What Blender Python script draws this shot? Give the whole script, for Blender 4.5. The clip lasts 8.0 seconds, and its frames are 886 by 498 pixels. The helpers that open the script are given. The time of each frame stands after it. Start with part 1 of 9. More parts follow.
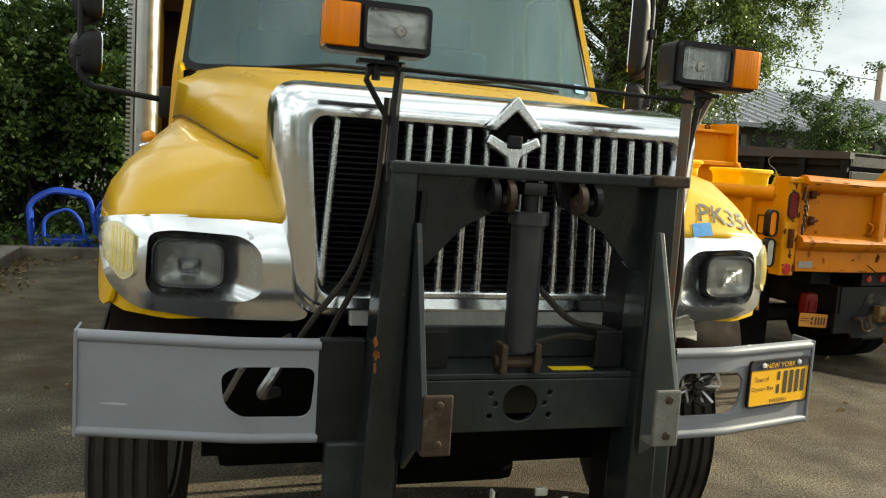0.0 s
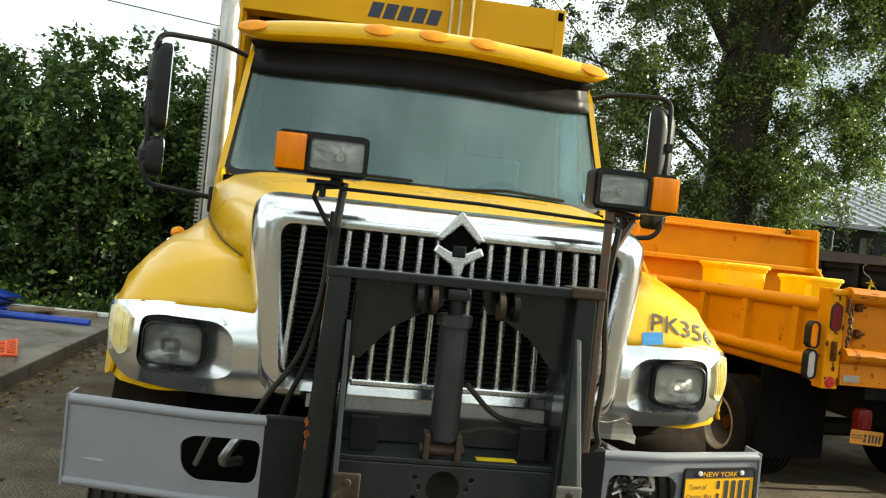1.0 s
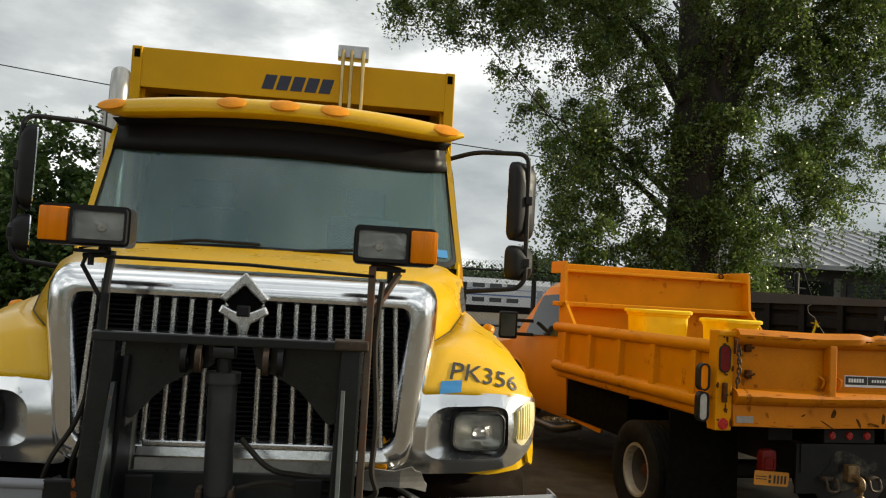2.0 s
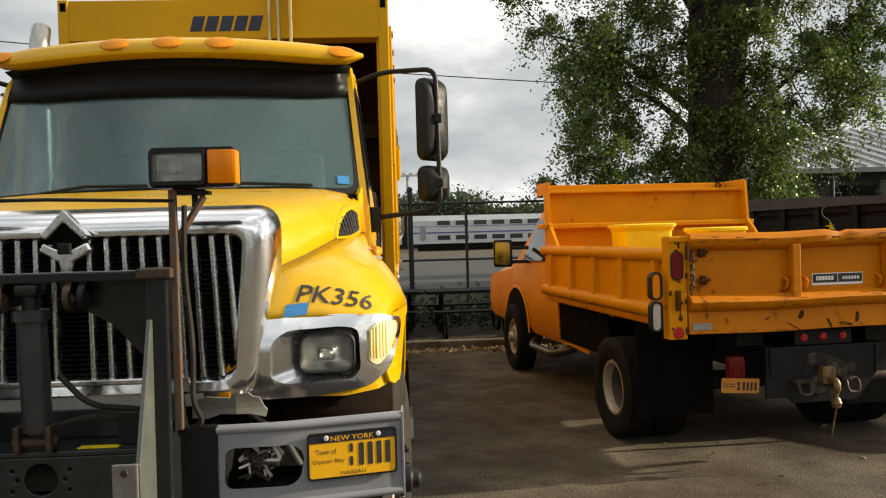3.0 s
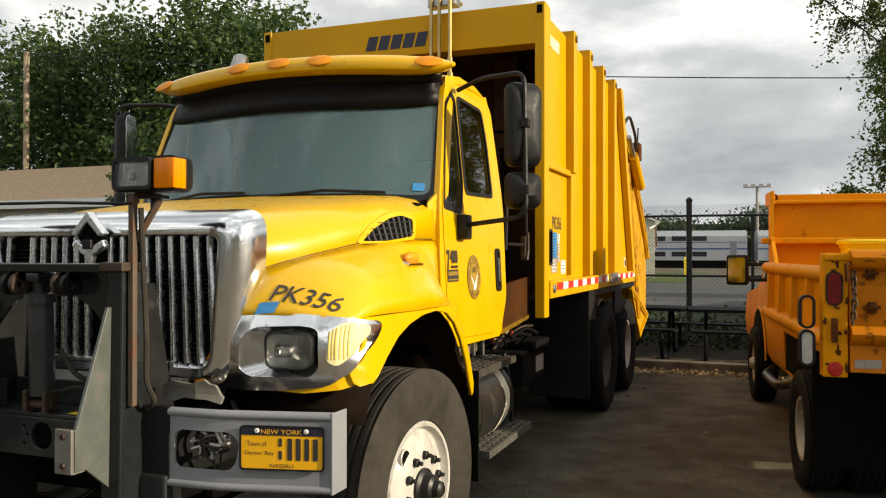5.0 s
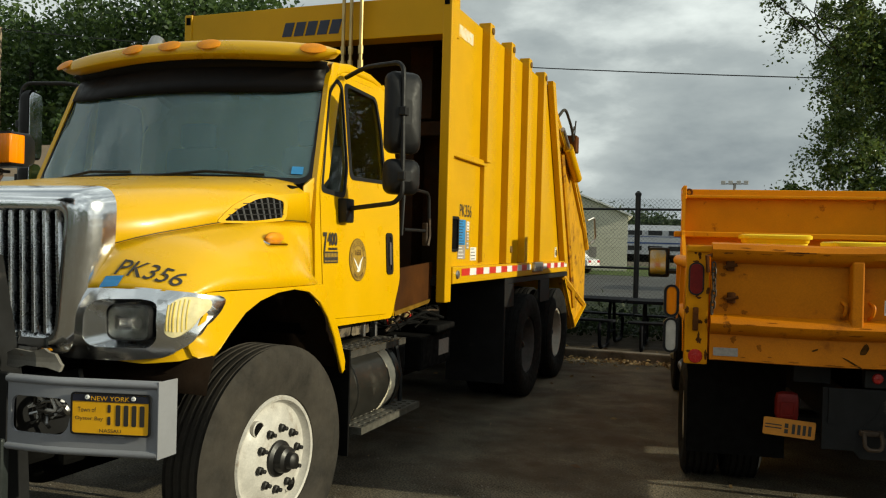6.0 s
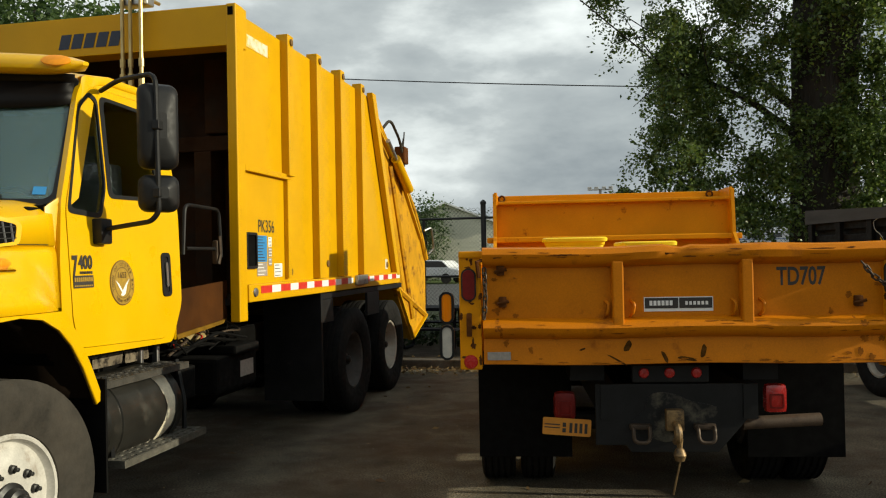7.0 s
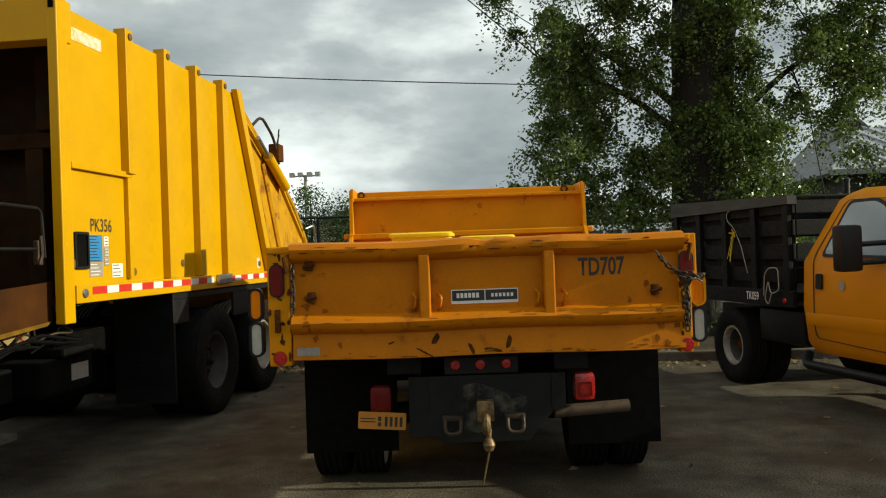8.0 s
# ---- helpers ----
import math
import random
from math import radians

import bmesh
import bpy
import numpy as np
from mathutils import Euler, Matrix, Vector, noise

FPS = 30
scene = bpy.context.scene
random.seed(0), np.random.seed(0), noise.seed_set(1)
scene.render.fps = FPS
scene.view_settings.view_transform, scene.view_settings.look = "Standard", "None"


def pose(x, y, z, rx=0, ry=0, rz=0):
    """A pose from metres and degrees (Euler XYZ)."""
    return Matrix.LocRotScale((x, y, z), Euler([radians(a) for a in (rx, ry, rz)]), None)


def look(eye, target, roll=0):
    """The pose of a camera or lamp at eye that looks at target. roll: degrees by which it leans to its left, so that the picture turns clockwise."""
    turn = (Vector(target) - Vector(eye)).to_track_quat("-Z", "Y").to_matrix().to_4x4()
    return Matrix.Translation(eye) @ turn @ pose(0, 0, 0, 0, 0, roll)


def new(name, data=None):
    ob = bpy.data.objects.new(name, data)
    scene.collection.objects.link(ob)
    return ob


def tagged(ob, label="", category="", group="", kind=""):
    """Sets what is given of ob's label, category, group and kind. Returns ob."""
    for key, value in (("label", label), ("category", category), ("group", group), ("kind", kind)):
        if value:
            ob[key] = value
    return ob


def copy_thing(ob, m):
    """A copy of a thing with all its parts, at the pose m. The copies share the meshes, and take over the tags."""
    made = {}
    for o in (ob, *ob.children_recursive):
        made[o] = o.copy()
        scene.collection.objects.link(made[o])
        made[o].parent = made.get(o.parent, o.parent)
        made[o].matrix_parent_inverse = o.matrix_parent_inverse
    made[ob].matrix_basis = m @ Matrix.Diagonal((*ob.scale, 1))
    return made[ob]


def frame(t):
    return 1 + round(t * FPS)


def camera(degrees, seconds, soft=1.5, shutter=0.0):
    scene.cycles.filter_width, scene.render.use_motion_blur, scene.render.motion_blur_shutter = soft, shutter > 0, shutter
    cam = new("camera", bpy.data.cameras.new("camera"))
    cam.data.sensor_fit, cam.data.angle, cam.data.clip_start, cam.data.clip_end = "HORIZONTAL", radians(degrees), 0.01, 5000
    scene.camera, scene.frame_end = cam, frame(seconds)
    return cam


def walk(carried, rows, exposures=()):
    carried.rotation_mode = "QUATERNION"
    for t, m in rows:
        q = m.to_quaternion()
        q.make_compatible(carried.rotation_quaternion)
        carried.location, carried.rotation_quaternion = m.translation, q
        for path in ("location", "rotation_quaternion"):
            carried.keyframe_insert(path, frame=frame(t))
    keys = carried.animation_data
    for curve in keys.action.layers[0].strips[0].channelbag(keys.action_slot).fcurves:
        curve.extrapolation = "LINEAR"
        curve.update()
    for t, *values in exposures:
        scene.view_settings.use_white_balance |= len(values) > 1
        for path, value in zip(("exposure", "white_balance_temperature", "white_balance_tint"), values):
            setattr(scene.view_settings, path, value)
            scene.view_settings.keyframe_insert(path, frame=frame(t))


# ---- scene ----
cam = camera(57.2, 8.0, soft=1.15)
PATH = [
    (0, (-0.874, -2.072, 1.569), (-0.3, -0.169, 1.349), 3.7),
    (0.5, (-0.634, -2.344, 1.628), (-0.37, -0.371, 1.429), 4.5),
    (1, (-0.403, -2.485, 1.678), (-0.134, -0.503, 1.647), 5.9),
    (1.5, (-0.04, -2.55, 1.71), (0.236, -0.572, 1.813), 6.6),
    (2, (0.348, -2.704, 1.723), (0.595, -0.723, 1.839), 3.2),
    (2.2, (0.514, -2.683, 1.705), (0.757, -0.7, 1.792), 0.8),
    (3.3, (1.407, -2.634, 1.619), (1.411, -0.635, 1.549), -1.9),
    (3.5, (1.54, -2.611, 1.609), (1.443, -0.616, 1.509), -1.8),
    (4, (1.853, -2.472, 1.569), (1.477, -0.512, 1.431), -1.0),
    (4.5, (2.234, -2.421, 1.564), (1.58, -0.534, 1.464), -1.1),
    (4.7, (2.392, -2.391, 1.596), (1.686, -0.52, 1.565), -1.0),
    (5.8, (3.022, -2.264, 1.577), (2.291, -0.403, 1.607), 2.2),
    (6, (3.179, -2.272, 1.572), (2.491, -0.394, 1.558), 1.5),
    (6.5, (3.499, -2.142, 1.54), (2.96, -0.216, 1.52), -0.7),
    (7, (3.753, -2.011, 1.57), (3.343, -0.053, 1.59), -1.1),
    (7.5, (4.115, -1.992, 1.568), (3.735, -0.029, 1.59), -1.6),
    (8, (4.434, -1.897, 1.53), (4.191, 0.088, 1.542), -2.0),
]
walk(cam, [(t, look(eye, target, roll)) for t, eye, target, roll in PATH],
     [(0, 0.85, 6600, 1), (0.5, 1.42, 6500, -7), (1, 1.12, 6500, -1), (1.5, 0.5, 6550, 4), (2, 0.24, 6650, 6), (2.2, 0.20, 6750, 6), (3.3, 0.48, 6850, 10), (4.7, 0.47, 6850, 10), (5.8, -0.22, 6500, -1), (6.5, 0.0, 6450, 0), (7.2, 0.0, 6450, 2), (8, -0.03, 6450, -1)])

# ---------- light and sky ----------
SUN = Vector((1.0, 0.06, 0.34)).normalized()
world = bpy.data.worlds.new("sky")
scene.world = world
world.use_nodes = True
wn, wl = world.node_tree.nodes, world.node_tree.links
wn.clear()
w_out, w_bg = wn.new("ShaderNodeOutputWorld"), wn.new("ShaderNodeBackground")
w_sky = wn.new("ShaderNodeTexSky")
w_sky.sky_type, w_sky.sun_disc = "NISHITA", False
w_sky.sun_elevation, w_sky.sun_rotation = math.asin(SUN.z), math.atan2(SUN.x, SUN.y)
w_scale = wn.new("ShaderNodeVectorMath")
w_scale.operation = "SCALE"
w_scale.inputs["Scale"].default_value = 0.10
w_tc, w_map = wn.new("ShaderNodeTexCoord"), wn.new("ShaderNodeMapping")
w_map.inputs["Scale"].default_value = (1.0, 1.0, 2.4)
w_n1, w_n2 = wn.new("ShaderNodeTexNoise"), wn.new("ShaderNodeTexNoise")
w_n1.inputs["Scale"].default_value, w_n1.inputs["Detail"].default_value, w_n1.inputs["Roughness"].default_value = 2.6, 7, 0.55
w_n2.inputs["Scale"].default_value, w_n2.inputs["Detail"].default_value = 1.1, 4
w_ramp = wn.new("ShaderNodeValToRGB")
w_ramp.color_ramp.elements[0].position, w_ramp.color_ramp.elements[0].color = 0.34, (0.54, 0.59, 0.65, 1)
w_ramp.color_ramp.elements[1].position, w_ramp.color_ramp.elements[1].color = 0.66, (2.05, 2.06, 2.06, 1)
w_mid = w_ramp.color_ramp.elements.new(0.5)
w_mid.color = (0.95, 0.99, 1.03, 1)
w_thin = wn.new("ShaderNodeMapRange")
w_thin.inputs["From Min"].default_value, w_thin.inputs["From Max"].default_value = 0.56, 0.72
w_thin.inputs["To Min"].default_value, w_thin.inputs["To Max"].default_value = 1.0, 0.8
w_mix = wn.new("ShaderNodeMix")
w_mix.data_type = "RGBA"
wl.new(w_tc.outputs["Generated"], w_map.inputs["Vector"])
wl.new(w_map.outputs["Vector"], w_n1.inputs["Vector"])
wl.new(w_map.outputs["Vector"], w_n2.inputs["Vector"])
wl.new(w_n1.outputs["Fac"], w_ramp.inputs["Fac"])
wl.new(w_n2.outputs["Fac"], w_thin.inputs["Value"])
wl.new(w_sky.outputs["Color"], w_scale.inputs[0])
wl.new(w_thin.outputs["Result"], w_mix.inputs["Factor"])
wl.new(w_scale.outputs["Vector"], w_mix.inputs[6])
wl.new(w_ramp.outputs["Color"], w_mix.inputs[7])
wl.new(w_mix.outputs[2], w_bg.inputs["Color"])
w_bg.inputs["Strength"].default_value = 0.585
wl.new(w_bg.outputs["Background"], w_out.inputs["Surface"])

sun = new("sun", bpy.data.lights.new("sun", "SUN"))
sun.data.energy, sun.data.angle, sun.data.color = 5.0, radians(0.6), (1.0, 0.885, 0.69)
sun.matrix_world = look(SUN * 50, (0, 0, 0))


# ---------- materials ----------
def material(name, color, rough=0.5, metal=0.0, vary=0.12, scale=6.0, grain=0.0, grain_scale=120.0, bump=0.0, bump_scale=40.0,
             second=None, second_at=(0.6, 0.7), second_scale=3.0, second_rough=None, coat=0.0, per_piece=0.0, stretch=(1, 1, 1), spec=0.5):
    """A principled surface with soft patches, fine grain, relief and, where second is given, worn or stained spots of that colour."""
    m = bpy.data.materials.new(name)
    m.use_nodes = True
    n, l = m.node_tree.nodes, m.node_tree.links
    p = n["Principled BSDF"]
    p.inputs["Roughness"].default_value, p.inputs["Metallic"].default_value, p.inputs["Coat Weight"].default_value = rough, metal, coat
    p.inputs["Coat Roughness"].default_value = 0.08
    p.inputs["Specular IOR Level"].default_value = spec
    tc, mp = n.new("ShaderNodeTexCoord"), n.new("ShaderNodeMapping")
    mp.inputs["Scale"].default_value = stretch
    l.new(tc.outputs["Object"], mp.inputs["Vector"])
    def fuzz(s, detail=5, roughness=0.55):
        t = n.new("ShaderNodeTexNoise")
        t.inputs["Scale"].default_value, t.inputs["Detail"].default_value, t.inputs["Roughness"].default_value = s, detail, roughness
        l.new(mp.outputs["Vector"], t.inputs["Vector"])
        return t.outputs["Fac"]
    def ranged(v, a, b, c, d):
        r = n.new("ShaderNodeMapRange")
        for k, x in zip(("From Min", "From Max", "To Min", "To Max"), (a, b, c, d)):
            r.inputs[k].default_value = x
        l.new(v, r.inputs["Value"])
        return r.outputs["Result"]
    def mul(a, b):
        x = n.new("ShaderNodeMath")
        x.operation = "MULTIPLY"
        l.new(a, x.inputs[0])
        l.new(b, x.inputs[1])
        return x.outputs[0]
    value = ranged(fuzz(scale), 0.3, 0.7, 1 - vary, 1 + vary)
    if grain:
        value = mul(value, ranged(fuzz(grain_scale, 3), 0.3, 0.7, 1 - grain, 1 + grain))
    if per_piece:
        info = n.new("ShaderNodeObjectInfo")
        value = mul(value, ranged(info.outputs["Random"], 0, 1, 1 - per_piece, 1 + per_piece))
    tint = n.new("ShaderNodeVectorMath")
    tint.operation = "SCALE"
    tint.inputs[0].default_value = color
    l.new(value, tint.inputs["Scale"])
    out = tint.outputs["Vector"]
    if second:
        mask = ranged(fuzz(second_scale, 9, 0.68), second_at[0], second_at[1], 0, 1)
        mix = n.new("ShaderNodeMix")
        mix.data_type = "RGBA"
        l.new(mask, mix.inputs["Factor"])
        l.new(out, mix.inputs[6])
        mix.inputs[7].default_value = (*second, 1)
        out = mix.outputs[2]
        if second_rough is not None:
            l.new(ranged(mask, 0, 1, rough, second_rough), p.inputs["Roughness"])
    if not second or second_rough is None:
        l.new(ranged(fuzz(scale * 2.3), 0.3, 0.7, max(0.02, rough * 0.8), min(1, rough * 1.25)), p.inputs["Roughness"])
    l.new(out, p.inputs["Base Color"])
    if bump:
        b = n.new("ShaderNodeBump")
        b.inputs["Strength"].default_value, b.inputs["Distance"].default_value = 1.0, bump
        l.new(fuzz(bump_scale, 4), b.inputs["Height"])
        l.new(b.outputs["Normal"], p.inputs["Normal"])
    return m


def glass_material(name, color, rough=0.02, ior=1.45, mix=0.0):
    """Clear or tinted glass."""
    m = bpy.data.materials.new(name)
    m.use_nodes = True
    p = m.node_tree.nodes["Principled BSDF"]
    p.inputs["Base Color"].default_value = (*color, 1)
    p.inputs["Roughness"].default_value, p.inputs["IOR"].default_value, p.inputs["Transmission Weight"].default_value = rough, ior, 1.0 - mix
    return m


def leaf_material(name, dark, light, shine=0.35):
    """Leaves that let light through, each of its own green."""
    m = bpy.data.materials.new(name)
    m.use_nodes = True
    n, l = m.node_tree.nodes, m.node_tree.links
    p, out = n["Principled BSDF"], n["Material Output"]
    geo, ramp = n.new("ShaderNodeNewGeometry"), n.new("ShaderNodeValToRGB")
    ramp.color_ramp.elements[0].color, ramp.color_ramp.elements[1].color = (*dark, 1), (*light, 1)
    l.new(geo.outputs["Random Per Island"], ramp.inputs["Fac"])
    l.new(ramp.outputs["Color"], p.inputs["Base Color"])
    p.inputs["Roughness"].default_value = shine
    tr, mix = n.new("ShaderNodeBsdfTranslucent"), n.new("ShaderNodeMixShader")
    l.new(ramp.outputs["Color"], tr.inputs["Color"])
    mix.inputs[0].default_value = 0.42
    l.new(p.outputs[0], mix.inputs[1])
    l.new(tr.outputs[0], mix.inputs[2])
    l.new(mix.outputs[0], out.inputs["Surface"])
    return m


YELLOW = material("yellow_paint", (0.69, 0.395, 0.002), 0.3, vary=0.05, scale=2.0, grain=0.02, coat=0.28, spec=0.4, bump=0.0004, bump_scale=3.0)
YELLOW_BODY = material("yellow_body_paint", (0.575, 0.315, 0.001), 0.42, spec=0.2, vary=0.06, scale=2.5, grain=0.03, coat=0.0, bump=0.0015, bump_scale=4.0,
                       second=(0.33, 0.17, 0.02), second_at=(0.70, 0.78), second_scale=5.0, second_rough=0.7)
ORANGE = material("orange_paint", (0.62, 0.242, 0.001), 0.5, vary=0.10, scale=3.0, grain=0.05, coat=0.0, bump=0.0006, bump_scale=6.0, spec=0.14,
                  second=(0.26, 0.070, 0.004), second_at=(0.60, 0.68), second_scale=4.2, second_rough=0.8)
GATEORANGE = material("weathered_orange_paint", (0.53, 0.165, 0.001), 0.5, vary=0.14, scale=2.6, grain=0.08, coat=0.0, bump=0.0012, bump_scale=5.0, spec=0.16,
                      second=(0.20, 0.055, 0.006), second_at=(0.57, 0.70), second_scale=3.4, second_rough=0.8)
ORANGE_CAB = material("orange_cab_paint", (0.64, 0.245, 0.001), 0.45, vary=0.05, scale=2.0, coat=0.0, spec=0.22)
BRIGHT = material("bright_yellow_plastic", (0.85, 0.62, 0.01), 0.4, vary=0.08, scale=5.0)
CHROME = material("chrome", (0.74, 0.755, 0.78), 0.07, 1.0, vary=0.05, scale=8.0, bump=0.0012, bump_scale=5.0)
BARCHROME = material("grille_chrome", (0.84, 0.85, 0.86), 0.26, 1.0, vary=0.03, scale=12.0)
SURROUND = material("wavy_chrome", (0.86, 0.87, 0.89), 0.15, 1.0, vary=0.05, scale=8.0, bump=0.003, bump_scale=4.0)
LINER = material("muddy_liner", (0.012, 0.007, 0.004), 0.9, vary=0.4, scale=5.0, grain=0.2, spec=0.1)
GREASE = material("greasy_black_iron", (0.009, 0.0085, 0.008), 0.42, vary=0.3, scale=14.0, grain=0.15, spec=0.4)
KERBSTONE = material("stained_kerb", (0.15, 0.13, 0.105), 0.9, vary=0.3, scale=1.7, grain=0.2, bump=0.006, bump_scale=40.0, second=(0.06, 0.048, 0.035), second_at=(0.45, 0.65), second_scale=2.0, spec=0.15)
STEEL = material("dull_steel", (0.42, 0.42, 0.42), 0.42, 1.0, vary=0.2, scale=8.0, second=(0.14, 0.08, 0.05), second_at=(0.6, 0.72), second_scale=7.0, second_rough=0.8)
STACK = material("stack_steel", (0.42, 0.41, 0.38), 0.33, 1.0, vary=0.15, scale=5.0)
BLACK = material("black_frame_paint", (0.0085, 0.0085, 0.009), 0.5, vary=0.4, scale=7.0, grain=0.15, bump=0.001, bump_scale=25.0,
                 second=(0.04, 0.036, 0.032), second_at=(0.64, 0.80), second_scale=6.0, second_rough=0.7, spec=0.25)
PLOWBLACK = material("glossy_black_plow_paint", (0.0145, 0.0165, 0.017), 0.17, vary=0.35, scale=7.0, grain=0.15, bump=0.0008, bump_scale=25.0, spec=0.45,
                     second=(0.10, 0.045, 0.02), second_at=(0.69, 0.75), second_scale=8.0, second_rough=0.8)
PLOW = material("plow_paint", (0.022, 0.026, 0.0255), 0.28, vary=0.35, scale=7.0, grain=0.15, bump=0.0008, bump_scale=25.0, spec=0.38,
                second=(0.13, 0.06, 0.025), second_at=(0.67, 0.74), second_scale=8.0, second_rough=0.8)
CYLGREY = material("worn_cylinder_paint", (0.035, 0.035, 0.036), 0.32, vary=0.3, scale=9.0, grain=0.1, spec=0.4, second=(0.10, 0.065, 0.04), second_at=(0.62, 0.74), second_scale=9.0, second_rough=0.7)
CHEEK = material("worn_grey_plate", (0.085, 0.092, 0.082), 0.4, vary=0.25, scale=9.0, grain=0.1, second=(0.30, 0.10, 0.04), second_at=(0.62, 0.72), second_scale=9.0, second_rough=0.8)
LUGSTEEL = material("pale_lug_paint", (0.42, 0.41, 0.33), 0.6, vary=0.2, scale=12.0, grain=0.1)
EARSTEEL = material("bare_scuffed_steel", (0.15, 0.14, 0.12), 0.5, vary=0.25, scale=12.0, grain=0.1, second=(0.12, 0.05, 0.02), second_at=(0.60, 0.70), second_scale=14.0, second_rough=0.8)
STALK = material("rusty_tan_stalk", (0.085, 0.058, 0.036), 0.6, vary=0.25, scale=9.0, grain=0.15, second=(0.14, 0.045, 0.015), second_at=(0.50, 0.66), second_scale=16.0, second_rough=0.85)
# brown steel whose colour holds the shade inside the packer body
SHADEBROWN = material("shaded_brown_steel", (0.030, 0.012, 0.003), 0.75, vary=0.35, scale=4.0, grain=0.2, second=(0.02, 0.014, 0.01), second_at=(0.45, 0.65), second_scale=3.0, spec=0.15)
RUST = material("rusty_steel", (0.085, 0.030, 0.008), 0.8, vary=0.35, scale=20.0, grain=0.2, bump=0.002, bump_scale=90.0, spec=0.08)
BRIGHTRUST = material("bright_rust", (0.20, 0.065, 0.018), 0.8, vary=0.35, scale=30.0, grain=0.2, spec=0.08)
SOFTRUST = material("rust_stained_paint", (0.27, 0.085, 0.006), 0.75, vary=0.35, scale=20.0, grain=0.2, spec=0.08)
OLDIRON = material("dark_rusty_iron", (0.055, 0.036, 0.022), 0.6, 0.4, vary=0.4, scale=18.0, grain=0.2, second=(0.12, 0.10, 0.07), second_at=(0.60, 0.72), second_scale=25.0)
GREY = material("grey_bumper_paint", (0.22, 0.225, 0.245), 0.45, vary=0.06, scale=5.0, grain=0.03, bump=0.0004, bump_scale=20.0,
                second=(0.45, 0.45, 0.46), second_at=(0.72, 0.76), second_scale=9.0)
GRIMYPIPE = material("sooty_pipe", (0.10, 0.065, 0.040), 0.7, vary=0.3, scale=9.0, grain=0.15, second=(0.05, 0.028, 0.016), second_at=(0.45, 0.65), second_scale=9.0)
BRASS = material("worn_brass", (0.22, 0.14, 0.06), 0.5, 0.5, vary=0.4, scale=18.0, grain=0.2, second=(0.06, 0.04, 0.025), second_at=(0.50, 0.66), second_scale=25.0)
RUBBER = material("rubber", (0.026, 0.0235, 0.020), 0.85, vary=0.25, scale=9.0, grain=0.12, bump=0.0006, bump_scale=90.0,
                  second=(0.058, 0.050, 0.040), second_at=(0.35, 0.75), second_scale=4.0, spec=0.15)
PLASTIC = material("black_plastic", (0.0065, 0.0065, 0.007), 0.5, vary=0.2, scale=12.0, bump=0.0003, bump_scale=300.0, spec=0.3)
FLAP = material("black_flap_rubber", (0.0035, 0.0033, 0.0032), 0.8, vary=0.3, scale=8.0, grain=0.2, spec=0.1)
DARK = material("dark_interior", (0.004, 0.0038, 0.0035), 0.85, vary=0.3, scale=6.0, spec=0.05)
WHEELWHITE = material("white_wheel_paint", (0.46, 0.44, 0.40), 0.5, vary=0.16, scale=14.0, grain=0.08,
                      second=(0.22, 0.17, 0.12), second_at=(0.56, 0.72), second_scale=9.0)
TANK = material("tank_aluminium", (0.024, 0.0225, 0.019), 0.35, 0.35, vary=0.35, scale=6.0, grain=0.12, second=(0.05, 0.045, 0.036), second_at=(0.58, 0.72), second_scale=5.0, second_rough=0.6)
PEEL = material("peeling_cream_coat", (0.60, 0.55, 0.42), 0.7, vary=0.2, scale=12.0, grain=0.1, second=(0.25, 0.15, 0.06), second_at=(0.64, 0.70), second_scale=18.0)
FROSTED = material("frosted_bulb_shield", (0.34, 0.34, 0.33), 0.65, vary=0.1)
SCOOP = material("satin_silver_scoop", (0.66, 0.67, 0.68), 0.24, 0.95, vary=0.08, scale=8.0)
BEZEL = material("dulled_chrome", (0.84, 0.85, 0.86), 0.19, 1.0, vary=0.05, scale=10.0, second=(0.45, 0.46, 0.46), second_at=(0.62, 0.66), second_scale=9.0, second_rough=0.35)
DARKRIM = material("dirty_dark_rim", (0.06, 0.055, 0.05), 0.7, vary=0.3, scale=9.0)
DULLRIM = material("dull_grey_rim", (0.40, 0.37, 0.31), 0.5, 0.3, vary=0.2, scale=9.0, second=(0.10, 0.06, 0.035), second_at=(0.58, 0.72), second_scale=8.0)
SCALE = material("dirt_scaled_panel", (0.16, 0.13, 0.09), 0.8, vary=0.3, scale=6.0, second=(0.015, 0.012, 0.01), second_at=(0.50, 0.60), second_scale=9.0, spec=0.15)
TREAD = material("step_aluminium", (0.115, 0.108, 0.09), 0.6, 0.6, vary=0.3, scale=15.0, grain=0.2)
DARKTREAD = material("grimy_step_aluminium", (0.055, 0.050, 0.042), 0.65, 0.4, vary=0.3, scale=15.0, grain=0.2)
LAMPBACK = material("lamp_reflector", (0.30, 0.31, 0.30), 0.22, 0.9, vary=0.5, scale=18.0, bump=0.004, bump_scale=45.0)
WINDGLASS = glass_material("windscreen_glass", (0.26, 0.42, 0.455), 0.03, 1.5, 0.13)
DARKGLASS = glass_material("tinted_glass", (0.35, 0.40, 0.40))
LENS = glass_material("lamp_glass", (0.9, 0.9, 0.88), 0.22)
AMBER = material("amber_lens", (0.80, 0.215, 0.0006), 0.25, vary=0.14, scale=20.0, coat=0.1, spec=0.2, bump=0.003, bump_scale=70.0, stretch=(1, 1, 0.06))
OLDAMBER = material("faded_amber_lens", (0.74, 0.27, 0.012), 0.35, vary=0.14, scale=20.0, spec=0.2)
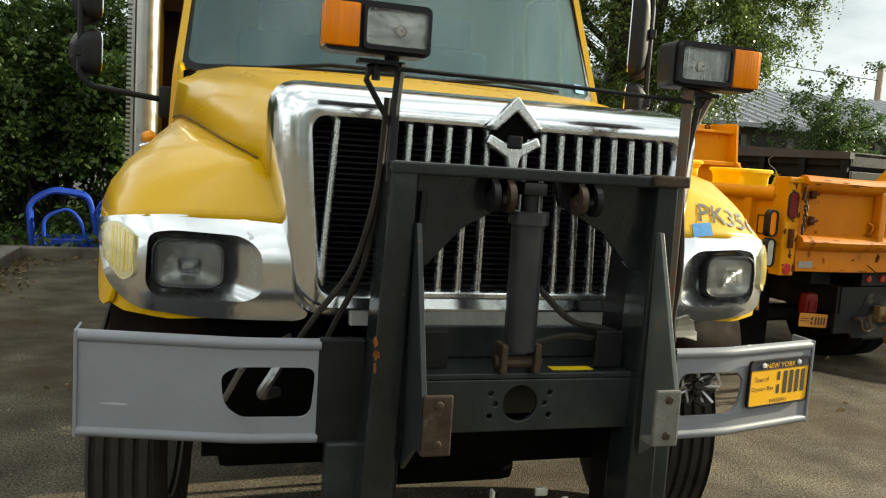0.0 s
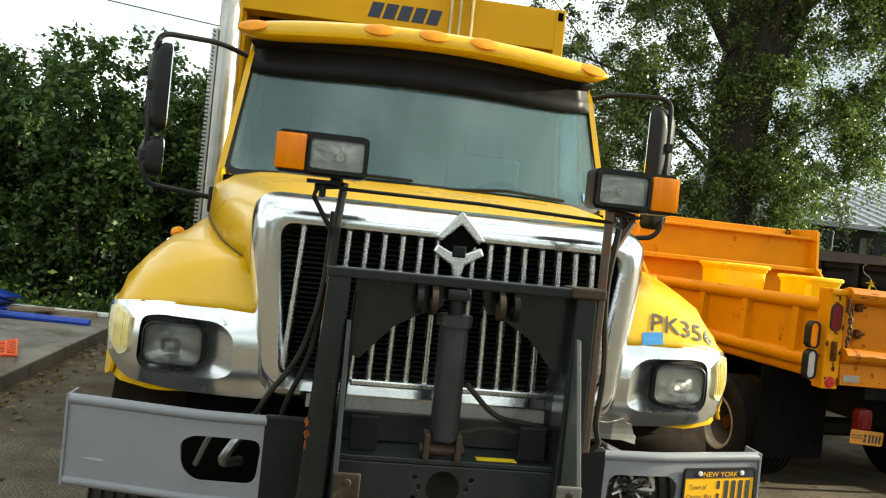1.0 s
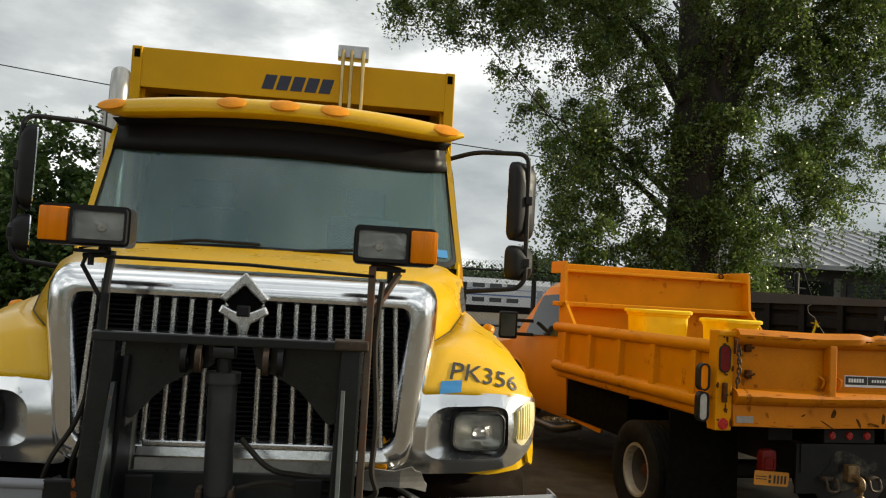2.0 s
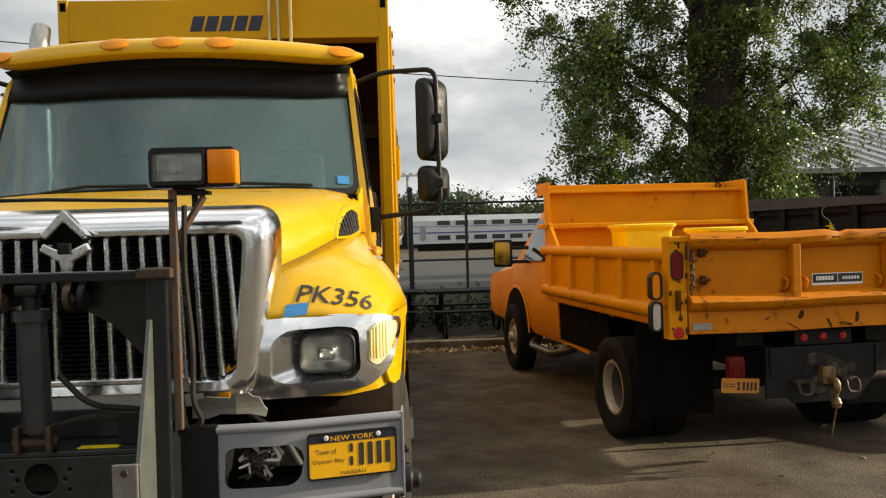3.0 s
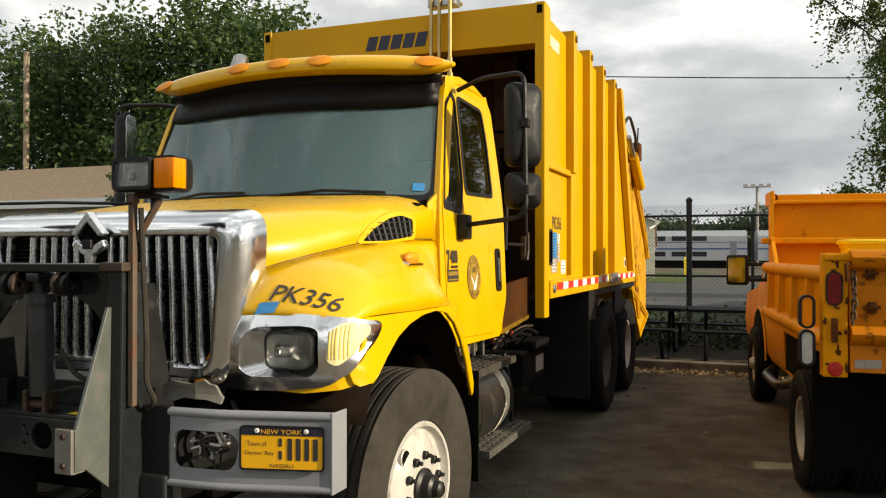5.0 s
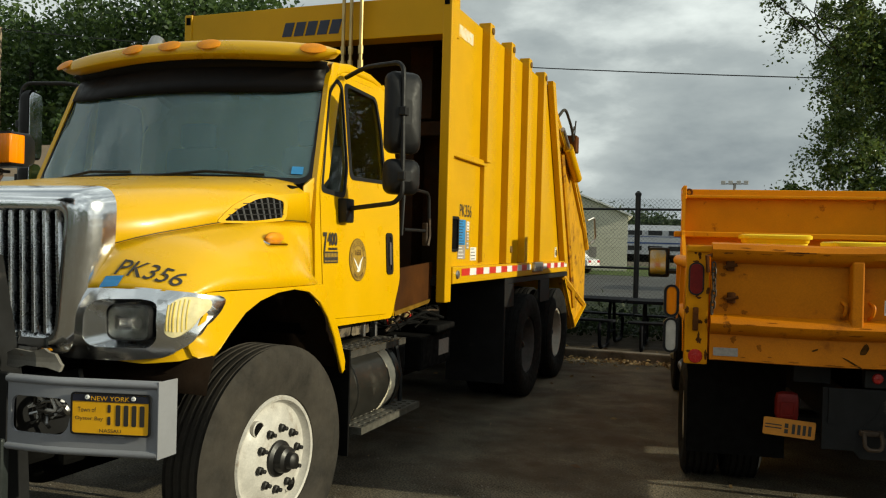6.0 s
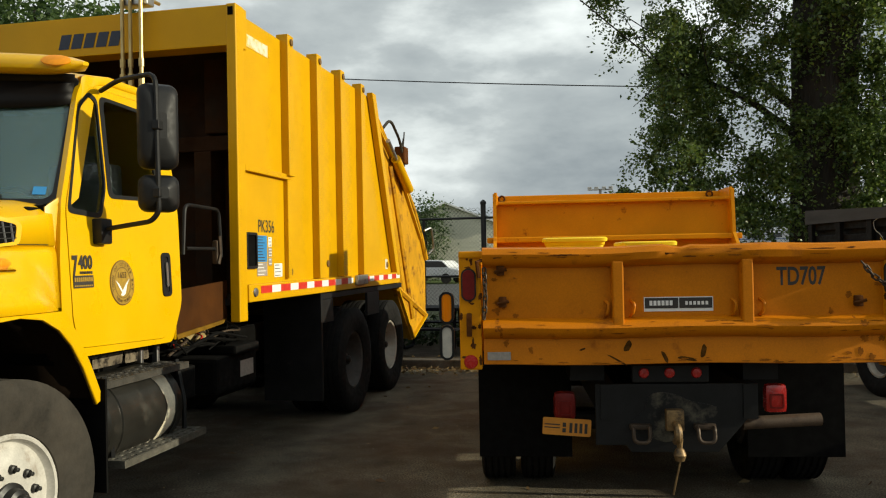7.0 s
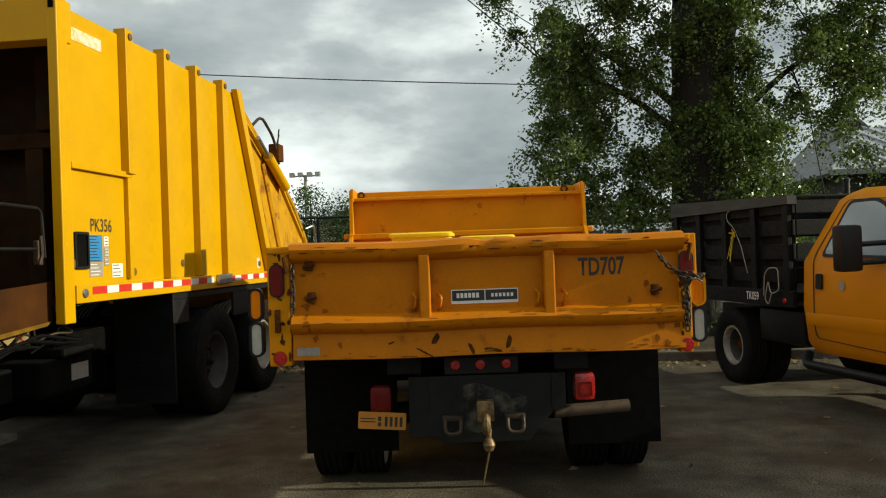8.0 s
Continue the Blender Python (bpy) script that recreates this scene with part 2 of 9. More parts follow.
CLEARAMBER = material("pale_signal_lens", (0.76, 0.67, 0.38), 0.10, vary=0.12, scale=30.0, coat=0.8)
SIGNALRIB = material("yellow_signal_rib", (0.78, 0.60, 0.16), 0.15, vary=0.12, scale=30.0, coat=0.8)
REDLENS = material("red_lens", (0.42, 0.012, 0.010), 0.25, vary=0.1, scale=30.0, coat=0.4)
DULLRED = material("faded_red_lens", (0.15, 0.009, 0.007), 0.4, vary=0.2, scale=30.0, spec=0.2)
WHITELENS = material("white_lens", (0.46, 0.43, 0.38), 0.3, vary=0.1, scale=30.0)
PLATE = material("plate_yellow", (0.82, 0.42, 0.01), 0.35, vary=0.04, scale=10.0)
OLDPLATE = material("faded_plate", (0.55, 0.22, 0.02), 0.5, vary=0.15, scale=12.0)
PLATEBLUE = material("plate_navy", (0.015, 0.016, 0.03), 0.4, vary=0.1)
INK = material("black_lettering", (0.03, 0.026, 0.022), 0.5, vary=0.1, scale=30.0)
NAVY = material("navy_lettering", (0.012, 0.018, 0.045), 0.45, vary=0.1, scale=20.0)
BLUE = material("blue_sticker", (0.035, 0.22, 0.50), 0.4, vary=0.08, scale=20.0)
WHITE = material("white_sticker", (0.75, 0.75, 0.73), 0.45, vary=0.06, scale=20.0)
REDTAPE = material("red_reflective", (0.55, 0.03, 0.02), 0.35, vary=0.12, scale=20.0)
GREYINK = material("grey_print", (0.30, 0.27, 0.24), 0.55, vary=0.15, scale=60.0)
FADED = material("faded_white_label", (0.66, 0.60, 0.44), 0.6, vary=0.15, scale=14.0, second=(0.70, 0.42, 0.05), second_at=(0.50, 0.60), second_scale=12.0)
# tyre rubber with the shade under the bodies put into its colour
SHADETYRE = material("shaded_tyre_rubber", (0.010, 0.0095, 0.009), 0.85, vary=0.25, scale=9.0, grain=0.12, spec=0.15)
OLDMIRROR = material("dim_mirror_glass", (0.22, 0.225, 0.23), 0.08, 1.0, vary=0.1)
GOLD = material("seal_brown", (0.14, 0.075, 0.015), 0.5, vary=0.2, scale=90.0)
ASPHALT = material("asphalt", (0.118, 0.101, 0.072), 0.85, vary=0.5, scale=2.1, grain=0.9, grain_scale=80.0, bump=0.016, bump_scale=110.0,
                   second=(0.078, 0.056, 0.036), second_at=(0.47, 0.63), second_scale=0.7, spec=0.2)
CONCRETE = material("worn_concrete", (0.22, 0.20, 0.175), 0.9, vary=0.2, scale=1.7, grain=0.15, bump=0.004, bump_scale=60.0,
                    second=(0.10, 0.085, 0.065), second_at=(0.48, 0.68), second_scale=2.0, spec=0.2)
ROAD = material("pale_asphalt", (0.042, 0.042, 0.039), 0.9, vary=0.2, scale=0.15, grain=0.15, grain_scale=20.0)
EARTH = material("bare_earth", (0.060, 0.047, 0.032), 0.95, vary=0.35, scale=2.0, grain=0.3, grain_scale=60.0, bump=0.02, bump_scale=18.0, spec=0.1)
BARK = material("bark", (0.024, 0.019, 0.014), 0.95, vary=0.35, scale=5.0, grain=0.3, grain_scale=40.0, bump=0.05, bump_scale=9.0, stretch=(1, 1, 0.22))
LEAF = leaf_material("tree_leaf", (0.036, 0.072, 0.014), (0.165, 0.225, 0.048))
HEDGELEAF = leaf_material("hedge_leaf", (0.021, 0.052, 0.011), (0.115, 0.185, 0.036), 0.45)
DUSKLEAF = leaf_material("dark_tree_leaf", (0.023, 0.052, 0.012), (0.092, 0.147, 0.034), 0.5)
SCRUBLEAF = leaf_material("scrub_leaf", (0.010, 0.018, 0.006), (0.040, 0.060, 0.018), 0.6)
FARLEAF = leaf_material("far_leaf", (0.030, 0.052, 0.022), (0.07, 0.10, 0.045), 0.6)
DRYLEAF = leaf_material("fallen_leaf", (0.10, 0.055, 0.025), (0.34, 0.25, 0.12), 0.7)
BLUETARP = material("blue_plastic", (0.010, 0.055, 0.42), 0.4, vary=0.2, scale=8.0)
ORANGENET = material("orange_netting", (0.85, 0.13, 0.03), 0.6, vary=0.15, scale=12.0)
TIMBER = material("weathered_timber", (0.30, 0.23, 0.16), 0.85, vary=0.3, scale=4.0, stretch=(1, 8, 8))
WALLGREY = material("grey_siding", (0.64, 0.62, 0.50), 0.8, vary=0.08, scale=3.0)
WALLCREAM = material("cream_siding", (0.62, 0.58, 0.48), 0.8, vary=0.06, scale=3.0)
WALLDARK = material("dark_weathered_wall", (0.055, 0.050, 0.045), 0.85, vary=0.25, scale=2.0)
ROOFMETAL = material("grey_roof_metal", (0.36, 0.37, 0.39), 0.5, 0.3, vary=0.12, scale=2.0)
ROOFDARK = material("dark_roof_metal", (0.11, 0.11, 0.115), 0.6, vary=0.15, scale=2.0)
ROOFBROWN = material("brown_shingle", (0.20, 0.145, 0.09), 0.9, vary=0.25, scale=6.0)
TRAIN = material("train_silver", (0.44, 0.46, 0.49), 0.4, 0.3, vary=0.06, scale=0.6)
TRAINDOOR = material("train_door", (0.20, 0.22, 0.26), 0.4, vary=0.1)
TRAINBLUE = material("train_blue", (0.03, 0.07, 0.22), 0.4, vary=0.1)
FENCEBLACK = material("black_fence_steel", (0.010, 0.010, 0.010), 0.55, vary=0.2, scale=10.0)
TABLEBLACK = material("black_table_steel", (0.006, 0.0065, 0.009), 0.8, vary=0.2, scale=10.0, spec=0.12)
PALECORD = material("pale_cord", (0.34, 0.32, 0.26), 0.8, vary=0.2, scale=30.0)
STEPBLACK = material("worn_step_steel", (0.07, 0.065, 0.06), 0.35, 0.6, vary=0.3, scale=9.0)
STAKE = material("black_stake_wood", (0.004, 0.004, 0.0043), 0.6, vary=0.3, scale=8.0, bump=0.002, bump_scale=30.0, spec=0.2)
SEAT = material("grey_seat_cloth", (0.09, 0.09, 0.095), 0.9, vary=0.2, scale=20.0)


# ---------- mesh helpers ----------
def V(*a):
    return Vector(a)


def box(bm, x0, x1, y0, y1, z0, z1, bevel=0.0, m=None):
    """A box, its edges rounded by bevel."""
    vs = [bm.verts.new((x, y, z)) for x in (x0, x1) for y in (y0, y1) for z in (z0, z1)]
    fs = [bm.faces.new([vs[i] for i in q]) for q in ((0, 1, 3, 2), (4, 6, 7, 5), (0, 4, 5, 1), (2, 3, 7, 6), (0, 2, 6, 4), (1, 5, 7, 3))]
    if bevel > 0:
        es = list({e for f in fs for e in f.edges})
        made = bmesh.ops.bevel(bm, geom=es, offset=bevel, segments=2, affect="EDGES", profile=0.6)
        vs = list({v for f in made["faces"] for v in f.verts} | {v for v in vs if v.is_valid})
    if m is not None:
        bmesh.ops.transform(bm, matrix=m, verts=[v for v in vs if v.is_valid])
    return bm


def tube(bm, pts, r, seg=8, cap=True, r_end=None):
    """A round bar through the points."""
    pts = [Vector(p) for p in pts]
    rings, side = [], None
    for i, p in enumerate(pts):
        d = (pts[min(i + 1, len(pts) - 1)] - pts[max(i - 1, 0)]).normalized()
        if side is None:
            side = d.orthogonal().normalized()
        side = (side - d * side.dot(d)).normalized()
        up = d.cross(side)
        rr = r if r_end is None else r + (r_end - r) * i / (len(pts) - 1)
        rings.append([bm.verts.new(p + (side * math.cos(a) + up * math.sin(a)) * rr) for a in (2 * math.pi * k / seg for k in range(seg))])
    for a, b in zip(rings, rings[1:]):
        for k in range(seg):
            bm.faces.new((a[k], a[(k + 1) % seg], b[(k + 1) % seg], b[k]))
    if cap:
        bm.faces.new(rings[0][::-1])
        bm.faces.new(rings[-1])
    return bm


def bend(pts, r, n=5):
    """The points with their corners rounded."""
    pts = [Vector(p) for p in pts]
    out = [pts[0]]
    for a, b, c in zip(pts, pts[1:], pts[2:]):
        u, w = (a - b), (c - b)
        k = min(r, u.length * 0.45, w.length * 0.45)
        p, q = b + u.normalized() * k, b + w.normalized() * k
        out += [p * (1 - s) ** 2 + b * 2 * s * (1 - s) + q * s * s for s in (i / n for i in range(n + 1))]
    return out + [pts[-1]]


def lathe(bm, profile, seg=40, axis="x", at=(0, 0, 0)):
    """Turns the profile of (radius, along) about an axis."""
    rings = []
    for r, a in profile:
        ring = []
        for k in range(seg):
            c, s = math.cos(2 * math.pi * k / seg) * r, math.sin(2 * math.pi * k / seg) * r
            p = {"x": (a, c, s), "y": (c, a, s), "z": (c, s, a)}[axis]
            ring.append(bm.verts.new(Vector(p) + Vector(at)))
        rings.append(ring)
    for a, b in zip(rings, rings[1:]):
        for k in range(seg):
            bm.faces.new((a[k], a[(k + 1) % seg], b[(k + 1) % seg], b[k]))
    return bm


def loft(bm, rings, closed=True, caps=False):
    """A skin over rings of equally many points."""
    vs = [[bm.verts.new(p) for p in ring] for ring in rings]
    n = len(vs[0])
    for a, b in zip(vs, vs[1:]):
        for k in range(n if closed else n - 1):
            bm.faces.new((a[k], a[(k + 1) % n], b[(k + 1) % n], b[k]))
    if caps:
        bm.faces.new(vs[0][::-1])
        bm.faces.new(vs[-1])
    return bm


def rounded(u0, u1, v0, v1, r, n=4):
    """The outline of a rectangle with rounded corners."""
    out = []
    for cu, cv, a0 in ((u1 - r, v1 - r, 0), (u0 + r, v1 - r, 90), (u0 + r, v0 + r, 180), (u1 - r, v0 + r, 270)):
        out += [(cu + r * math.cos(radians(a0 + 90 * k / n)), cv + r * math.sin(radians(a0 + 90 * k / n))) for k in range(n + 1)]
    return out


def soften(poly, r, n=4):
    """An outline with its corners rounded."""
    out, k = [], len(poly)
    for i in range(k):
        a, b, c = Vector(poly[i - 1]), Vector(poly[i]), Vector(poly[(i + 1) % k])
        u, w = a - b, c - b
        q = min(r, u.length * 0.45, w.length * 0.45)
        p, s = b + u.normalized() * q, b + w.normalized() * q
        out += [tuple(p * (1 - t) ** 2 + b * 2 * t * (1 - t) + s * t * t) for t in (j / n for j in range(n + 1))]
    return out


def plate(bm, outer, holes=(), at=lambda u, v, w: (u, 0, v), thick=0.01, cuts=0):
    """A sheet with holes cut through it; at() carries its plane and thickness into space."""
    tmp = bmesh.new()
    edges = []
    for loop in (outer, *holes):
        vs = [tmp.verts.new((u, v, 0)) for u, v in loop]
        edges += [tmp.edges.new((vs[i], vs[(i + 1) % len(vs)])) for i in range(len(vs))]
    bmesh.ops.triangle_fill(tmp, edges=edges, use_beauty=True, use_dissolve=False)
    if cuts:
        lo = [min(p[i] for p in outer) for i in (0, 1)]
        hi = [max(p[i] for p in outer) for i in (0, 1)]
        for i in (0, 1):
            for k in range(1, cuts + 1):
                co, no = [0, 0, 0], [0, 0, 0]
                co[i], no[i] = lo[i] + (hi[i] - lo[i]) * k / (cuts + 1), 1
                bmesh.ops.bisect_plane(tmp, geom=tmp.verts[:] + tmp.edges[:] + tmp.faces[:], plane_co=co, plane_no=no)
    for f in tmp.faces:
        if f.normal.z < 0:
            f.normal_flip()
    tmp.verts.index_update()
    front = [bm.verts.new(at(v.co.x, v.co.y, 0.0)) for v in tmp.verts]
    back = [bm.verts.new(at(v.co.x, v.co.y, thick)) for v in tmp.verts]
    for f in tmp.faces:
        bm.faces.new([front[v.index] for v in f.verts])
        bm.faces.new([back[v.index] for v in reversed(f.verts)])
    for e in tmp.edges:
        if len(e.link_faces) == 1:
            a, b = (v.index for v in e.verts)
            bm.faces.new((front[a], front[b], back[b], back[a]))
    tmp.free()
    return bm


def thing(name, label, category, m=None, group="", kind=""):
    """An Empty at a thing's base that carries its parts."""
    ob = new(name)
    ob.empty_display_size = 0.1
    ob.matrix_basis = m if m is not None else Matrix()
    return tagged(ob, label, category, group, kind)


def part(name, bm, mat, parent=None, label="", smooth=False, m=None, bevel=0.0, thick=0.0):
    """Links a bmesh as one mesh object, under a thing or a part."""
    bmesh.ops.recalc_face_normals(bm, faces=bm.faces[:])
    me = bpy.data.meshes.new(name)
    bm.to_mesh(me)
    bm.free()
    me.materials.append(mat)
    ob = new(name, me)
    if smooth:
        me.shade_smooth()
        me.set_sharp_from_angle(angle=radians(38))
    if parent:
        ob.parent = parent
    if m is not None:
        ob.matrix_basis = m
    if thick:
        mod = ob.modifiers.new("thickness", "SOLIDIFY")
        mod.thickness, mod.offset = thick, -1
    if bevel:
        mod = ob.modifiers.new("edges", "BEVEL")
        mod.width, mod.segments, mod.limit_method = bevel, 2, "ANGLE"
    if label:
        ob["label"] = label
    return ob


def shared(name, me, parent, m, label=""):
    """One more object on the same mesh."""
    ob = new(name, me)
    ob.parent = parent
    ob.matrix_basis = m
    if label:
        ob["label"] = label
    return ob


def letters(words, height, wide=None, bold=0.0):
    """The flat outline of some words as a bmesh in x and z, from their lower left corner, height tall."""
    cu = bpy.data.curves.new("words", "FONT")
    cu.body, cu.offset, cu.resolution_u = words, bold, 3
    ob = new("words", cu)
    bpy.context.view_layer.update()
    me = bpy.data.meshes.new_from_object(ob.evaluated_get(bpy.context.evaluated_depsgraph_get()))
    bpy.data.objects.remove(ob)
    bpy.data.curves.remove(cu)
    bm = bmesh.new()
    bm.from_mesh(me)
    bpy.data.meshes.remove(me)
    x0, x1 = min(v.co.x for v in bm.verts), max(v.co.x for v in bm.verts)
    y0, y1 = min(v.co.y for v in bm.verts), max(v.co.y for v in bm.verts)
    k = height / (y1 - y0)
    kx = wide / (x1 - x0) if wide else k
    for v in bm.verts:
        v.co = ((v.co.x - x0) * kx, 0, (v.co.y - y0) * k)
    return bm


def sprays(centres, twigs, leaves, length, rng, droop=0.5):
    """Leaf points strung along short drooping twigs round branch ends."""
    c = np.repeat(np.array(centres), twigs, axis=0)
    d = rng.normal(size=c.shape)
    d /= np.linalg.norm(d, axis=1)[:, None]
    ln = length * rng.uniform(0.5, 1.2, len(c))[:, None]
    t = np.linspace(0.1, 1.0, leaves)[None, :, None]
    p = c[:, None, :] + d[:, None, :] * ln[:, None, :] * t
    p[:, :, 2] -= droop * ln * t[:, :, 0] ** 2
    p = p.reshape(-1, 3)
    return p + rng.normal(size=p.shape) * 0.035


def leaf_mesh(name, points, size, rng, mat, flat=0.0, parent=None, label=""):
    """A crown of single leaves, each a folded blade at one of the points."""
    n = len(points)
    d = rng.normal(size=(n, 3))
    d[:, 2] = d[:, 2] * (1 - flat) - 0.35
    d /= np.linalg.norm(d, axis=1)[:, None]
    s = np.cross(d, rng.normal(size=(n, 3)))
    s /= np.linalg.norm(s, axis=1)[:, None]
    up = np.cross(s, d)
    k = (size * rng.uniform(0.6, 1.3, n))[:, None]
    verts = np.stack([points, points + d * k * 0.5 + s * k * 0.28 + up * k * 0.08, points + d * k, points + d * k * 0.5 - s * k * 0.28 + up * k * 0.08], axis=1).reshape(-1, 3)
    me = bpy.data.meshes.new(name)
    me.vertices.add(4 * n)
    me.vertices.foreach_set("co", verts.ravel())
    me.loops.add(4 * n)
    me.loops.foreach_set("vertex_index", np.arange(4 * n))
    me.polygons.add(n)
    me.polygons.foreach_set("loop_start", np.arange(0, 4 * n, 4))
    me.update()
    me.validate()
    me.materials.append(mat)
    ob = new(name, me)
    if parent:
        ob.parent = parent
    if label:
        ob["label"] = label
    return ob


# ---------- ground ----------
bm = bmesh.new()
loft(bm, [[(-900, -400, 0), (900, -400, 0)], [(-900, 1500, 0), (900, 1500, 0)]], closed=False)
tagged(part("ground", bm, ASPHALT), "dark worn asphalt yard with dusty brown patches", "ground", kind="structure")


# ---------- refuse truck ----------
truck = thing("refuse_truck", "yellow rear-loading refuse truck with chrome grille and black plow frame", "truck")


def at_table(y, table):
    """Linear look-up of a row of numbers at y."""
    ys = [r[0] for r in table]
    return [float(np.interp(y, ys, [r[i] for r in table])) for i in range(1, len(table[0]))]


# y, hood half width, hood top z, seam x, seam z, then fender x and z in five steps
HOOD = [
    (0.335, 0.680, 1.740, 0.61, 1.350, 0.70, 1.355, 0.88, 1.360, 1.02, 1.354, 1.09, 1.346, 1.13, 1.336),
    (0.38, 0.690, 1.745, 0.655, 1.435, 0.74, 1.425, 0.89, 1.415, 1.03, 1.394, 1.10, 1.370, 1.138, 1.350),
    (0.44, 0.700, 1.755, 0.705, 1.528, 0.79, 1.502, 0.91, 1.475, 1.04, 1.440, 1.115, 1.393, 1.152, 1.352),
    (0.52, 0.728, 1.778, 0.765, 1.558, 0.845, 1.542, 0.945, 1.515, 1.06, 1.468, 1.130, 1.408, 1.165, 1.352),
    (0.60, 0.745, 1.795, 0.81, 1.580, 0.89, 1.570, 0.985, 1.545, 1.08, 1.490, 1.145, 1.418, 1.174, 1.352),
    (0.90, 0.845, 1.840, 0.895, 1.635, 0.95, 1.612, 1.035, 1.575, 1.115, 1.50, 1.168, 1.425, 1.196, 1.352),
    (1.20, 0.925, 1.880, 0.955, 1.665, 0.99, 1.635, 1.05, 1.580, 1.12, 1.495, 1.164, 1.425, 1.194, 1.352),
    (1.34, 0.955, 1.897, 0.975, 1.665, 1.00, 1.630, 1.045, 1.570, 1.10, 1.485, 1.140, 1.415, 1.180, 1.352),
    (1.42, 0.970, 1.907, 0.985, 1.665, 1.00, 1.625, 1.030, 1.56, 1.065, 1.475, 1.10, 1.41, 1.150, 1.352),
    (1.50, 0.978, 1.915, 0.992, 1.665, 1.003, 1.625, 1.018, 1.555, 1.035, 1.475, 1.05, 1.41, 1.070, 1.352),
    (1.60, 0.985, 1.925, 1.000, 1.665, 1.005, 1.625, 1.010, 1.555, 1.015, 1.475, 1.02, 1.41, 1.025, 1.352),
]


def bezel_y(x):
    """How far back the face of the headlamp bezel stands at x."""
    return float(np.interp(abs(x), [0.55, 0.62, 0.75, 0.90, 1.0, 1.08, 1.14, 1.175], [0.30, 0.315, 0.315, 0.33, 0.355, 0.40, 0.47, 0.58]))


def swept(x, y):
    """The front of the fender follows the bezel's sweep and straightens out behind it."""
    return y + (bezel_y(x) - 0.315) * max(0.0, 1 - (y - 0.335) / 0.5)


YS = [0.335, 0.355, 0.38, 0.41, 0.44, 0.48, 0.53, 0.60, 0.70, 0.80, 0.90, 1.0, 1.1, 1.2, 1.28, 1.34, 1.38, 1.42, 1.46, 1.5, 1.55, 1.6]
hood_rings, fender_rings = [], []
for y in YS:
    hw, zt, sx, sz, *f = at_table(y, HOOD)
    hw -= 0.05 * max(0.0, min(1.0, (0.95 - y) / 0.5))   # the sides lean in towards the grille
    half = [(0, zt), (hw * 0.35, zt - 0.004), (hw * 0.62, zt - 0.010), (hw * 0.80, zt - 0.022), (hw * 0.92, zt - 0.05), (hw, zt - 0.10), (sx, sz)]
    if y > 0.37:
        hood_rings.append([(-x, y, z) for x, z in half[::-1]] + [(x, y, z) for x, z in half[1:]])
    outer = [(sx - 0.012 if y > 0.43 else sx, sz + 0.002 if y > 0.43 else sz)] + [(f[i], f[i + 1]) for i in range(0, 10, 2)]
    fender_rings.append([(x, swept(x, y), z) for x, z in outer])
bm = bmesh.new()
loft(bm, hood_rings, closed=False)
hood = part("hood", bm, YELLOW, truck, smooth=True, thick=0.02)
for side in (1, -1):
    bm = bmesh.new()
    line = []
    for y in np.linspace(0.45, 1.55, 16):
        _, _, sx, sz, *_ = at_table(y, HOOD)
        line.append((side * (sx + 0.001), y, sz + 0.004))
    tube(bm, line, 0.0022, 6)
    part("hood_seam", bm, PLASTIC, hood, smooth=True)
fenders = []
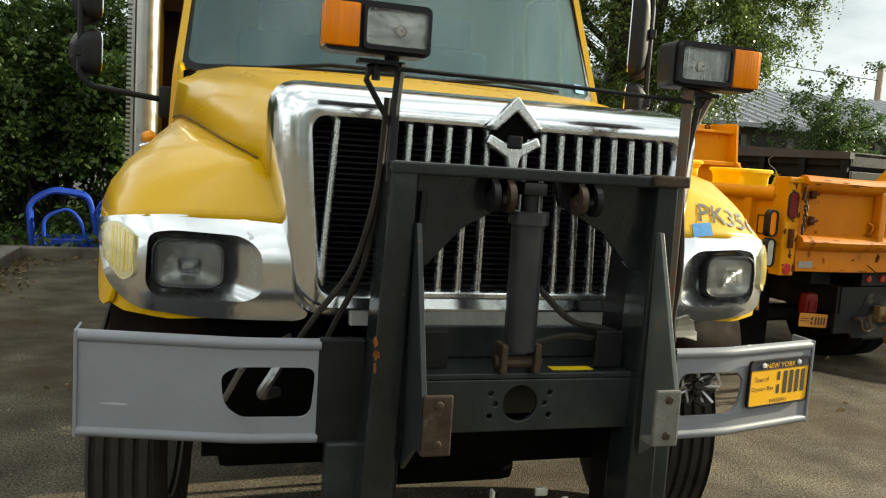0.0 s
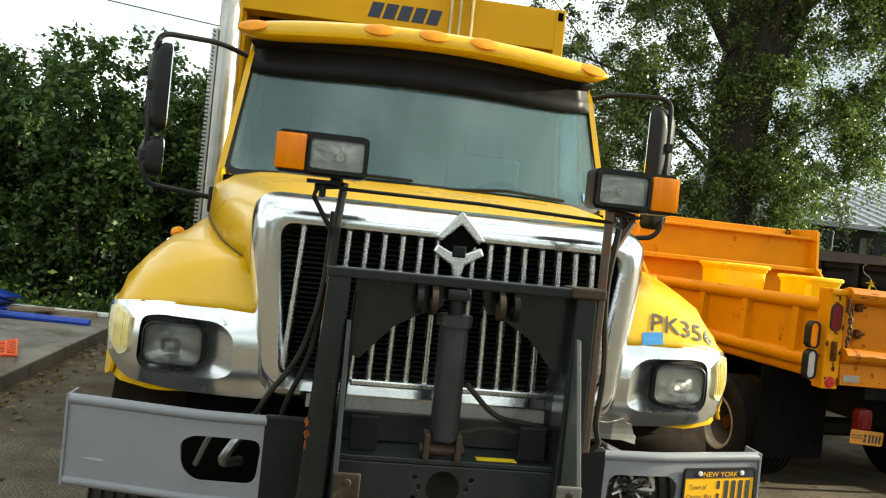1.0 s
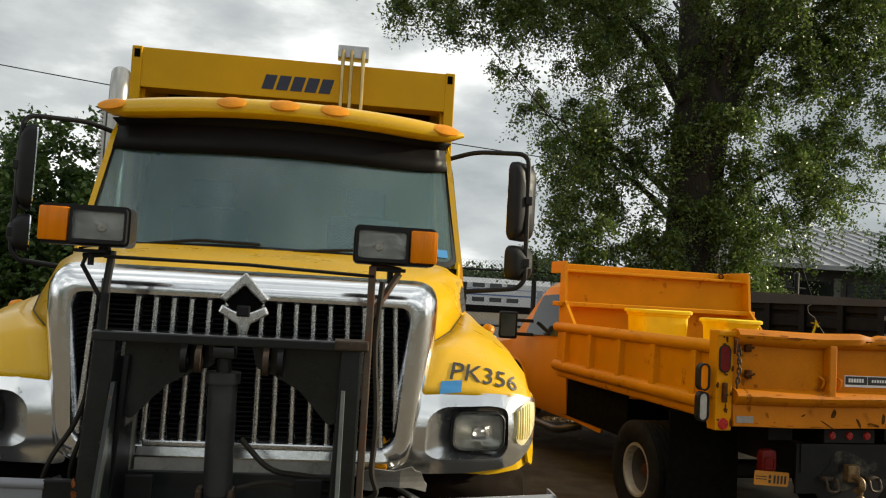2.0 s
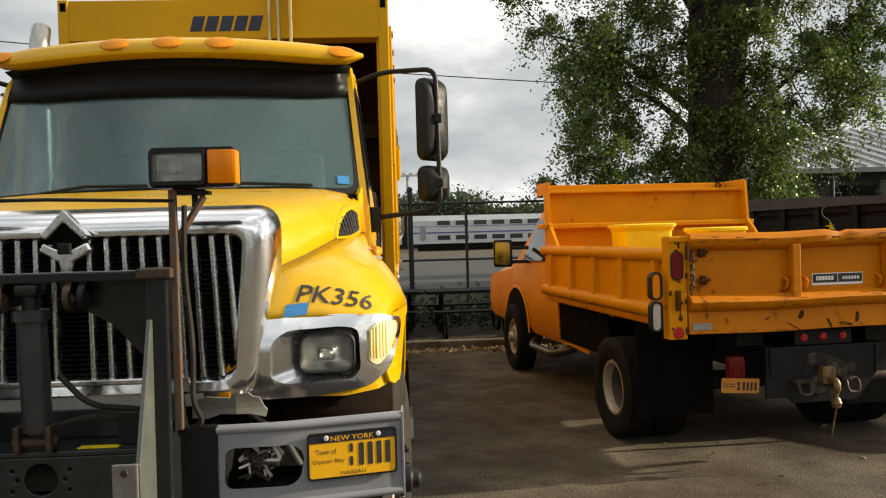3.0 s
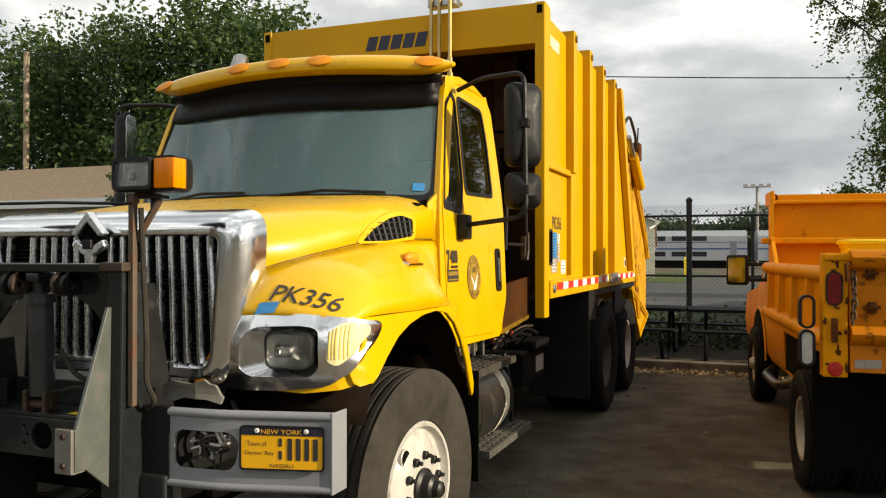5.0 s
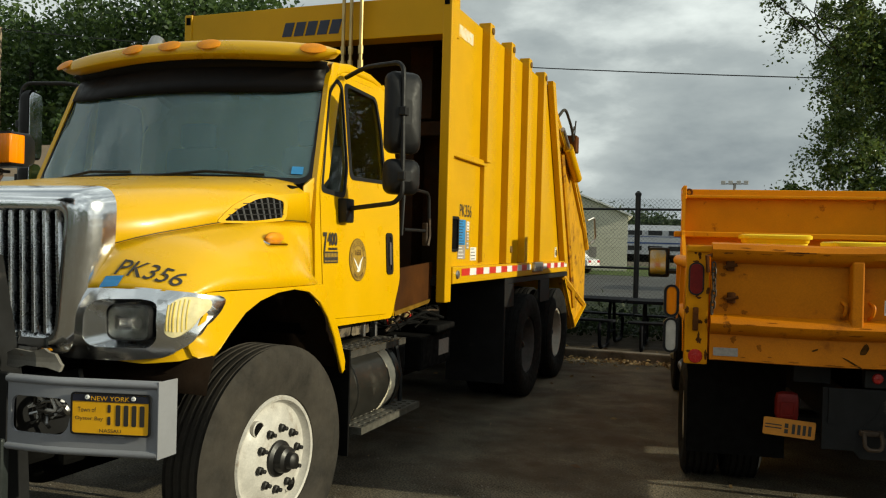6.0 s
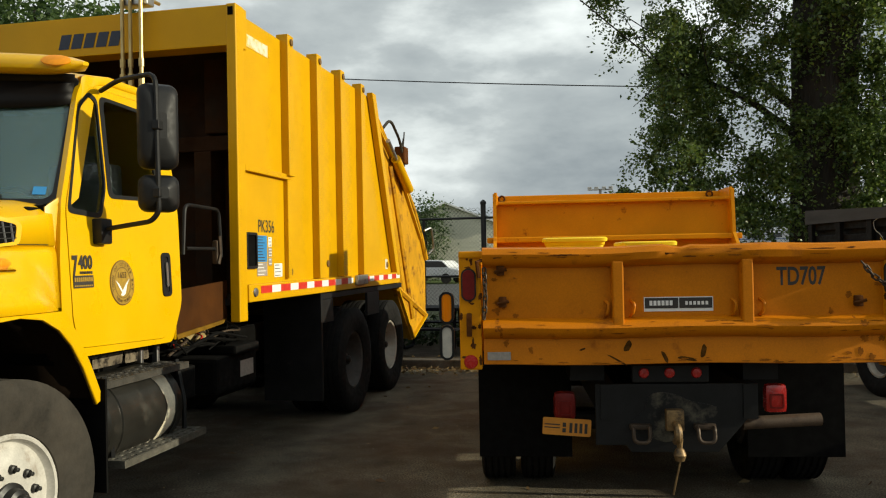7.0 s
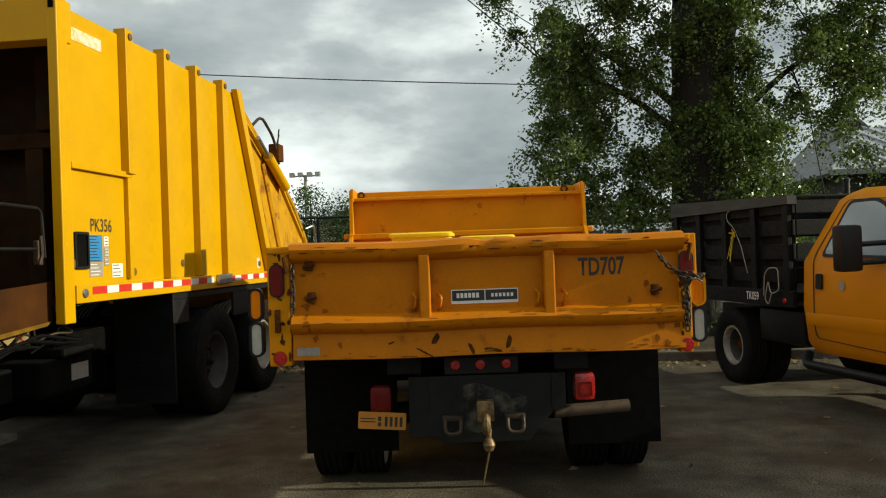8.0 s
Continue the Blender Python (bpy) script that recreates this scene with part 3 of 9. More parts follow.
for side in (1, -1):
    bm = bmesh.new()
    loft(bm, [[(side * x, y, z) for x, y, z in r] for r in fender_rings], closed=False)
    fenders.append(part("fender", bm, YELLOW, truck, smooth=True, thick=0.012))
    # lower fender panel with the wheel opening
    opening = [(1.665, 0.86), (1.62, 0.94), (1.55, 1.06), (1.46, 1.18), (1.37, 1.262), (1.25, 1.322), (1.10, 1.341), (0.95, 1.332), (0.82, 1.302), (0.72, 1.255), (0.63, 1.18), (0.565, 1.115), (0.53, 1.088)]
    rear = [(1.41, 1.347), (1.50, 1.235), (1.60, 1.075), (1.69, 0.92), (1.69, 0.87)]
    front = [(0.46, 1.082), (0.44, 1.094), (0.428, 1.13), (0.44, 1.18), (0.475, 1.25), (0.49, 1.32), (0.50, 1.345), (0.70, 1.347), (0.90, 1.3475), (1.20, 1.3475)]
    def panel_at(u, v, w, s_=side):
        x = float(np.interp(u, [0.33, 0.355, 0.40, 0.47, 0.58, 0.66, 0.72, 0.9, 1.2, 1.41, 1.70], [0.90, 1.0, 1.08, 1.137, 1.158, 1.168, 1.176, 1.197, 1.197, 1.185, 1.165]))
        return (s_ * (x + 0.012 * math.sin(max(0.0, 1.35 - v) * 5.0) - w), u + 0.006, v)
    bm = bmesh.new()
    plate(bm, rear + opening + front, (), panel_at, 0.012, cuts=14)
    part("lower_fender", bm, YELLOW, truck, smooth=True)
    bm = bmesh.new()   # folded edge of the wheel opening
    loft(bm, [[panel_at(u, v, 0.0), panel_at(u, v, 0.018)] for u, v in opening], closed=False)
    part("wheel_opening_edge", bm, YELLOW, truck, smooth=True, thick=0.006)
    # splash liner over the wheel
    bm = bmesh.new()
    ring = [[(side * x, 1.10 + 0.585 * math.cos(a), 0.82 + 0.535 * math.sin(a)) for x in (0.45, 1.13)] for a in (math.pi * (0.04 + 0.90 * k / 20) for k in range(21))]
    loft(bm, ring, closed=False)
    part("wheel_arch_liner", bm, LINER, truck, smooth=True, thick=0.008)
    # rubber flap behind the wheel
    bm = bmesh.new()
    box(bm, side * 0.9 - 0.02, side * 0.9 + 0.30 if side > 0 else side * 0.9 + 0.02, 1.70, 1.715, 0.40, 0.98)
    part("mud_flap", bm, FLAP, truck)

# side vent of the hood: dark pocket, rim and bars
for side in (1,):
    vent = soften([(0.945, 1.651), (1.13, 1.656), (1.345, 1.682), (1.368, 1.765), (1.27, 1.783), (1.18, 1.766), (1.06, 1.715)], 0.022)
    def vent_at(u, v, w, s=side):
        hw, zt, sx, sz, *_ = at_table(u, HOOD)
        x = float(np.interp(v, [sz, zt - 0.10], [sx, hw])) - 0.25 * max(0.0, v - zt + 0.10)
        return (s * (x + 0.006 - w), u, v)
    bm = bmesh.new()
    plate(bm, soften([(0.895, 1.640), (1.13, 1.645), (1.37, 1.668), (1.40, 1.775), (1.28, 1.803), (1.16, 1.786), (1.03, 1.728)], 0.035), [vent], vent_at, 0.03, cuts=5)
    rim = part("vent_rim", bm, YELLOW, truck, smooth=True, bevel=0.004)
    bm = bmesh.new()
    plate(bm, vent, (), lambda u, v, w: vent_at(u, v, w + 0.0042), 0.01, cuts=4)
    pocket = part("vent_mesh", bm, DARK, truck)
    for k in range(9):
        u = 1.0 + k * 0.042
        bm = bmesh.new()
        tube(bm, [vent_at(u, float(np.interp(u, [0.95, 1.13, 1.345], [1.652, 1.657, 1.682])), 0.003), vent_at(u, float(np.interp(u, [0.95, 1.06, 1.18, 1.27, 1.36], [1.655, 1.712, 1.763, 1.780, 1.766])), 0.003)], 0.005, 5)
        part("vent_bar", bm, SEAT, pocket)
    for k in range(3):
        bm = bmesh.new()
        u0 = (0.985, 1.03, 1.09)[k]
        tube(bm, [vent_at(u, 1.678 + 0.027 * k + 0.055 * (u - 0.95), 0.0005) for u in (u0, 1.2, 1.355)], 0.0028, 5)
        part("vent_bar", bm, PLASTIC, pocket)
for side in (1, -1):
    # amber side marker
    bm = bmesh.new()
    lathe(bm, [(0.001, -0.035), (0.03, -0.032), (0.045, -0.015), (0.05, 0.0), (0.045, 0.016), (0.03, 0.03), (0.001, 0.034)], 16, "z")
    bmesh.ops.scale(bm, vec=(0.55, 1.5, 0.75), verts=bm.verts[:])
    part("side_marker", bm, OLDAMBER, truck, "amber side marker lamp on a chrome base", smooth=True, m=pose(side * 1.065, 1.13, 1.578, 0, side * 20, 0))
    bm = bmesh.new()
    box(bm, -0.03, 0.03, -0.085, 0.085, -0.012, 0.006, 0.01)
    part("marker_base", bm, CHROME, truck, smooth=True, m=pose(side * 1.065, 1.13, 1.556, 0, side * 20, 0))

# chrome grille surround
GX = 0.02   # middle of the grille


def surround(hx_top, hx_bot, z0, z1, y, r, mid=0.0):
    """An outline across the front; mid holds the sides upright down to z 1.56 before they slope in."""
    side_x = hx_top + (hx_bot - hx_top) * (z1 - 1.56) / (z1 - z0) * (1 - mid)
    return [(u + GX, y + 0.04 * (abs(u) / 0.6) ** 2, v) for u, v in soften([(hx_bot, z0), (side_x, 1.56), (hx_top, z1), (-hx_top, z1), (-side_x, 1.56), (-hx_bot, z0)], r, 6)]


bm = bmesh.new()
loft(bm, [surround(0.585, 0.545, 1.17, 1.655, 0.36, 0.05), surround(0.588, 0.548, 1.165, 1.658, 0.265, 0.05), surround(0.600, 0.560, 1.145, 1.672, 0.238, 0.06),
          surround(0.635, 0.590, 1.115, 1.700, 0.232, 0.08, 0.3), surround(0.672, 0.618, 1.09, 1.735, 0.250, 0.09, 0.6), surround(0.695, 0.635, 1.075, 1.752, 0.285, 0.10, 0.9),
          surround(0.705, 0.645, 1.07, 1.765, 0.335, 0.10, 1.0), surround(0.712, 0.655, 1.07, 1.776, 0.385, 0.10, 1.0), surround(0.704, 0.650, 1.07, 1.766, 0.395, 0.10, 1.0)])
part("grille_surround", bm, SURROUND, truck, "polished chrome grille surround", smooth=True)
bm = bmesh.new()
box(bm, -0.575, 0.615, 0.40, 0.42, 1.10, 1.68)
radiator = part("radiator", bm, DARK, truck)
fin_bm = bmesh.new()
box(fin_bm, -0.57, 0.61, 0.375, 0.40, 0, 0.005)
fin = part("fin", fin_bm, BLACK, radiator, m=pose(0, 0, 1.17))
for k in range(1, 28):
    shared("fin", fin.data, radiator, pose(0, 0, 1.17 + 0.0175 * k))
bar_bm = bmesh.new()
loft(bar_bm, [[(x * w, y, z) for x, y in ((-0.012, 0.03), (-0.0115, 0.010), (-0.007, 0.002), (0, 0.0), (0.007, 0.002), (0.0115, 0.010), (0.012, 0.03))]
              for z, w in ((-0.25, 1), (0.25, 0.95))], caps=True)
bars = None
for k in range(15):
    x = -0.357 + 0.0625 * k
    if abs(x - 0.018) < 0.02:
        continue
    if bars is None:
        bars = part("grille_bar", bar_bm, BARCHROME, truck, smooth=True, m=pose(x, 0.275, 1.413, 0, -x * 5, 0))
    else:
        shared("grille_bar", bars.data, truck, pose(x, 0.275, 1.413, 0, -x * 5, 0))
shared("grille_bar", bars.data, truck, pose(-0.515, 0.29, 1.413, 0, 3, 0))
shared("grille_bar", bars.data, truck, pose(0.572, 0.29, 1.413, 0, -3, 0))
bm = bmesh.new()
box(bm, -0.30, 0.42, 0.262, 0.32, 1.145, 1.168, 0.006)
part("grille_rail", bm, BARCHROME, truck)
bm = bmesh.new()
box(bm, -0.44, 0.46, 0.27, 0.30, 1.06, 1.14, 0.004)
part("lower_panel", bm, WHEELWHITE, truck)
# three-pointed badge
bm = bmesh.new()
plate(bm, [(0.095, 1.652), (0.108, 1.625), (0.042, 1.585), (0.032, 1.53), (0.008, 1.53), (-0.002, 1.585), (-0.068, 1.625), (-0.055, 1.652), (-0.008, 1.630), (0.048, 1.630)], (), lambda u, v, w: (u, 0.222 + w, v), 0.03)
badge = part("badge", bm, BARCHROME, truck, "chrome three-pointed badge", bevel=0.006)
bm = bmesh.new()
plate(bm, [(0.02, 1.768), (0.105, 1.675), (0.082, 1.662), (0.02, 1.722), (-0.042, 1.662), (-0.065, 1.675)], (), lambda u, v, w: (u, 0.215 + w, v), 0.04)
part("badge_chevron", bm, BARCHROME, badge, "chrome chevron of the badge", bevel=0.006)
bm = bmesh.new()
box(bm, -0.003, 0.043, 0.212, 0.23, 1.612, 1.652, 0.006)
part("badge_centre", bm, PLASTIC, badge)
bm = bmesh.new()
plate(bm, [(0.02, 1.722), (0.085, 1.662), (0.05, 1.625), (-0.01, 1.625), (-0.045, 1.662)], (), lambda u, v, w: (u, 0.235 + w, v), 0.03)
part("badge_recess", bm, DARK, badge)


# headlamps
for side in (1, -1):
    def on_bezel(u, v, w, s=side):
        return (s * u, bezel_y(u) + w + (1.9 if v > 1.22 else 1.0) * (v - 1.22) ** 2 - 0.012, v)
    outline = soften([(0.56, 1.075), (0.585, 1.22), (0.605, 1.345), (0.72, 1.357), (0.95, 1.364), (1.10, 1.350), (1.172, 1.330), (1.168, 1.27), (1.13, 1.15), (1.05, 1.09), (0.85, 1.068), (0.60, 1.062)], 0.03)
    socket = soften([(0.695, 1.145), (0.70, 1.27), (0.755, 1.312), (0.95, 1.320), (1.015, 1.308), (1.02, 1.16), (0.99, 1.125), (0.74, 1.12)], 0.04)
    bm = bmesh.new()
    plate(bm, outline, [socket], on_bezel, 0.03, cuts=6)
    part("headlamp_bezel", bm, BEZEL, truck, "chrome headlamp bezel", smooth=True)
    lamp_ring = rounded(0.80, 1.0, 1.145, 1.305, 0.04, 4)
    bm = bmesh.new()
    sock = [(u, v) for u, v in socket]
    cu, cv = 0.90, 1.225
    loft(bm, [[on_bezel(u, v, 0.002) for u, v in sock], [on_bezel(cu + (u - cu) * 0.85 + 0.012, cv + (v - cv) * 0.86, 0.03) for u, v in sock],
              [on_bezel(cu + (u - cu) * 0.60 + 0.03, cv + (v - cv) * 0.60, 0.06) for u, v in sock]], closed=True)
    lamp = part("headlamp", bm, SCOOP, truck, smooth=True)
    def ring_at(pts, grow, w, s=side):
        return [(s * (cu + (u - cu) * grow * 0.95), 0.325 + w + 0.10 * max(0, u - 0.86), cv + (v - cv) * grow * 0.84) for u, v in pts]
    bm = bmesh.new()
    loft(bm, [ring_at(lamp_ring, 1.07, 0.035), ring_at(lamp_ring, 1.08, 0.0), ring_at(lamp_ring, 1.03, -0.006), ring_at(lamp_ring, 0.98, 0.004)])
    part("gasket", bm, PLASTIC, lamp, smooth=True)
    bm = bmesh.new()
    rings = [ring_at(lamp_ring, g, w) for g, w in ((1.0, 0.002), (0.93, -0.006), (0.6, -0.012), (0.25, -0.014))]
    loft(bm, rings)
    bm.faces.new([bm.verts.new(p) for p in rings[-1]])
    glass = part("lens", bm, LENS, lamp, smooth=True, thick=0.004)
    glass.visible_shadow = False
    bm = bmesh.new()
    loft(bm, [ring_at(lamp_ring, g, w) for g, w in ((1.0, 0.006), (0.85, 0.024), (0.45, 0.036), (0.2, 0.040))])
    part("reflector", bm, LAMPBACK, lamp, smooth=True)
    bm = bmesh.new()
    lathe(bm, [(0.002, -0.03), (0.025, -0.028), (0.033, 0.0), (0.03, 0.04)], 16, "y", (side * 0.90, 0.372, 1.215))
    part("bulb", bm, FROSTED, lamp, smooth=True)
    signal = soften([(1.050, 1.185), (1.060, 1.305), (1.10, 1.335), (1.155, 1.320), (1.158, 1.285), (1.125, 1.205), (1.085, 1.165)], 0.02)
    bm = bmesh.new()
    plate(bm, signal, (), lambda u, v, w: on_bezel(u, v, w - 0.012), 0.014, cuts=5)
    sig = part("turn_signal", bm, CLEARAMBER, truck, "pale amber corner signal lens", smooth=True)
    for k in range(6):
        u = 1.058 + 0.011 * k
        z0, z1 = 1.196 - 0.10 * (u - 1.058) + 0.9 * max(0, u - 1.10), float(np.interp(u, [1.05, 1.10, 1.16], [1.295, 1.322, 1.312]))
        bm = bmesh.new()
        tube(bm, [on_bezel(u, z0 + (z1 - z0) * q / 6, -0.0105) for q in range(7)], 0.0042, 6)
        part("lens_rib", bm, SIGNALRIB, sig, smooth=True)
    bm = bmesh.new()
    plate(bm, soften([(0.78, 1.080), (0.95, 1.088), (1.05, 1.10), (1.10, 1.13), (1.128, 1.13), (1.122, 1.086), (1.08, 1.072), (0.95, 1.060), (0.78, 1.070)], 0.008), (),
          lambda u, v, w: (side * u, bezel_y(u) + 0.022 + w, v), 0.03, cuts=4)
    part("lower_fender_edge", bm, YELLOW, truck, smooth=True)

# ---------- cab ----------
def cab_x(z):
    return float(np.interp(z, [1.0, 1.35, 1.85, 2.56, 2.64], [1.02, 1.03, 1.005, 0.93, 0.90]))


def screen_at(u, v, w):
    """The bowed windscreen: u across from -1 to 1, v up from 0 to 1."""
    return (u * (0.975 + (0.915 - 0.975) * v), 1.42 + 0.33 * v + 0.23 * u * u * (1 - 0.25 * v) + w, 1.905 + 0.67 * v - 0.015 * u * u)


bm = bmesh.new()
plate(bm, rounded(-1.0, 1.0, 0.0, 1.0, 0.06), (), lambda u, v, w: screen_at(u, v, w * 0.9), 0.005, cuts=10)
screen = part("windscreen", bm, WINDGLASS, truck, "bluish curved windscreen glass", smooth=True)
screen.visible_shadow = False
bm = bmesh.new()
plate(bm, rounded(-1.0, 1.0, -0.02, 1.06, 0.07), [rounded(-0.975, 0.975, 0.02, 0.97, 0.06)], lambda u, v, w: screen_at(u, v, w - 0.004), 0.02, cuts=8)
part("windscreen_seal", bm, PLASTIC, truck, smooth=True)
for side in (1, -1):
    bm = bmesh.new()   # windscreen post and cowl side
    posts = []
    for z in (1.35, 1.70, 1.86, 1.92, 2.1, 2.3, 2.5, 2.60):
        v = (z - 1.905) / 0.67
        yf = screen_at(1.0, v, 0)[1] if v > 0 else 1.56
        xf = screen_at(1.0, max(v, 0), 0)[0] if v > 0 else 0.96
        yb = yf + 0.14 if z > 1.8 else 1.72
        posts.append([(side * (xf - 0.01), yf + 0.015, z), (side * (xf + 0.008), yf + 0.006, z), (side * (xf + 0.020), yf + 0.035, z),
                      (side * (cab_x(z) - 0.004), yb, z), (side * (cab_x(z) - 0.05), yb, z)])
    loft(bm, posts, closed=True, caps=True)
    part("windscreen_post", bm, YELLOW, truck, smooth=True)
    # side wall with the door's opening, then the door
    def on_side(u, v, w, s=side):
        return (s * (cab_x(v) - w), u, v)
    door_line = soften([(1.67, 1.86), (1.68, 1.30), (1.74, 1.13), (2.58, 1.10), (2.64, 1.30), (2.655, 1.95), (2.60, 2.48), (2.52, 2.555), (1.98, 2.555), (1.905, 2.46)], 0.05)
    bm = bmesh.new()
    plate(bm, soften([(1.64, 1.88), (1.61, 1.60), (1.60, 1.24), (1.70, 1.085), (2.66, 1.07), (2.76, 1.3), (2.78, 2.0), (2.72, 2.52), (2.58, 2.63), (1.97, 2.62), (1.875, 2.50)], 0.04), [door_line], on_side, 0.03, cuts=5)
    part("cab_side", bm, YELLOW, truck, smooth=True)
    window = soften([(2.065, 1.945), (2.56, 1.955), (2.545, 2.30), (2.50, 2.49), (2.075, 2.505)], 0.05)
    quarter = soften([(1.695, 1.85), (1.96, 1.830), (2.025, 2.0), (2.032, 2.48), (1.965, 2.51), (1.868, 2.42)], 0.04)
    inner = [(1.671 + (u - 1.67) * 0.992 + 0.003, 1.10 + (v - 1.10) * 0.996 + 0.003) for u, v in door_line]
    bm = bmesh.new()
    plate(bm, inner, [window, quarter], lambda u, v, w: on_side(u, v, w - 0.003), 0.035, cuts=5)
    door = part("door", bm, YELLOW, truck, smooth=True)
    for outline_, mat_, nm in ((window, DARKGLASS, "window_pane"), (quarter, DARKGLASS, "quarter_pane")):
        bm = bmesh.new()
        plate(bm, outline_, (), lambda u, v, w: on_side(u, v, w + 0.010), 0.005, cuts=3)
        part(nm, bm, mat_, door, smooth=True).visible_shadow = False
        bm = bmesh.new()
        cu_, cv_ = sum(p[0] for p in outline_) / len(outline_), sum(p[1] for p in outline_) / len(outline_)
        plate(bm, [(cu_ + (u - cu_) * 1.07, cv_ + (v - cv_) * 1.04) for u, v in outline_], [[(cu_ + (u - cu_) * 0.94, cv_ + (v - cv_) * 0.96) for u, v in outline_]], lambda u, v, w: on_side(u, v, w - 0.006), 0.012, cuts=3)
        part("window_seal", bm, PLASTIC, door, smooth=True)
    bm = bmesh.new()   # recessed door handle
    plate(bm, rounded(2.535, 2.635, 1.36, 1.63, 0.03), [rounded(2.558, 2.612, 1.385, 1.605, 0.02)], lambda u, v, w: on_side(u, v, w - 0.012), 0.014)
    plate(bm, rounded(2.55, 2.622, 1.38, 1.61, 0.015), (), lambda u, v, w: on_side(u, v, w - 0.004), 0.002)
    grip = part("door_handle", bm, PLASTIC, door, bevel=0.003)
    bm = bmesh.new()
    plate(bm, rounded(2.574, 2.598, 1.42, 1.57, 0.01), (), lambda u, v, w: on_side(u, v, w - 0.016), 0.008)
    part("handle_lever", bm, STEEL, grip)
# back wall, roof, floor, cowl
bm = bmesh.new()
back = []
for z in (1.08, 1.5, 1.9, 2.2, 2.5, 2.62):
    x = cab_x(z)
    back.append([(-x, 2.70, z), (-x + 0.04, 2.78, z), (-x + 0.12, 2.81, z), (x - 0.12, 2.81, z), (x - 0.04, 2.78, z), (x, 2.70, z)])
loft(bm, back, closed=False)
part("cab_back", bm, YELLOW, truck, smooth=True, thick=0.03)
bm = bmesh.new()
roof = []
for y_, z, hx in ((1.74, 2.575, 0.88), (1.80, 2.625, 0.90), (1.95, 2.66, 0.905), (2.2, 2.68, 0.905), (2.5, 2.68, 0.90), (2.68, 2.655, 0.89), (2.79, 2.60, 0.86)):
    row = [(-hx - 0.03, z - 0.075), (-hx, z - 0.03), (-hx * 0.85, z - 0.008), (-hx * 0.4, z + 0.006), (hx * 0.4, z + 0.006), (hx * 0.85, z - 0.008), (hx, z - 0.03), (hx + 0.03, z - 0.075)]
    roof.append([(x, y_ + 0.20 * (x / 0.9) ** 2 * min(1.0, max(0.0, (2.2 - y_) / 0.4)), z) for x, z in row])
loft(bm, roof, closed=False)
part("cab_roof", bm, YELLOW, truck, smooth=True, thick=0.03)
bm = bmesh.new()
box(bm, -0.98, 0.98, 1.60, 2.78, 1.06, 1.12)
part("cab_floor", bm, DARK, truck)
bm = bmesh.new()
box(bm, -0.96, 0.96, 1.57, 1.60, 1.08, 1.87)
part("firewall", bm, DARK, truck)
bm = bmesh.new()
box(bm, -0.94, 0.94, 1.48, 1.98, 1.80, 1.86, 0.02)
box(bm, -0.90, 0.90, 1.62, 1.95, 1.40, 1.80, 0.04)
part("dashboard", bm, DARK, truck)
bm = bmesh.new()
loft(bm, [[(x, 1.40 + 0.17 * (x / 0.92) ** 2, 1.872) for x in np.linspace(-0.92, 0.92, 9)], [(x, 1.50 + 0.17 * (x / 0.92) ** 2, 1.888) for x in np.linspace(-0.92, 0.92, 9)]], closed=False)
part("cowl", bm, PLASTIC, truck, thick=0.01)
bm = bmesh.new()
lathe(bm, [(0.20 + 0.016 * math.cos(a), 0.016 * math.sin(a)) for a in (2 * math.pi * k / 8 for k in range(9))], 28, "z")
box(bm, -0.19, 0.19, -0.02, 0.02, -0.01, 0.01)
part("steering_wheel", bm, PLASTIC, truck, smooth=True, m=pose(0.48, 2.02, 1.83, -55, 0, 0))
for x in (0.48, -0.48):
    bm = bmesh.new()
    box(bm, x - 0.24, x + 0.24, 2.10, 2.55, 1.42, 1.56, 0.05)
    box(bm, x - 0.23, x + 0.23, 2.50, 2.64, 1.50, 2.20, 0.05)
    box(bm, x - 0.13, x + 0.13, 2.53, 2.63, 2.20, 2.38, 0.04)
    part("driver_seat", bm, SEAT, truck, smooth=True)
# wipers
for x0, x1 in ((-0.62, -0.05), (0.10, 0.68)):
    bm = bmesh.new()
    tube(bm, [screen_at(x0 / 0.9, 0.0, -0.02), screen_at((x0 + x1) / 1.8, 0.045, -0.03), screen_at(x1 / 0.9, 0.035, -0.018)], 0.008, 6)
    part("wiper", bm, PLASTIC, truck)
# sun visor above the windscreen, with amber lamps; its shadow and the tint form a dark band below
bm = bmesh.new()
rings = []
for u in np.linspace(-1, 1, 25):
    x, dy, dz = 1.0 * u, 0.15 * u * u, -0.045 * u * u
    k = math.sqrt(max(0.04, 1 - abs(u) ** 9))
    rings.append([(x, 1.70 + dy + a * k, 2.695 + dz + b * k) for a, b in ((0.03, -0.080), (-0.03, -0.076), (-0.054, -0.060), (-0.062, -0.030), (-0.050, 0.0), (-0.01, 0.026), (0.07, 0.042), (0.16, 0.045), (0.20, 0.02), (0.20, -0.03))])
loft(bm, rings, closed=True, caps=True)
visor = part("sun_visor", bm, YELLOW, truck, "yellow roof visor with amber marker lamps", smooth=True)
# near-black band on the glass: the visor's shadow and the tint painted together
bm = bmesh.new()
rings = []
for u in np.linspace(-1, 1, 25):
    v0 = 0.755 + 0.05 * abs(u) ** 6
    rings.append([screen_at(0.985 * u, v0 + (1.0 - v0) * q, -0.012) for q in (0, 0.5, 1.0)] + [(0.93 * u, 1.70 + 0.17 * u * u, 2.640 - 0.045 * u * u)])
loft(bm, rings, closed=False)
part("visor_shade", bm, material("visor_shadow_and_tint", (0.004, 0.003, 0.0025), 0.45, vary=0.1, spec=0.12), visor, smooth=True, thick=0.006)
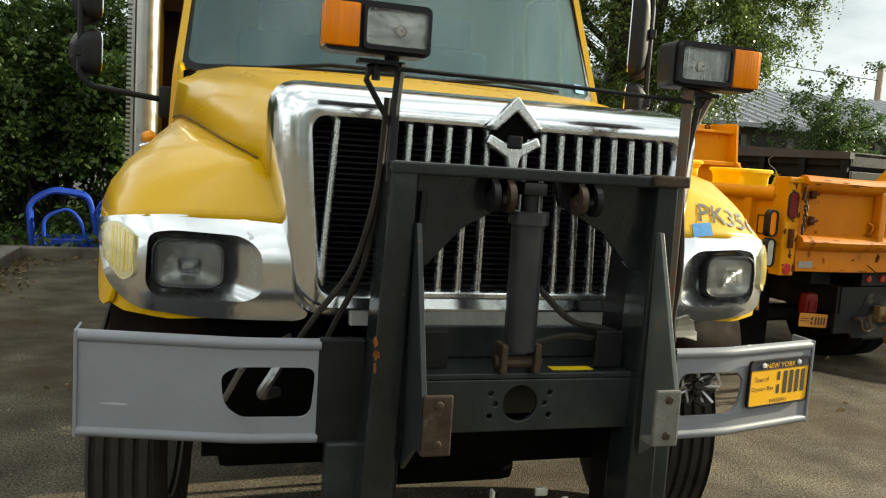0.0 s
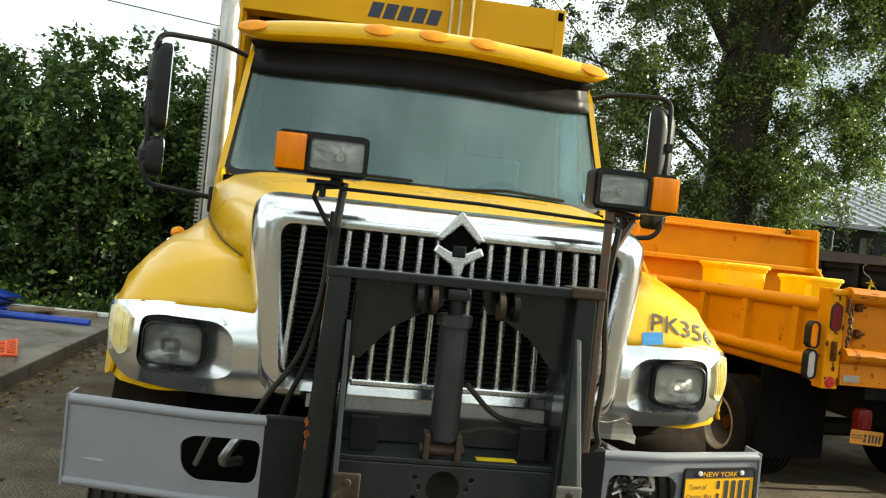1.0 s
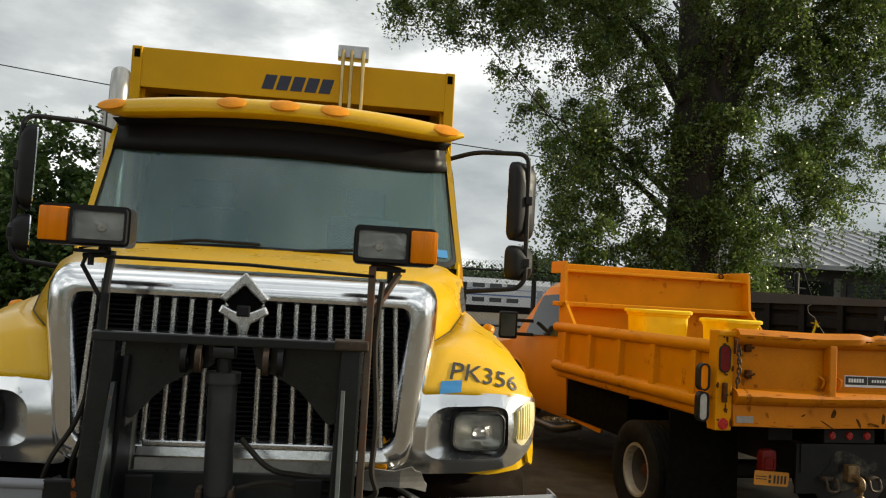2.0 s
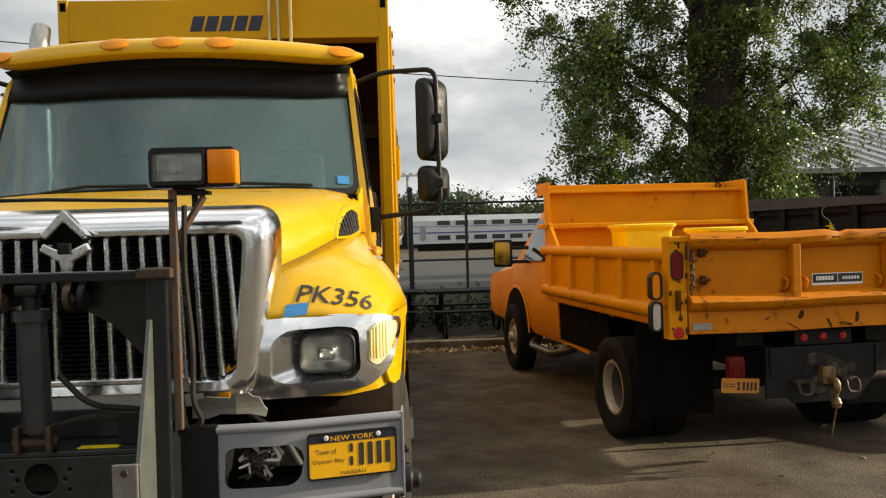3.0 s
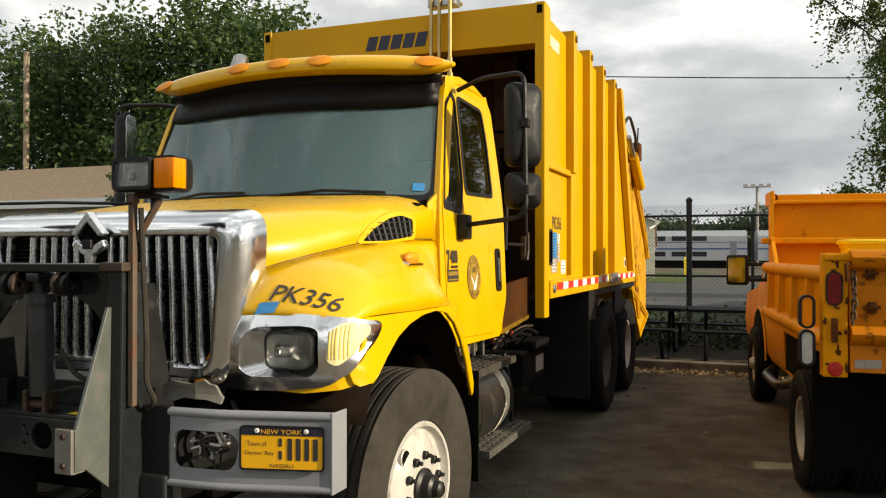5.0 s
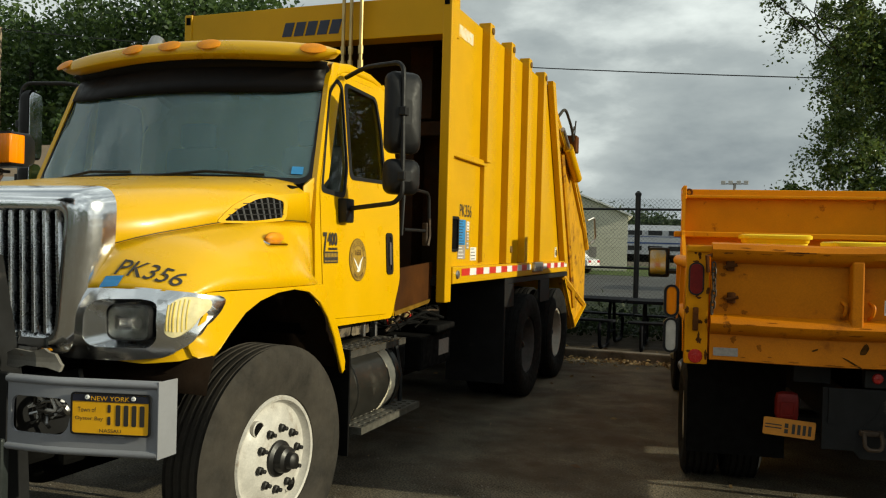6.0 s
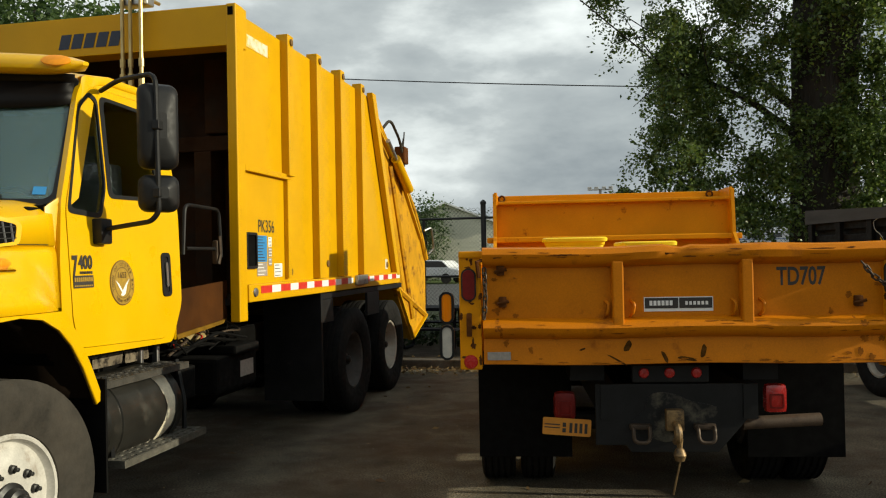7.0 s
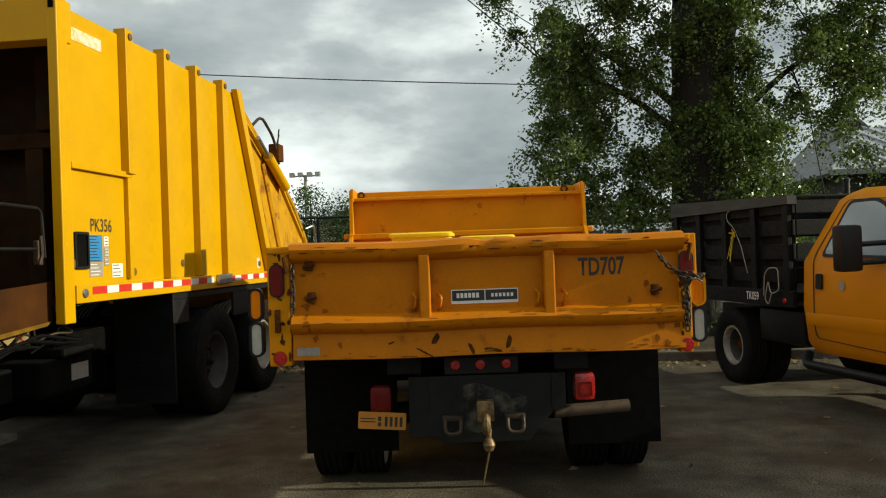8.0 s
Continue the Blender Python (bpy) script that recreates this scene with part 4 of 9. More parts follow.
for u in (-0.93, -0.28, 0.0, 0.27, 0.9):
    bm = bmesh.new()
    lathe(bm, [(0.001, -0.03), (0.04, -0.028), (0.055, -0.01), (0.055, 0.01), (0.04, 0.03), (0.001, 0.032)], 14, "z")
    bmesh.ops.scale(bm, vec=(1.45, 0.75, 0.28), verts=bm.verts[:])
    part("roof_lamp", bm, OLDAMBER, visor, "faded amber roof lamp", smooth=True, m=pose(0.985 * u, 1.650 + 0.15 * u * u, 2.688 - 0.045 * u * u, 52, u * 5, u * 14))
# west-coast mirrors
for side in (1, -1):
    bm = bmesh.new()
    tube(bm, bend([(side * 0.95, 2.06, 2.54), (side * 1.10, 2.01, 2.585), (side * 1.395, 1.89, 2.575), (side * 1.405, 1.89, 1.84), (side * 1.36, 1.89, 1.79), (side * 1.04, 1.93, 1.755)], 0.07), 0.014, 8)
    mirror = part("mirror_arm", bm, PLASTIC, truck, smooth=True)
    bm = bmesh.new()
    box(bm, -0.035, 0.035, -0.05, 0.05, -0.07, 0.07, 0.015)
    part("arm_bracket", bm, PLASTIC, mirror, smooth=True, m=pose(side * 1.035, 1.93, 1.745))
    for z0, z1, d in ((2.07, 2.53, 0.085), (1.84, 2.04, 0.10)):
        bm = bmesh.new()
        o = rounded(-0.105, 0.105, z0, z1, 0.05, 4)
        c = (z0 + z1) / 2
        loft(bm, [[(u * g, w, c + (v - c) * g) for u, v in o] for g, w in ((1.0, 0.0), (1.0, -0.03), (0.93, -0.055), (0.75, -0.075), (0.3, -d))])
        vs = [bm.verts.new((u * 0.3, -d, c + (v - c) * 0.3)) for u, v in o]
        bm.faces.new(vs)
        shell = part("mirror_shell", bm, PLASTIC, mirror, smooth=True, m=pose(side * 1.355, 1.965, 0, 0, 0, 45 if side > 0 else -66))
        bm = bmesh.new()
        plate(bm, [(u * 0.93, c + (v - c) * 0.95) for u, v in o], (), lambda u, v, w: (u, 0.001 + w, v), 0.006)
        part("mirror_glass", bm, CHROME, shell)
        bm = bmesh.new()
        box(bm, -0.02, 0.02, -0.03, 0.03, -0.025, 0.025, 0.006)
        part("mirror_clamp", bm, PLASTIC, mirror, m=pose(side * 1.403, 1.895, c))


# ---------- wheels ----------
def tyre_mesh(name, r, w, rim, mat, grooves=5):
    """A tyre about the x axis with grooves in its tread."""
    bm = bmesh.new()
    h = w / 2
    prof = [(rim, -h * 0.62), (rim + 0.01, -h * 0.80), (rim + (r - rim) * 0.35, -h * 0.97), (rim + (r - rim) * 0.60, -h), (rim + (r - rim) * 0.85, -h * 0.95), (r - 0.012, -h * 0.86)]
    tread = []
    for k in range(grooves):
        c = -h * 0.72 + 1.44 * h * k / (grooves - 1)
        tread += [(r, c - 0.010), (r - 0.014, c - 0.005), (r - 0.014, c + 0.005), (r, c + 0.010)]
    prof = prof + tread + [(a, -b) for a, b in prof[::-1]]
    lathe(bm, prof, 56)
    return bm


def rim_mesh(rim, w, dish, holes=10):
    """A pressed steel disc wheel about the x axis, its outer face towards +x."""
    bm = bmesh.new()
    h = w / 2
    lathe(bm, [(rim + 0.004, h * 0.66), (rim - 0.008, h * 0.74), (rim - 0.022, h * 0.66), (rim - 0.03, h * 0.30), (rim - 0.045, h * 0.05), (rim - 0.07, dish + 0.012), (rim * 0.78, dish + 0.03), (rim * 0.60, dish + 0.035),
               (rim * 0.56, dish + 0.055), (rim * 0.40, dish + 0.06), (rim * 0.36, dish + 0.05), (0.002, dish + 0.05)], 48)
    lathe(bm, [(rim + 0.004, h * 0.66), (rim + 0.004, -h * 0.66)], 48)
    return bm


def truck_wheel(x, y, z, side, front, paint=WHEELWHITE):
    # rear tyres use the darker rubber, which stands in for shade
    rubber = RUBBER if front else SHADETYRE
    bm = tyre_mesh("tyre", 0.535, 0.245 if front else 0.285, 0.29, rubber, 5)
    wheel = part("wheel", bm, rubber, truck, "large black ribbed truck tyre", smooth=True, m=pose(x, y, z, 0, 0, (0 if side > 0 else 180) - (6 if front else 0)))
    if front:
        bm = bmesh.new()
        lathe(bm, [(0.296, -0.10), (0.296, 0.090), (0.286, 0.102), (0.274, 0.098), (0.268, 0.078), (0.258, 0.064), (0.244, 0.062), (0.225, 0.072), (0.180, 0.096), (0.155, 0.104), (0.110, 0.106), (0.002, 0.106)], 56)
    else:
        bm = rim_mesh(0.29, 0.285, -0.09)
    rim = part("rim", bm, paint, wheel, "white painted steel rim" if paint == WHEELWHITE else "dirty dark steel rim", smooth=True)
    for k in range(2 if front else 5):
        a = (2.25 if front else 0.3) + 2 * math.pi * k / (2 if front else 5)
        c = ((0.0865 if front else -0.06), 0.200 * math.cos(a), 0.200 * math.sin(a))
        bm = bmesh.new()
        lathe(bm, [(0.034, -0.02), (0.034, 0.0025), (0.002, 0.0028)], 18, "x", c)
        hole = part("rim_hole", bm, DARK, wheel)
        bm = bmesh.new()
        lathe(bm, [(0.033, 0.001), (0.036, 0.0045), (0.041, 0.001), (0.041, -0.02)], 18, "x", c)
        part("hole_edge", bm, paint, wheel, smooth=True)
    bm = bmesh.new()
    o = 0.106 if front else -0.04
    lathe(bm, [(0.088, o - 0.01), (0.085, o + 0.012), (0.066, o + 0.022), (0.060, o + 0.058), (0.042, o + 0.068), (0.036, o + 0.095), (0.022, o + 0.105), (0.002, o + 0.106)], 28)
    part("hub", bm, GREASE, wheel, "black greasy wheel hub", smooth=True)
    nut = bmesh.new()
    lathe(nut, [(0.021, 0.0), (0.019, 0.020), (0.011, 0.023), (0.010, 0.042), (0.002, 0.044)], 8)
    first = None
    for k in range(10):
        a = 2 * math.pi * (k + 0.3) / 10
        m = pose(o - 0.005, 0.143 * math.cos(a), 0.143 * math.sin(a))
        if first is None:
            first = part("wheel_nut", nut, GREASE, wheel, m=m, smooth=True)
        else:
            shared("wheel_nut", first.data, wheel, m)
    return wheel


truck_wheel(1.035, 1.10, 0.53, 1, True)
truck_wheel(-1.035, 1.10, 0.53, -1, True)
for y in (6.05, 7.45):
    for x, s in ((1.0, 1), (0.68, 1), (-1.0, -1), (-0.68, -1)):
        truck_wheel(x, y, 0.53, s, False, DARKRIM if y < 7 else DULLRIM)

# ---------- chassis ----------
bm = bmesh.new()
for s in (-1, 1):
    box(bm, s * 0.43 - 0.04, s * 0.43 + 0.04, 0.2, 8.6, 0.72, 0.98)
for y in (0.5, 1.8, 3.0, 4.4, 6.7, 8.2):
    box(bm, -0.4, 0.4, y, y + 0.08, 0.75, 0.95)
part("chassis_rail", bm, BLACK, truck)
for y in (1.10, 6.05, 7.45):
    bm = bmesh.new()
    tube(bm, [(-0.9, y, 0.53), (0.9, y, 0.53)], 0.075, 10)
    if y > 2:
        lathe(bm, [(0.02, -0.2), (0.18, -0.12), (0.2, 0.0), (0.18, 0.12), (0.02, 0.2)], 16, "x", (0, y, 0.53))
    part("axle", bm, BLACK, truck, smooth=True)
bm = bmesh.new()
box(bm, -0.32, 0.32, 0.45, 1.5, 0.62, 1.35, 0.08)
box(bm, -0.25, 0.25, 0.55, 1.3, 0.42, 0.62, 0.06)
part("engine", bm, DARK, truck)
bm = bmesh.new()
lathe(bm, [(0.02, -0.38), (0.235, -0.375), (0.25, -0.36), (0.25, 0.36), (0.235, 0.375), (0.02, 0.38)], 36, "y", (0.89, 2.2, 0.70))
tank = part("fuel_tank", bm, TANK, truck, "scuffed dark aluminium fuel tank with peeling pale coat", smooth=True)
def on_tank(u, v, w):
    """u along the tank, v the angle up from its outer side in degrees."""
    return (0.89 + (0.2525 - w) * math.cos(radians(v)), u, 0.70 + (0.2525 - w) * math.sin(radians(v)))


chip = random.Random(8)
ragged = [(2.46, 64), (2.475, 40), (2.48, 15), (2.475, -8), (2.455, -28), (2.40, -44), (2.31, -52), (2.25, -54), (2.24, -47), (2.29, -42), (2.33, -44), (2.335, -32), (2.365, -14), (2.385, 4), (2.37, 22), (2.36, 40), (2.35, 56), (2.39, 66)]
bm = bmesh.new()
plate(bm, [(u + chip.uniform(-0.006, 0.006), v + chip.uniform(-2, 2)) for u, v in soften(ragged, 0.02, 3)], (), on_tank, 0.001, cuts=9)
part("peeling_coat", bm, PEEL, tank, "peeling cream coat on the tank")
for y in (1.95, 2.50):
    bm = bmesh.new()
    lathe(bm, [(0.251, -0.016), (0.258, -0.012), (0.258, 0.012), (0.251, 0.016)], 36, "y", (0.89, y, 0.70))
    part("tank_strap", bm, TANK, tank, smooth=True)
# steps
def tread_step(y0, y1, x0, x1, z, mat=TREAD):
    """A folded step with round holes punched through it."""
    n_y, n_x = 11, 4
    holes = []
    for i in range(n_y):
        for j in range(n_x):
            cy, cx = y0 + (y1 - y0) * (i + 0.5 + 0.22 * (j % 2)) / (n_y + 0.25), x0 + (x1 - x0) * (j + 0.6) / (n_x + 0.2)
            holes.append([(cx + 0.016 * math.cos(a), cy + 0.024 * math.sin(a)) for a in (2 * math.pi * k / 8 for k in range(8))])
    bm = bmesh.new()
    plate(bm, [(x0, y0), (x1, y0), (x1, y1), (x0, y1)], holes, lambda u, v, w: (u, v, z - w), 0.006)
    step = part("step", bm, mat, truck, "perforated grey aluminium step")
    for a in ((x1 - 0.006, x1, y0, y1, z - 0.04, z - 0.007), (x0, x0 + 0.006, y0, y1, z - 0.04, z - 0.007), (x0 + 0.006, x1 - 0.006, y0, y0 + 0.006, z - 0.04, z - 0.007), (x0 + 0.006, x1 - 0.006, y1 - 0.006, y1, z - 0.04, z - 0.007)):
        bm = bmesh.new()
        box(bm, *a)
        part("step_edge", bm, mat, step)
    return step


tread_step(1.83, 2.70, 1.0, 1.22, 0.53)
tread_step(1.78, 2.68, 0.92, 1.12, 0.945, DARKTREAD)
for y in (1.9, 2.65):
    bm = bmesh.new()
    tube(bm, [(1.05, y, 0.96), (1.1, y, 0.7), (1.1, y, 0.48)], 0.015, 6)
    part("step_hanger", bm, BLACK, truck)
# boxes take the near-black flap colour to stand in for the shade here
bm = bmesh.new()
box(bm, 0.50, 0.99, 3.30, 3.95, 0.62, 0.88, 0.03)
battery = part("battery_box", bm, FLAP, truck)
bm = bmesh.new()
box(bm, 0.62, 1.04, 3.50, 3.90, 0.882, 0.95, 0.02)
part("battery_lid", bm, FLAP, battery)
bm = bmesh.new()
box(bm, 0.55, 0.98, 2.80, 3.02, 0.66, 0.88, 0.02)
part("air_tank_box", bm, FLAP, truck)
bm = bmesh.new()
box(bm, 0.991, 0.994, 3.66, 3.88, 0.70, 0.82)
part("data_sticker", bm, GREYINK, battery)
bm = bmesh.new()
for s, c in ((0, (2.85, 3.4)), (1, (2.9, 3.7)), (2, (3.0, 3.9))):
    tube(bm, bend([(0.9, c[0], 0.95), (0.98 + 0.03 * s, c[0] + 0.2, 1.02 + 0.03 * s), (0.95, c[1], 0.97), (0.6, c[1] + 0.2, 1.0)], 0.1), 0.012, 6)
part("air_line", bm, FLAP, battery, smooth=True)
bm = bmesh.new()
plate(bm, soften([(1.76, 0.98), (2.30, 0.98), (2.32, 1.08), (1.74, 1.10)], 0.02), (), lambda u, v, w: (0.90 - w, u, v), 0.01)
part("sill_panel", bm, SCALE, truck, "dirt-scaled panel below the cab")
bm = bmesh.new()
plate(bm, soften([(2.36, 0.97), (2.62, 0.97), (2.60, 1.10), (2.38, 1.10)], 0.02), (), lambda u, v, w: (0.88 - w, u, v), 0.01)
part("sill_panel", bm, SCALE, truck)
bm = bmesh.new()
box(bm, 0.82, 0.86, 3.05, 3.40, 0.98, 1.15, 0.01)
box(bm, 0.70, 0.86, 2.92, 3.38, 1.15, 1.165, 0.004)
part("tan_bracket", bm, material("tan_painted_steel", (0.27, 0.20, 0.08), 0.6, vary=0.25, scale=8.0, grain=0.1), truck, "tan painted frame bracket")
messy = random.Random(17)
for k in range(11):
    y = 2.55 + 0.09 * k
    pts_ = [(messy.uniform(0.72, 0.96), y, messy.uniform(0.93, 1.12)), (messy.uniform(0.85, 1.04), y + messy.uniform(0.1, 0.25), messy.uniform(0.95, 1.10)),
            (messy.uniform(0.85, 1.04), y + messy.uniform(0.25, 0.45), messy.uniform(0.92, 1.05)), (messy.uniform(0.6, 0.9), y + messy.uniform(0.4, 0.6), messy.uniform(0.92, 1.12))]
    bm = bmesh.new()
    tube(bm, bend(pts_, 0.1), messy.uniform(0.005, 0.011), 6)
    part("cable", bm, (FLAP, FLAP, OLDIRON, REDTAPE)[k % 4 if k % 8 != 7 else 0], truck, smooth=True)
for y in (1.84, 2.0, 2.5, 2.68):
    bm = bmesh.new()
    box(bm, 0.86, 0.90, y, y + 0.03, 0.90, 1.10, 0.006)
    part("sill_strut", bm, STEEL if y > 2.4 else BLACK, truck)
# added block: stops sky light reaching the ground under the body; the tube is the driveline
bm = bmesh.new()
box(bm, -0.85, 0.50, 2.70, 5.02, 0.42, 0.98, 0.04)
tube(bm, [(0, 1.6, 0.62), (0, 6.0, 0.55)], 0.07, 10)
part("underbody", bm, DARK, truck, "dark block added under the body to keep out sky light, with a driveline")
# exhaust stack on the far side
bm = bmesh.new()
tube(bm, [(-1.20, 2.93, 1.2), (-1.20, 2.93, 2.86)], 0.075, 20)
tube(bm, bend([(-1.20, 2.93, 2.84), (-1.20, 2.93, 2.99), (-1.22, 3.02, 3.12)], 0.08), 0.062, 16)
stack = part("exhaust_pipe", bm, STACK, truck, "tall dull steel exhaust stack", smooth=True)
bm = bmesh.new()
for k in range(60):
    box(bm, -1.295, -1.26, 2.88, 2.945, 1.3 + k * 0.026, 1.314 + k * 0.026)
box(bm, -1.27, -1.255, 2.87, 2.95, 1.28, 2.84)
part("heat_guard", bm, STACK, stack)

# ---------- packer body ----------
BX = -0.045   # middle of the body
XR, XL = BX + 1.175, BX - 1.215
Y0, Y1, ZB, ZT = 3.42, 7.72, 1.32, 3.40
for s, xo in ((1, XR), (-1, XL)):
    bm = bmesh.new()
    side_wall = [(Y0 + 0.05, ZB), (Y1 + 0.05, ZB), (6.80, ZT), (Y0 + 0.05, ZT)]
    plate(bm, side_wall, (), lambda u, v, w: (xo - s * (0.055 + w), u, v), 0.04)
    wall = part("body_wall", bm, YELLOW_BODY, truck)
    for k, y in enumerate((4.36, 5.04, 5.70, 6.37)):
        bm = bmesh.new()
        box(bm, min(xo - s * 0.09, xo + s * 0.015), max(xo - s * 0.09, xo + s * 0.015), y - 0.045, y + 0.075, ZB + (0.95 if k == 0 and s > 0 else 0.08), ZT + 0.05)
        rib = part("rib", bm, YELLOW_BODY, wall, bevel=0.006)
        bm = bmesh.new()
        lathe(bm, [(0.020, 0), (0.030, 0.004), (0.029, 0.014), (0.002, 0.016)], 16, "x", (xo + s * 0.012, y + 0.02, ZT - 0.01))
        part("rib_lamp", bm, GOLD, rib, smooth=True)
    bm = bmesh.new()   # slanted end post
    plate(bm, [(6.72, ZT + 0.03), (6.86, ZT + 0.03), (7.80, 1.36), (7.66, 1.36)], (), lambda u, v, w: (xo - s * (w - 0.02), u, v), 0.07)
    part("end_post", bm, YELLOW_BODY, wall, bevel=0.006)
    bm = bmesh.new()   # front corner post
    box(bm, min(xo, xo - s * 0.075), max(xo, xo - s * 0.075), Y0 - 0.03, Y0 + 0.10, 1.13, ZT + 0.03)
    part("corner_post", bm, YELLOW_BODY, truck, bevel=0.008)
    bm = bmesh.new()   # lower rail
    box(bm, min(xo - s * 0.11, xo + s * 0.012), max(xo - s * 0.11, xo + s * 0.012), Y0 + 0.1, Y1 + 0.08, 1.265, 1.395)
    rail = part("lower_rail", bm, YELLOW_BODY, truck, bevel=0.006)
    if s > 0:
        for k in range(11):
            y = 3.72 + k * 0.37
            if 5.75 < y < 6.30:
                continue
            for a, b, mat_ in ((y, y + 0.20, REDTAPE), (y + 0.20, y + 0.37, WHITE)):
                bm = bmesh.new()
                box(bm, xo + 0.0122, xo + 0.0150, a, b, 1.322, 1.378)
                part("reflector_strip", bm, mat_, rail)
        bm = bmesh.new()
        box(bm, xo + 0.012, xo + 0.05, 6.0, 6.35, 1.30, 1.40, 0.01)
        part("rail_box", bm, STEEL, rail)
        for y, z in ((3.62, 1.335), (3.60, 1.55), (5.38, 1.53), (4.46, 1.47), (7.45, 1.49)):
            bm = bmesh.new()
            lathe(bm, [(0.03, 0.0), (0.035, 0.004), (0.03, 0.012), (0.002, 0.014)], 16, "x", (xo + (0.012 if z < 1.4 else -0.054), y, z))
            part("round_plug", bm, GOLD if z > 1.4 else STEEL, rail, smooth=True)
        # service door with hatch, labels and lettering
        bm = bmesh.new()
        box(bm, xo - 0.055, xo - 0.015, 3.55, 4.42, 2.24, 2.285, 0.006)
        box(bm, xo - 0.055, xo - 0.015, 4.34, 4.40, 1.42, 2.24, 0.006)
        hatch = part("door_frame", bm, YELLOW_BODY, wall)
        bm = bmesh.new()
        box(bm, xo - 0.0545, xo - 0.051, 3.61, 3.775, 1.52, 1.77)
        part("hatch_opening", bm, DARK, hatch)
        bm = bmesh.new()
        plate(bm, rounded(3.60, 3.785, 1.51, 1.785, 0.02), [rounded(3.62, 3.765, 1.53, 1.765, 0.015)], lambda u, v, w: (xo - 0.038 - w, u, v), 0.016)
        part("hatch_rim", bm, BLACK, hatch)
        for (a, b, c, d, mat_) in ((3.80, 3.985, 1.56, 1.765, BLUE), (3.80, 3.985, 1.45, 1.555, GREYINK), (4.01, 4.075, 1.68, 1.755, WHITE), (4.01, 4.075, 1.60, 1.67, GREYINK),
                                   (4.01, 4.075, 1.53, 1.59, GREYINK), (4.12, 4.28, 1.435, 1.545, WHITE), (7.38, 7.47, 1.44, 1.56, WHITE), (3.60, 4.06, 3.19, 3.285, WHITE), (3.555, 3.60, 2.40, 2.46, GREYINK)):
            bm = bmesh.new()
            box(bm, xo - 0.0548, xo - 0.052, a, b, c, d)
            sticker = part("label", bm, mat_ if c < 3 else FADED, wall)
            if c > 3:
                continue
            bm = bmesh.new()
            rows = max(2, int((d - c) / 0.022))
            for i in range(rows):
                z = c + (d - c) * (i + 0.5) / rows
                w_ = (b - a) * random.uniform(0.35, 0.8)
                box(bm, xo - 0.0522, xo - 0.0512, a + 0.012, a + 0.012 + w_, z - 0.003, z + 0.003)
            part("print_line", bm, INK if mat_ in (WHITE, BLUE) else WHITE, sticker)
        bm = letters("PK356", 0.10, 0.30, 0.01)
        part("lettering", bm, INK, wall, m=Matrix.Translation((xo - 0.0525, 3.83, 1.79)) @ pose(0, 0, 0, 0, 0, 90))
# header over the front opening with a slanted dark-blue maker's mark of plain strokes
bm = bmesh.new()
box(bm, XL + 0.005, XR - 0.005, Y0 - 0.02, Y0 + 0.16, 3.13, ZT + 0.025, 0.006)
header = part("header", bm, YELLOW_BODY, truck, "yellow front header with dark blue mark")
bm = bmesh.new()
for k in range(5):
    u = -0.32 + k * 0.105
    plate(bm, [(u, 3.19), (u + 0.085, 3.19), (u + 0.115, 3.30), (u + 0.03, 3.30)], (), lambda u, v, w: (u, Y0 - 0.0235 + w, v), 0.003)
part("maker_mark", bm, NAVY, header)
for x in (XL + 0.04, XR - 0.04):
    bm = bmesh.new()
    box(bm, x - 0.02, x + 0.02, Y0 - 0.034, Y0 - 0.0305, 3.345, 3.405)
    part("corner_hole", bm, DARK, header)
bm = bmesh.new()   # roof and floor of the body
plate(bm, [(XL + 0.09, Y0), (XR - 0.09, Y0), (XR - 0.09, 6.85), (XL + 0.09, 6.85)], (), lambda u, v, w: (u, v, ZT - w), 0.03)
part("body_roof", bm, YELLOW_BODY, truck)
bm = bmesh.new()
plate(bm, [(XL + 0.09, Y0), (XR - 0.09, Y0), (XR - 0.09, 7.7), (XL + 0.09, 7.7)], (), lambda u, v, w: (u, v, 1.30 - w), 0.05)
part("body_floor", bm, BLACK, truck)
# inner parts are coloured dark for the shade behind the opening
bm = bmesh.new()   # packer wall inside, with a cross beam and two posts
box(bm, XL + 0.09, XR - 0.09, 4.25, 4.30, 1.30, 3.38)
packer = part("packer_wall", bm, SHADEBROWN, truck)
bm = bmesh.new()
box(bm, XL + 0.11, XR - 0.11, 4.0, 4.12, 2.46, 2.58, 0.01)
part("packer_beam", bm, SHADEBROWN, packer)
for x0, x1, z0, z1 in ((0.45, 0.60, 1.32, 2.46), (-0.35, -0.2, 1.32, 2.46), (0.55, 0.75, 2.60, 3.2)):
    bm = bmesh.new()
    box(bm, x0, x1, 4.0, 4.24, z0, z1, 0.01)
    part("packer_post", bm, SHADEBROWN, packer)
# apron colour is darkened for the shade between cab and body
bm = bmesh.new()   # apron below the opening
plate(bm, [(2.72, 1.09), (3.45, 1.16), (3.45, 1.43), (2.76, 1.39)], (), lambda u, v, w: (1.0 - w, u, v), 0.02)
apron = part("apron", bm, material("shaded_orange_steel", (0.048, 0.015, 0.0009), 0.7, vary=0.4, scale=3.0, grain=0.2, spec=0.15), truck, "orange-brown steel apron with shade put into its colour")
# dirty yellow strip that paints the apron's lit lower edge
bm = bmesh.new()
plate(bm, [(2.74, 1.075), (3.36, 1.125), (3.42, 1.155), (2.73, 1.105)], (), lambda u, v, w: (1.012 - w, u, v), 0.03)
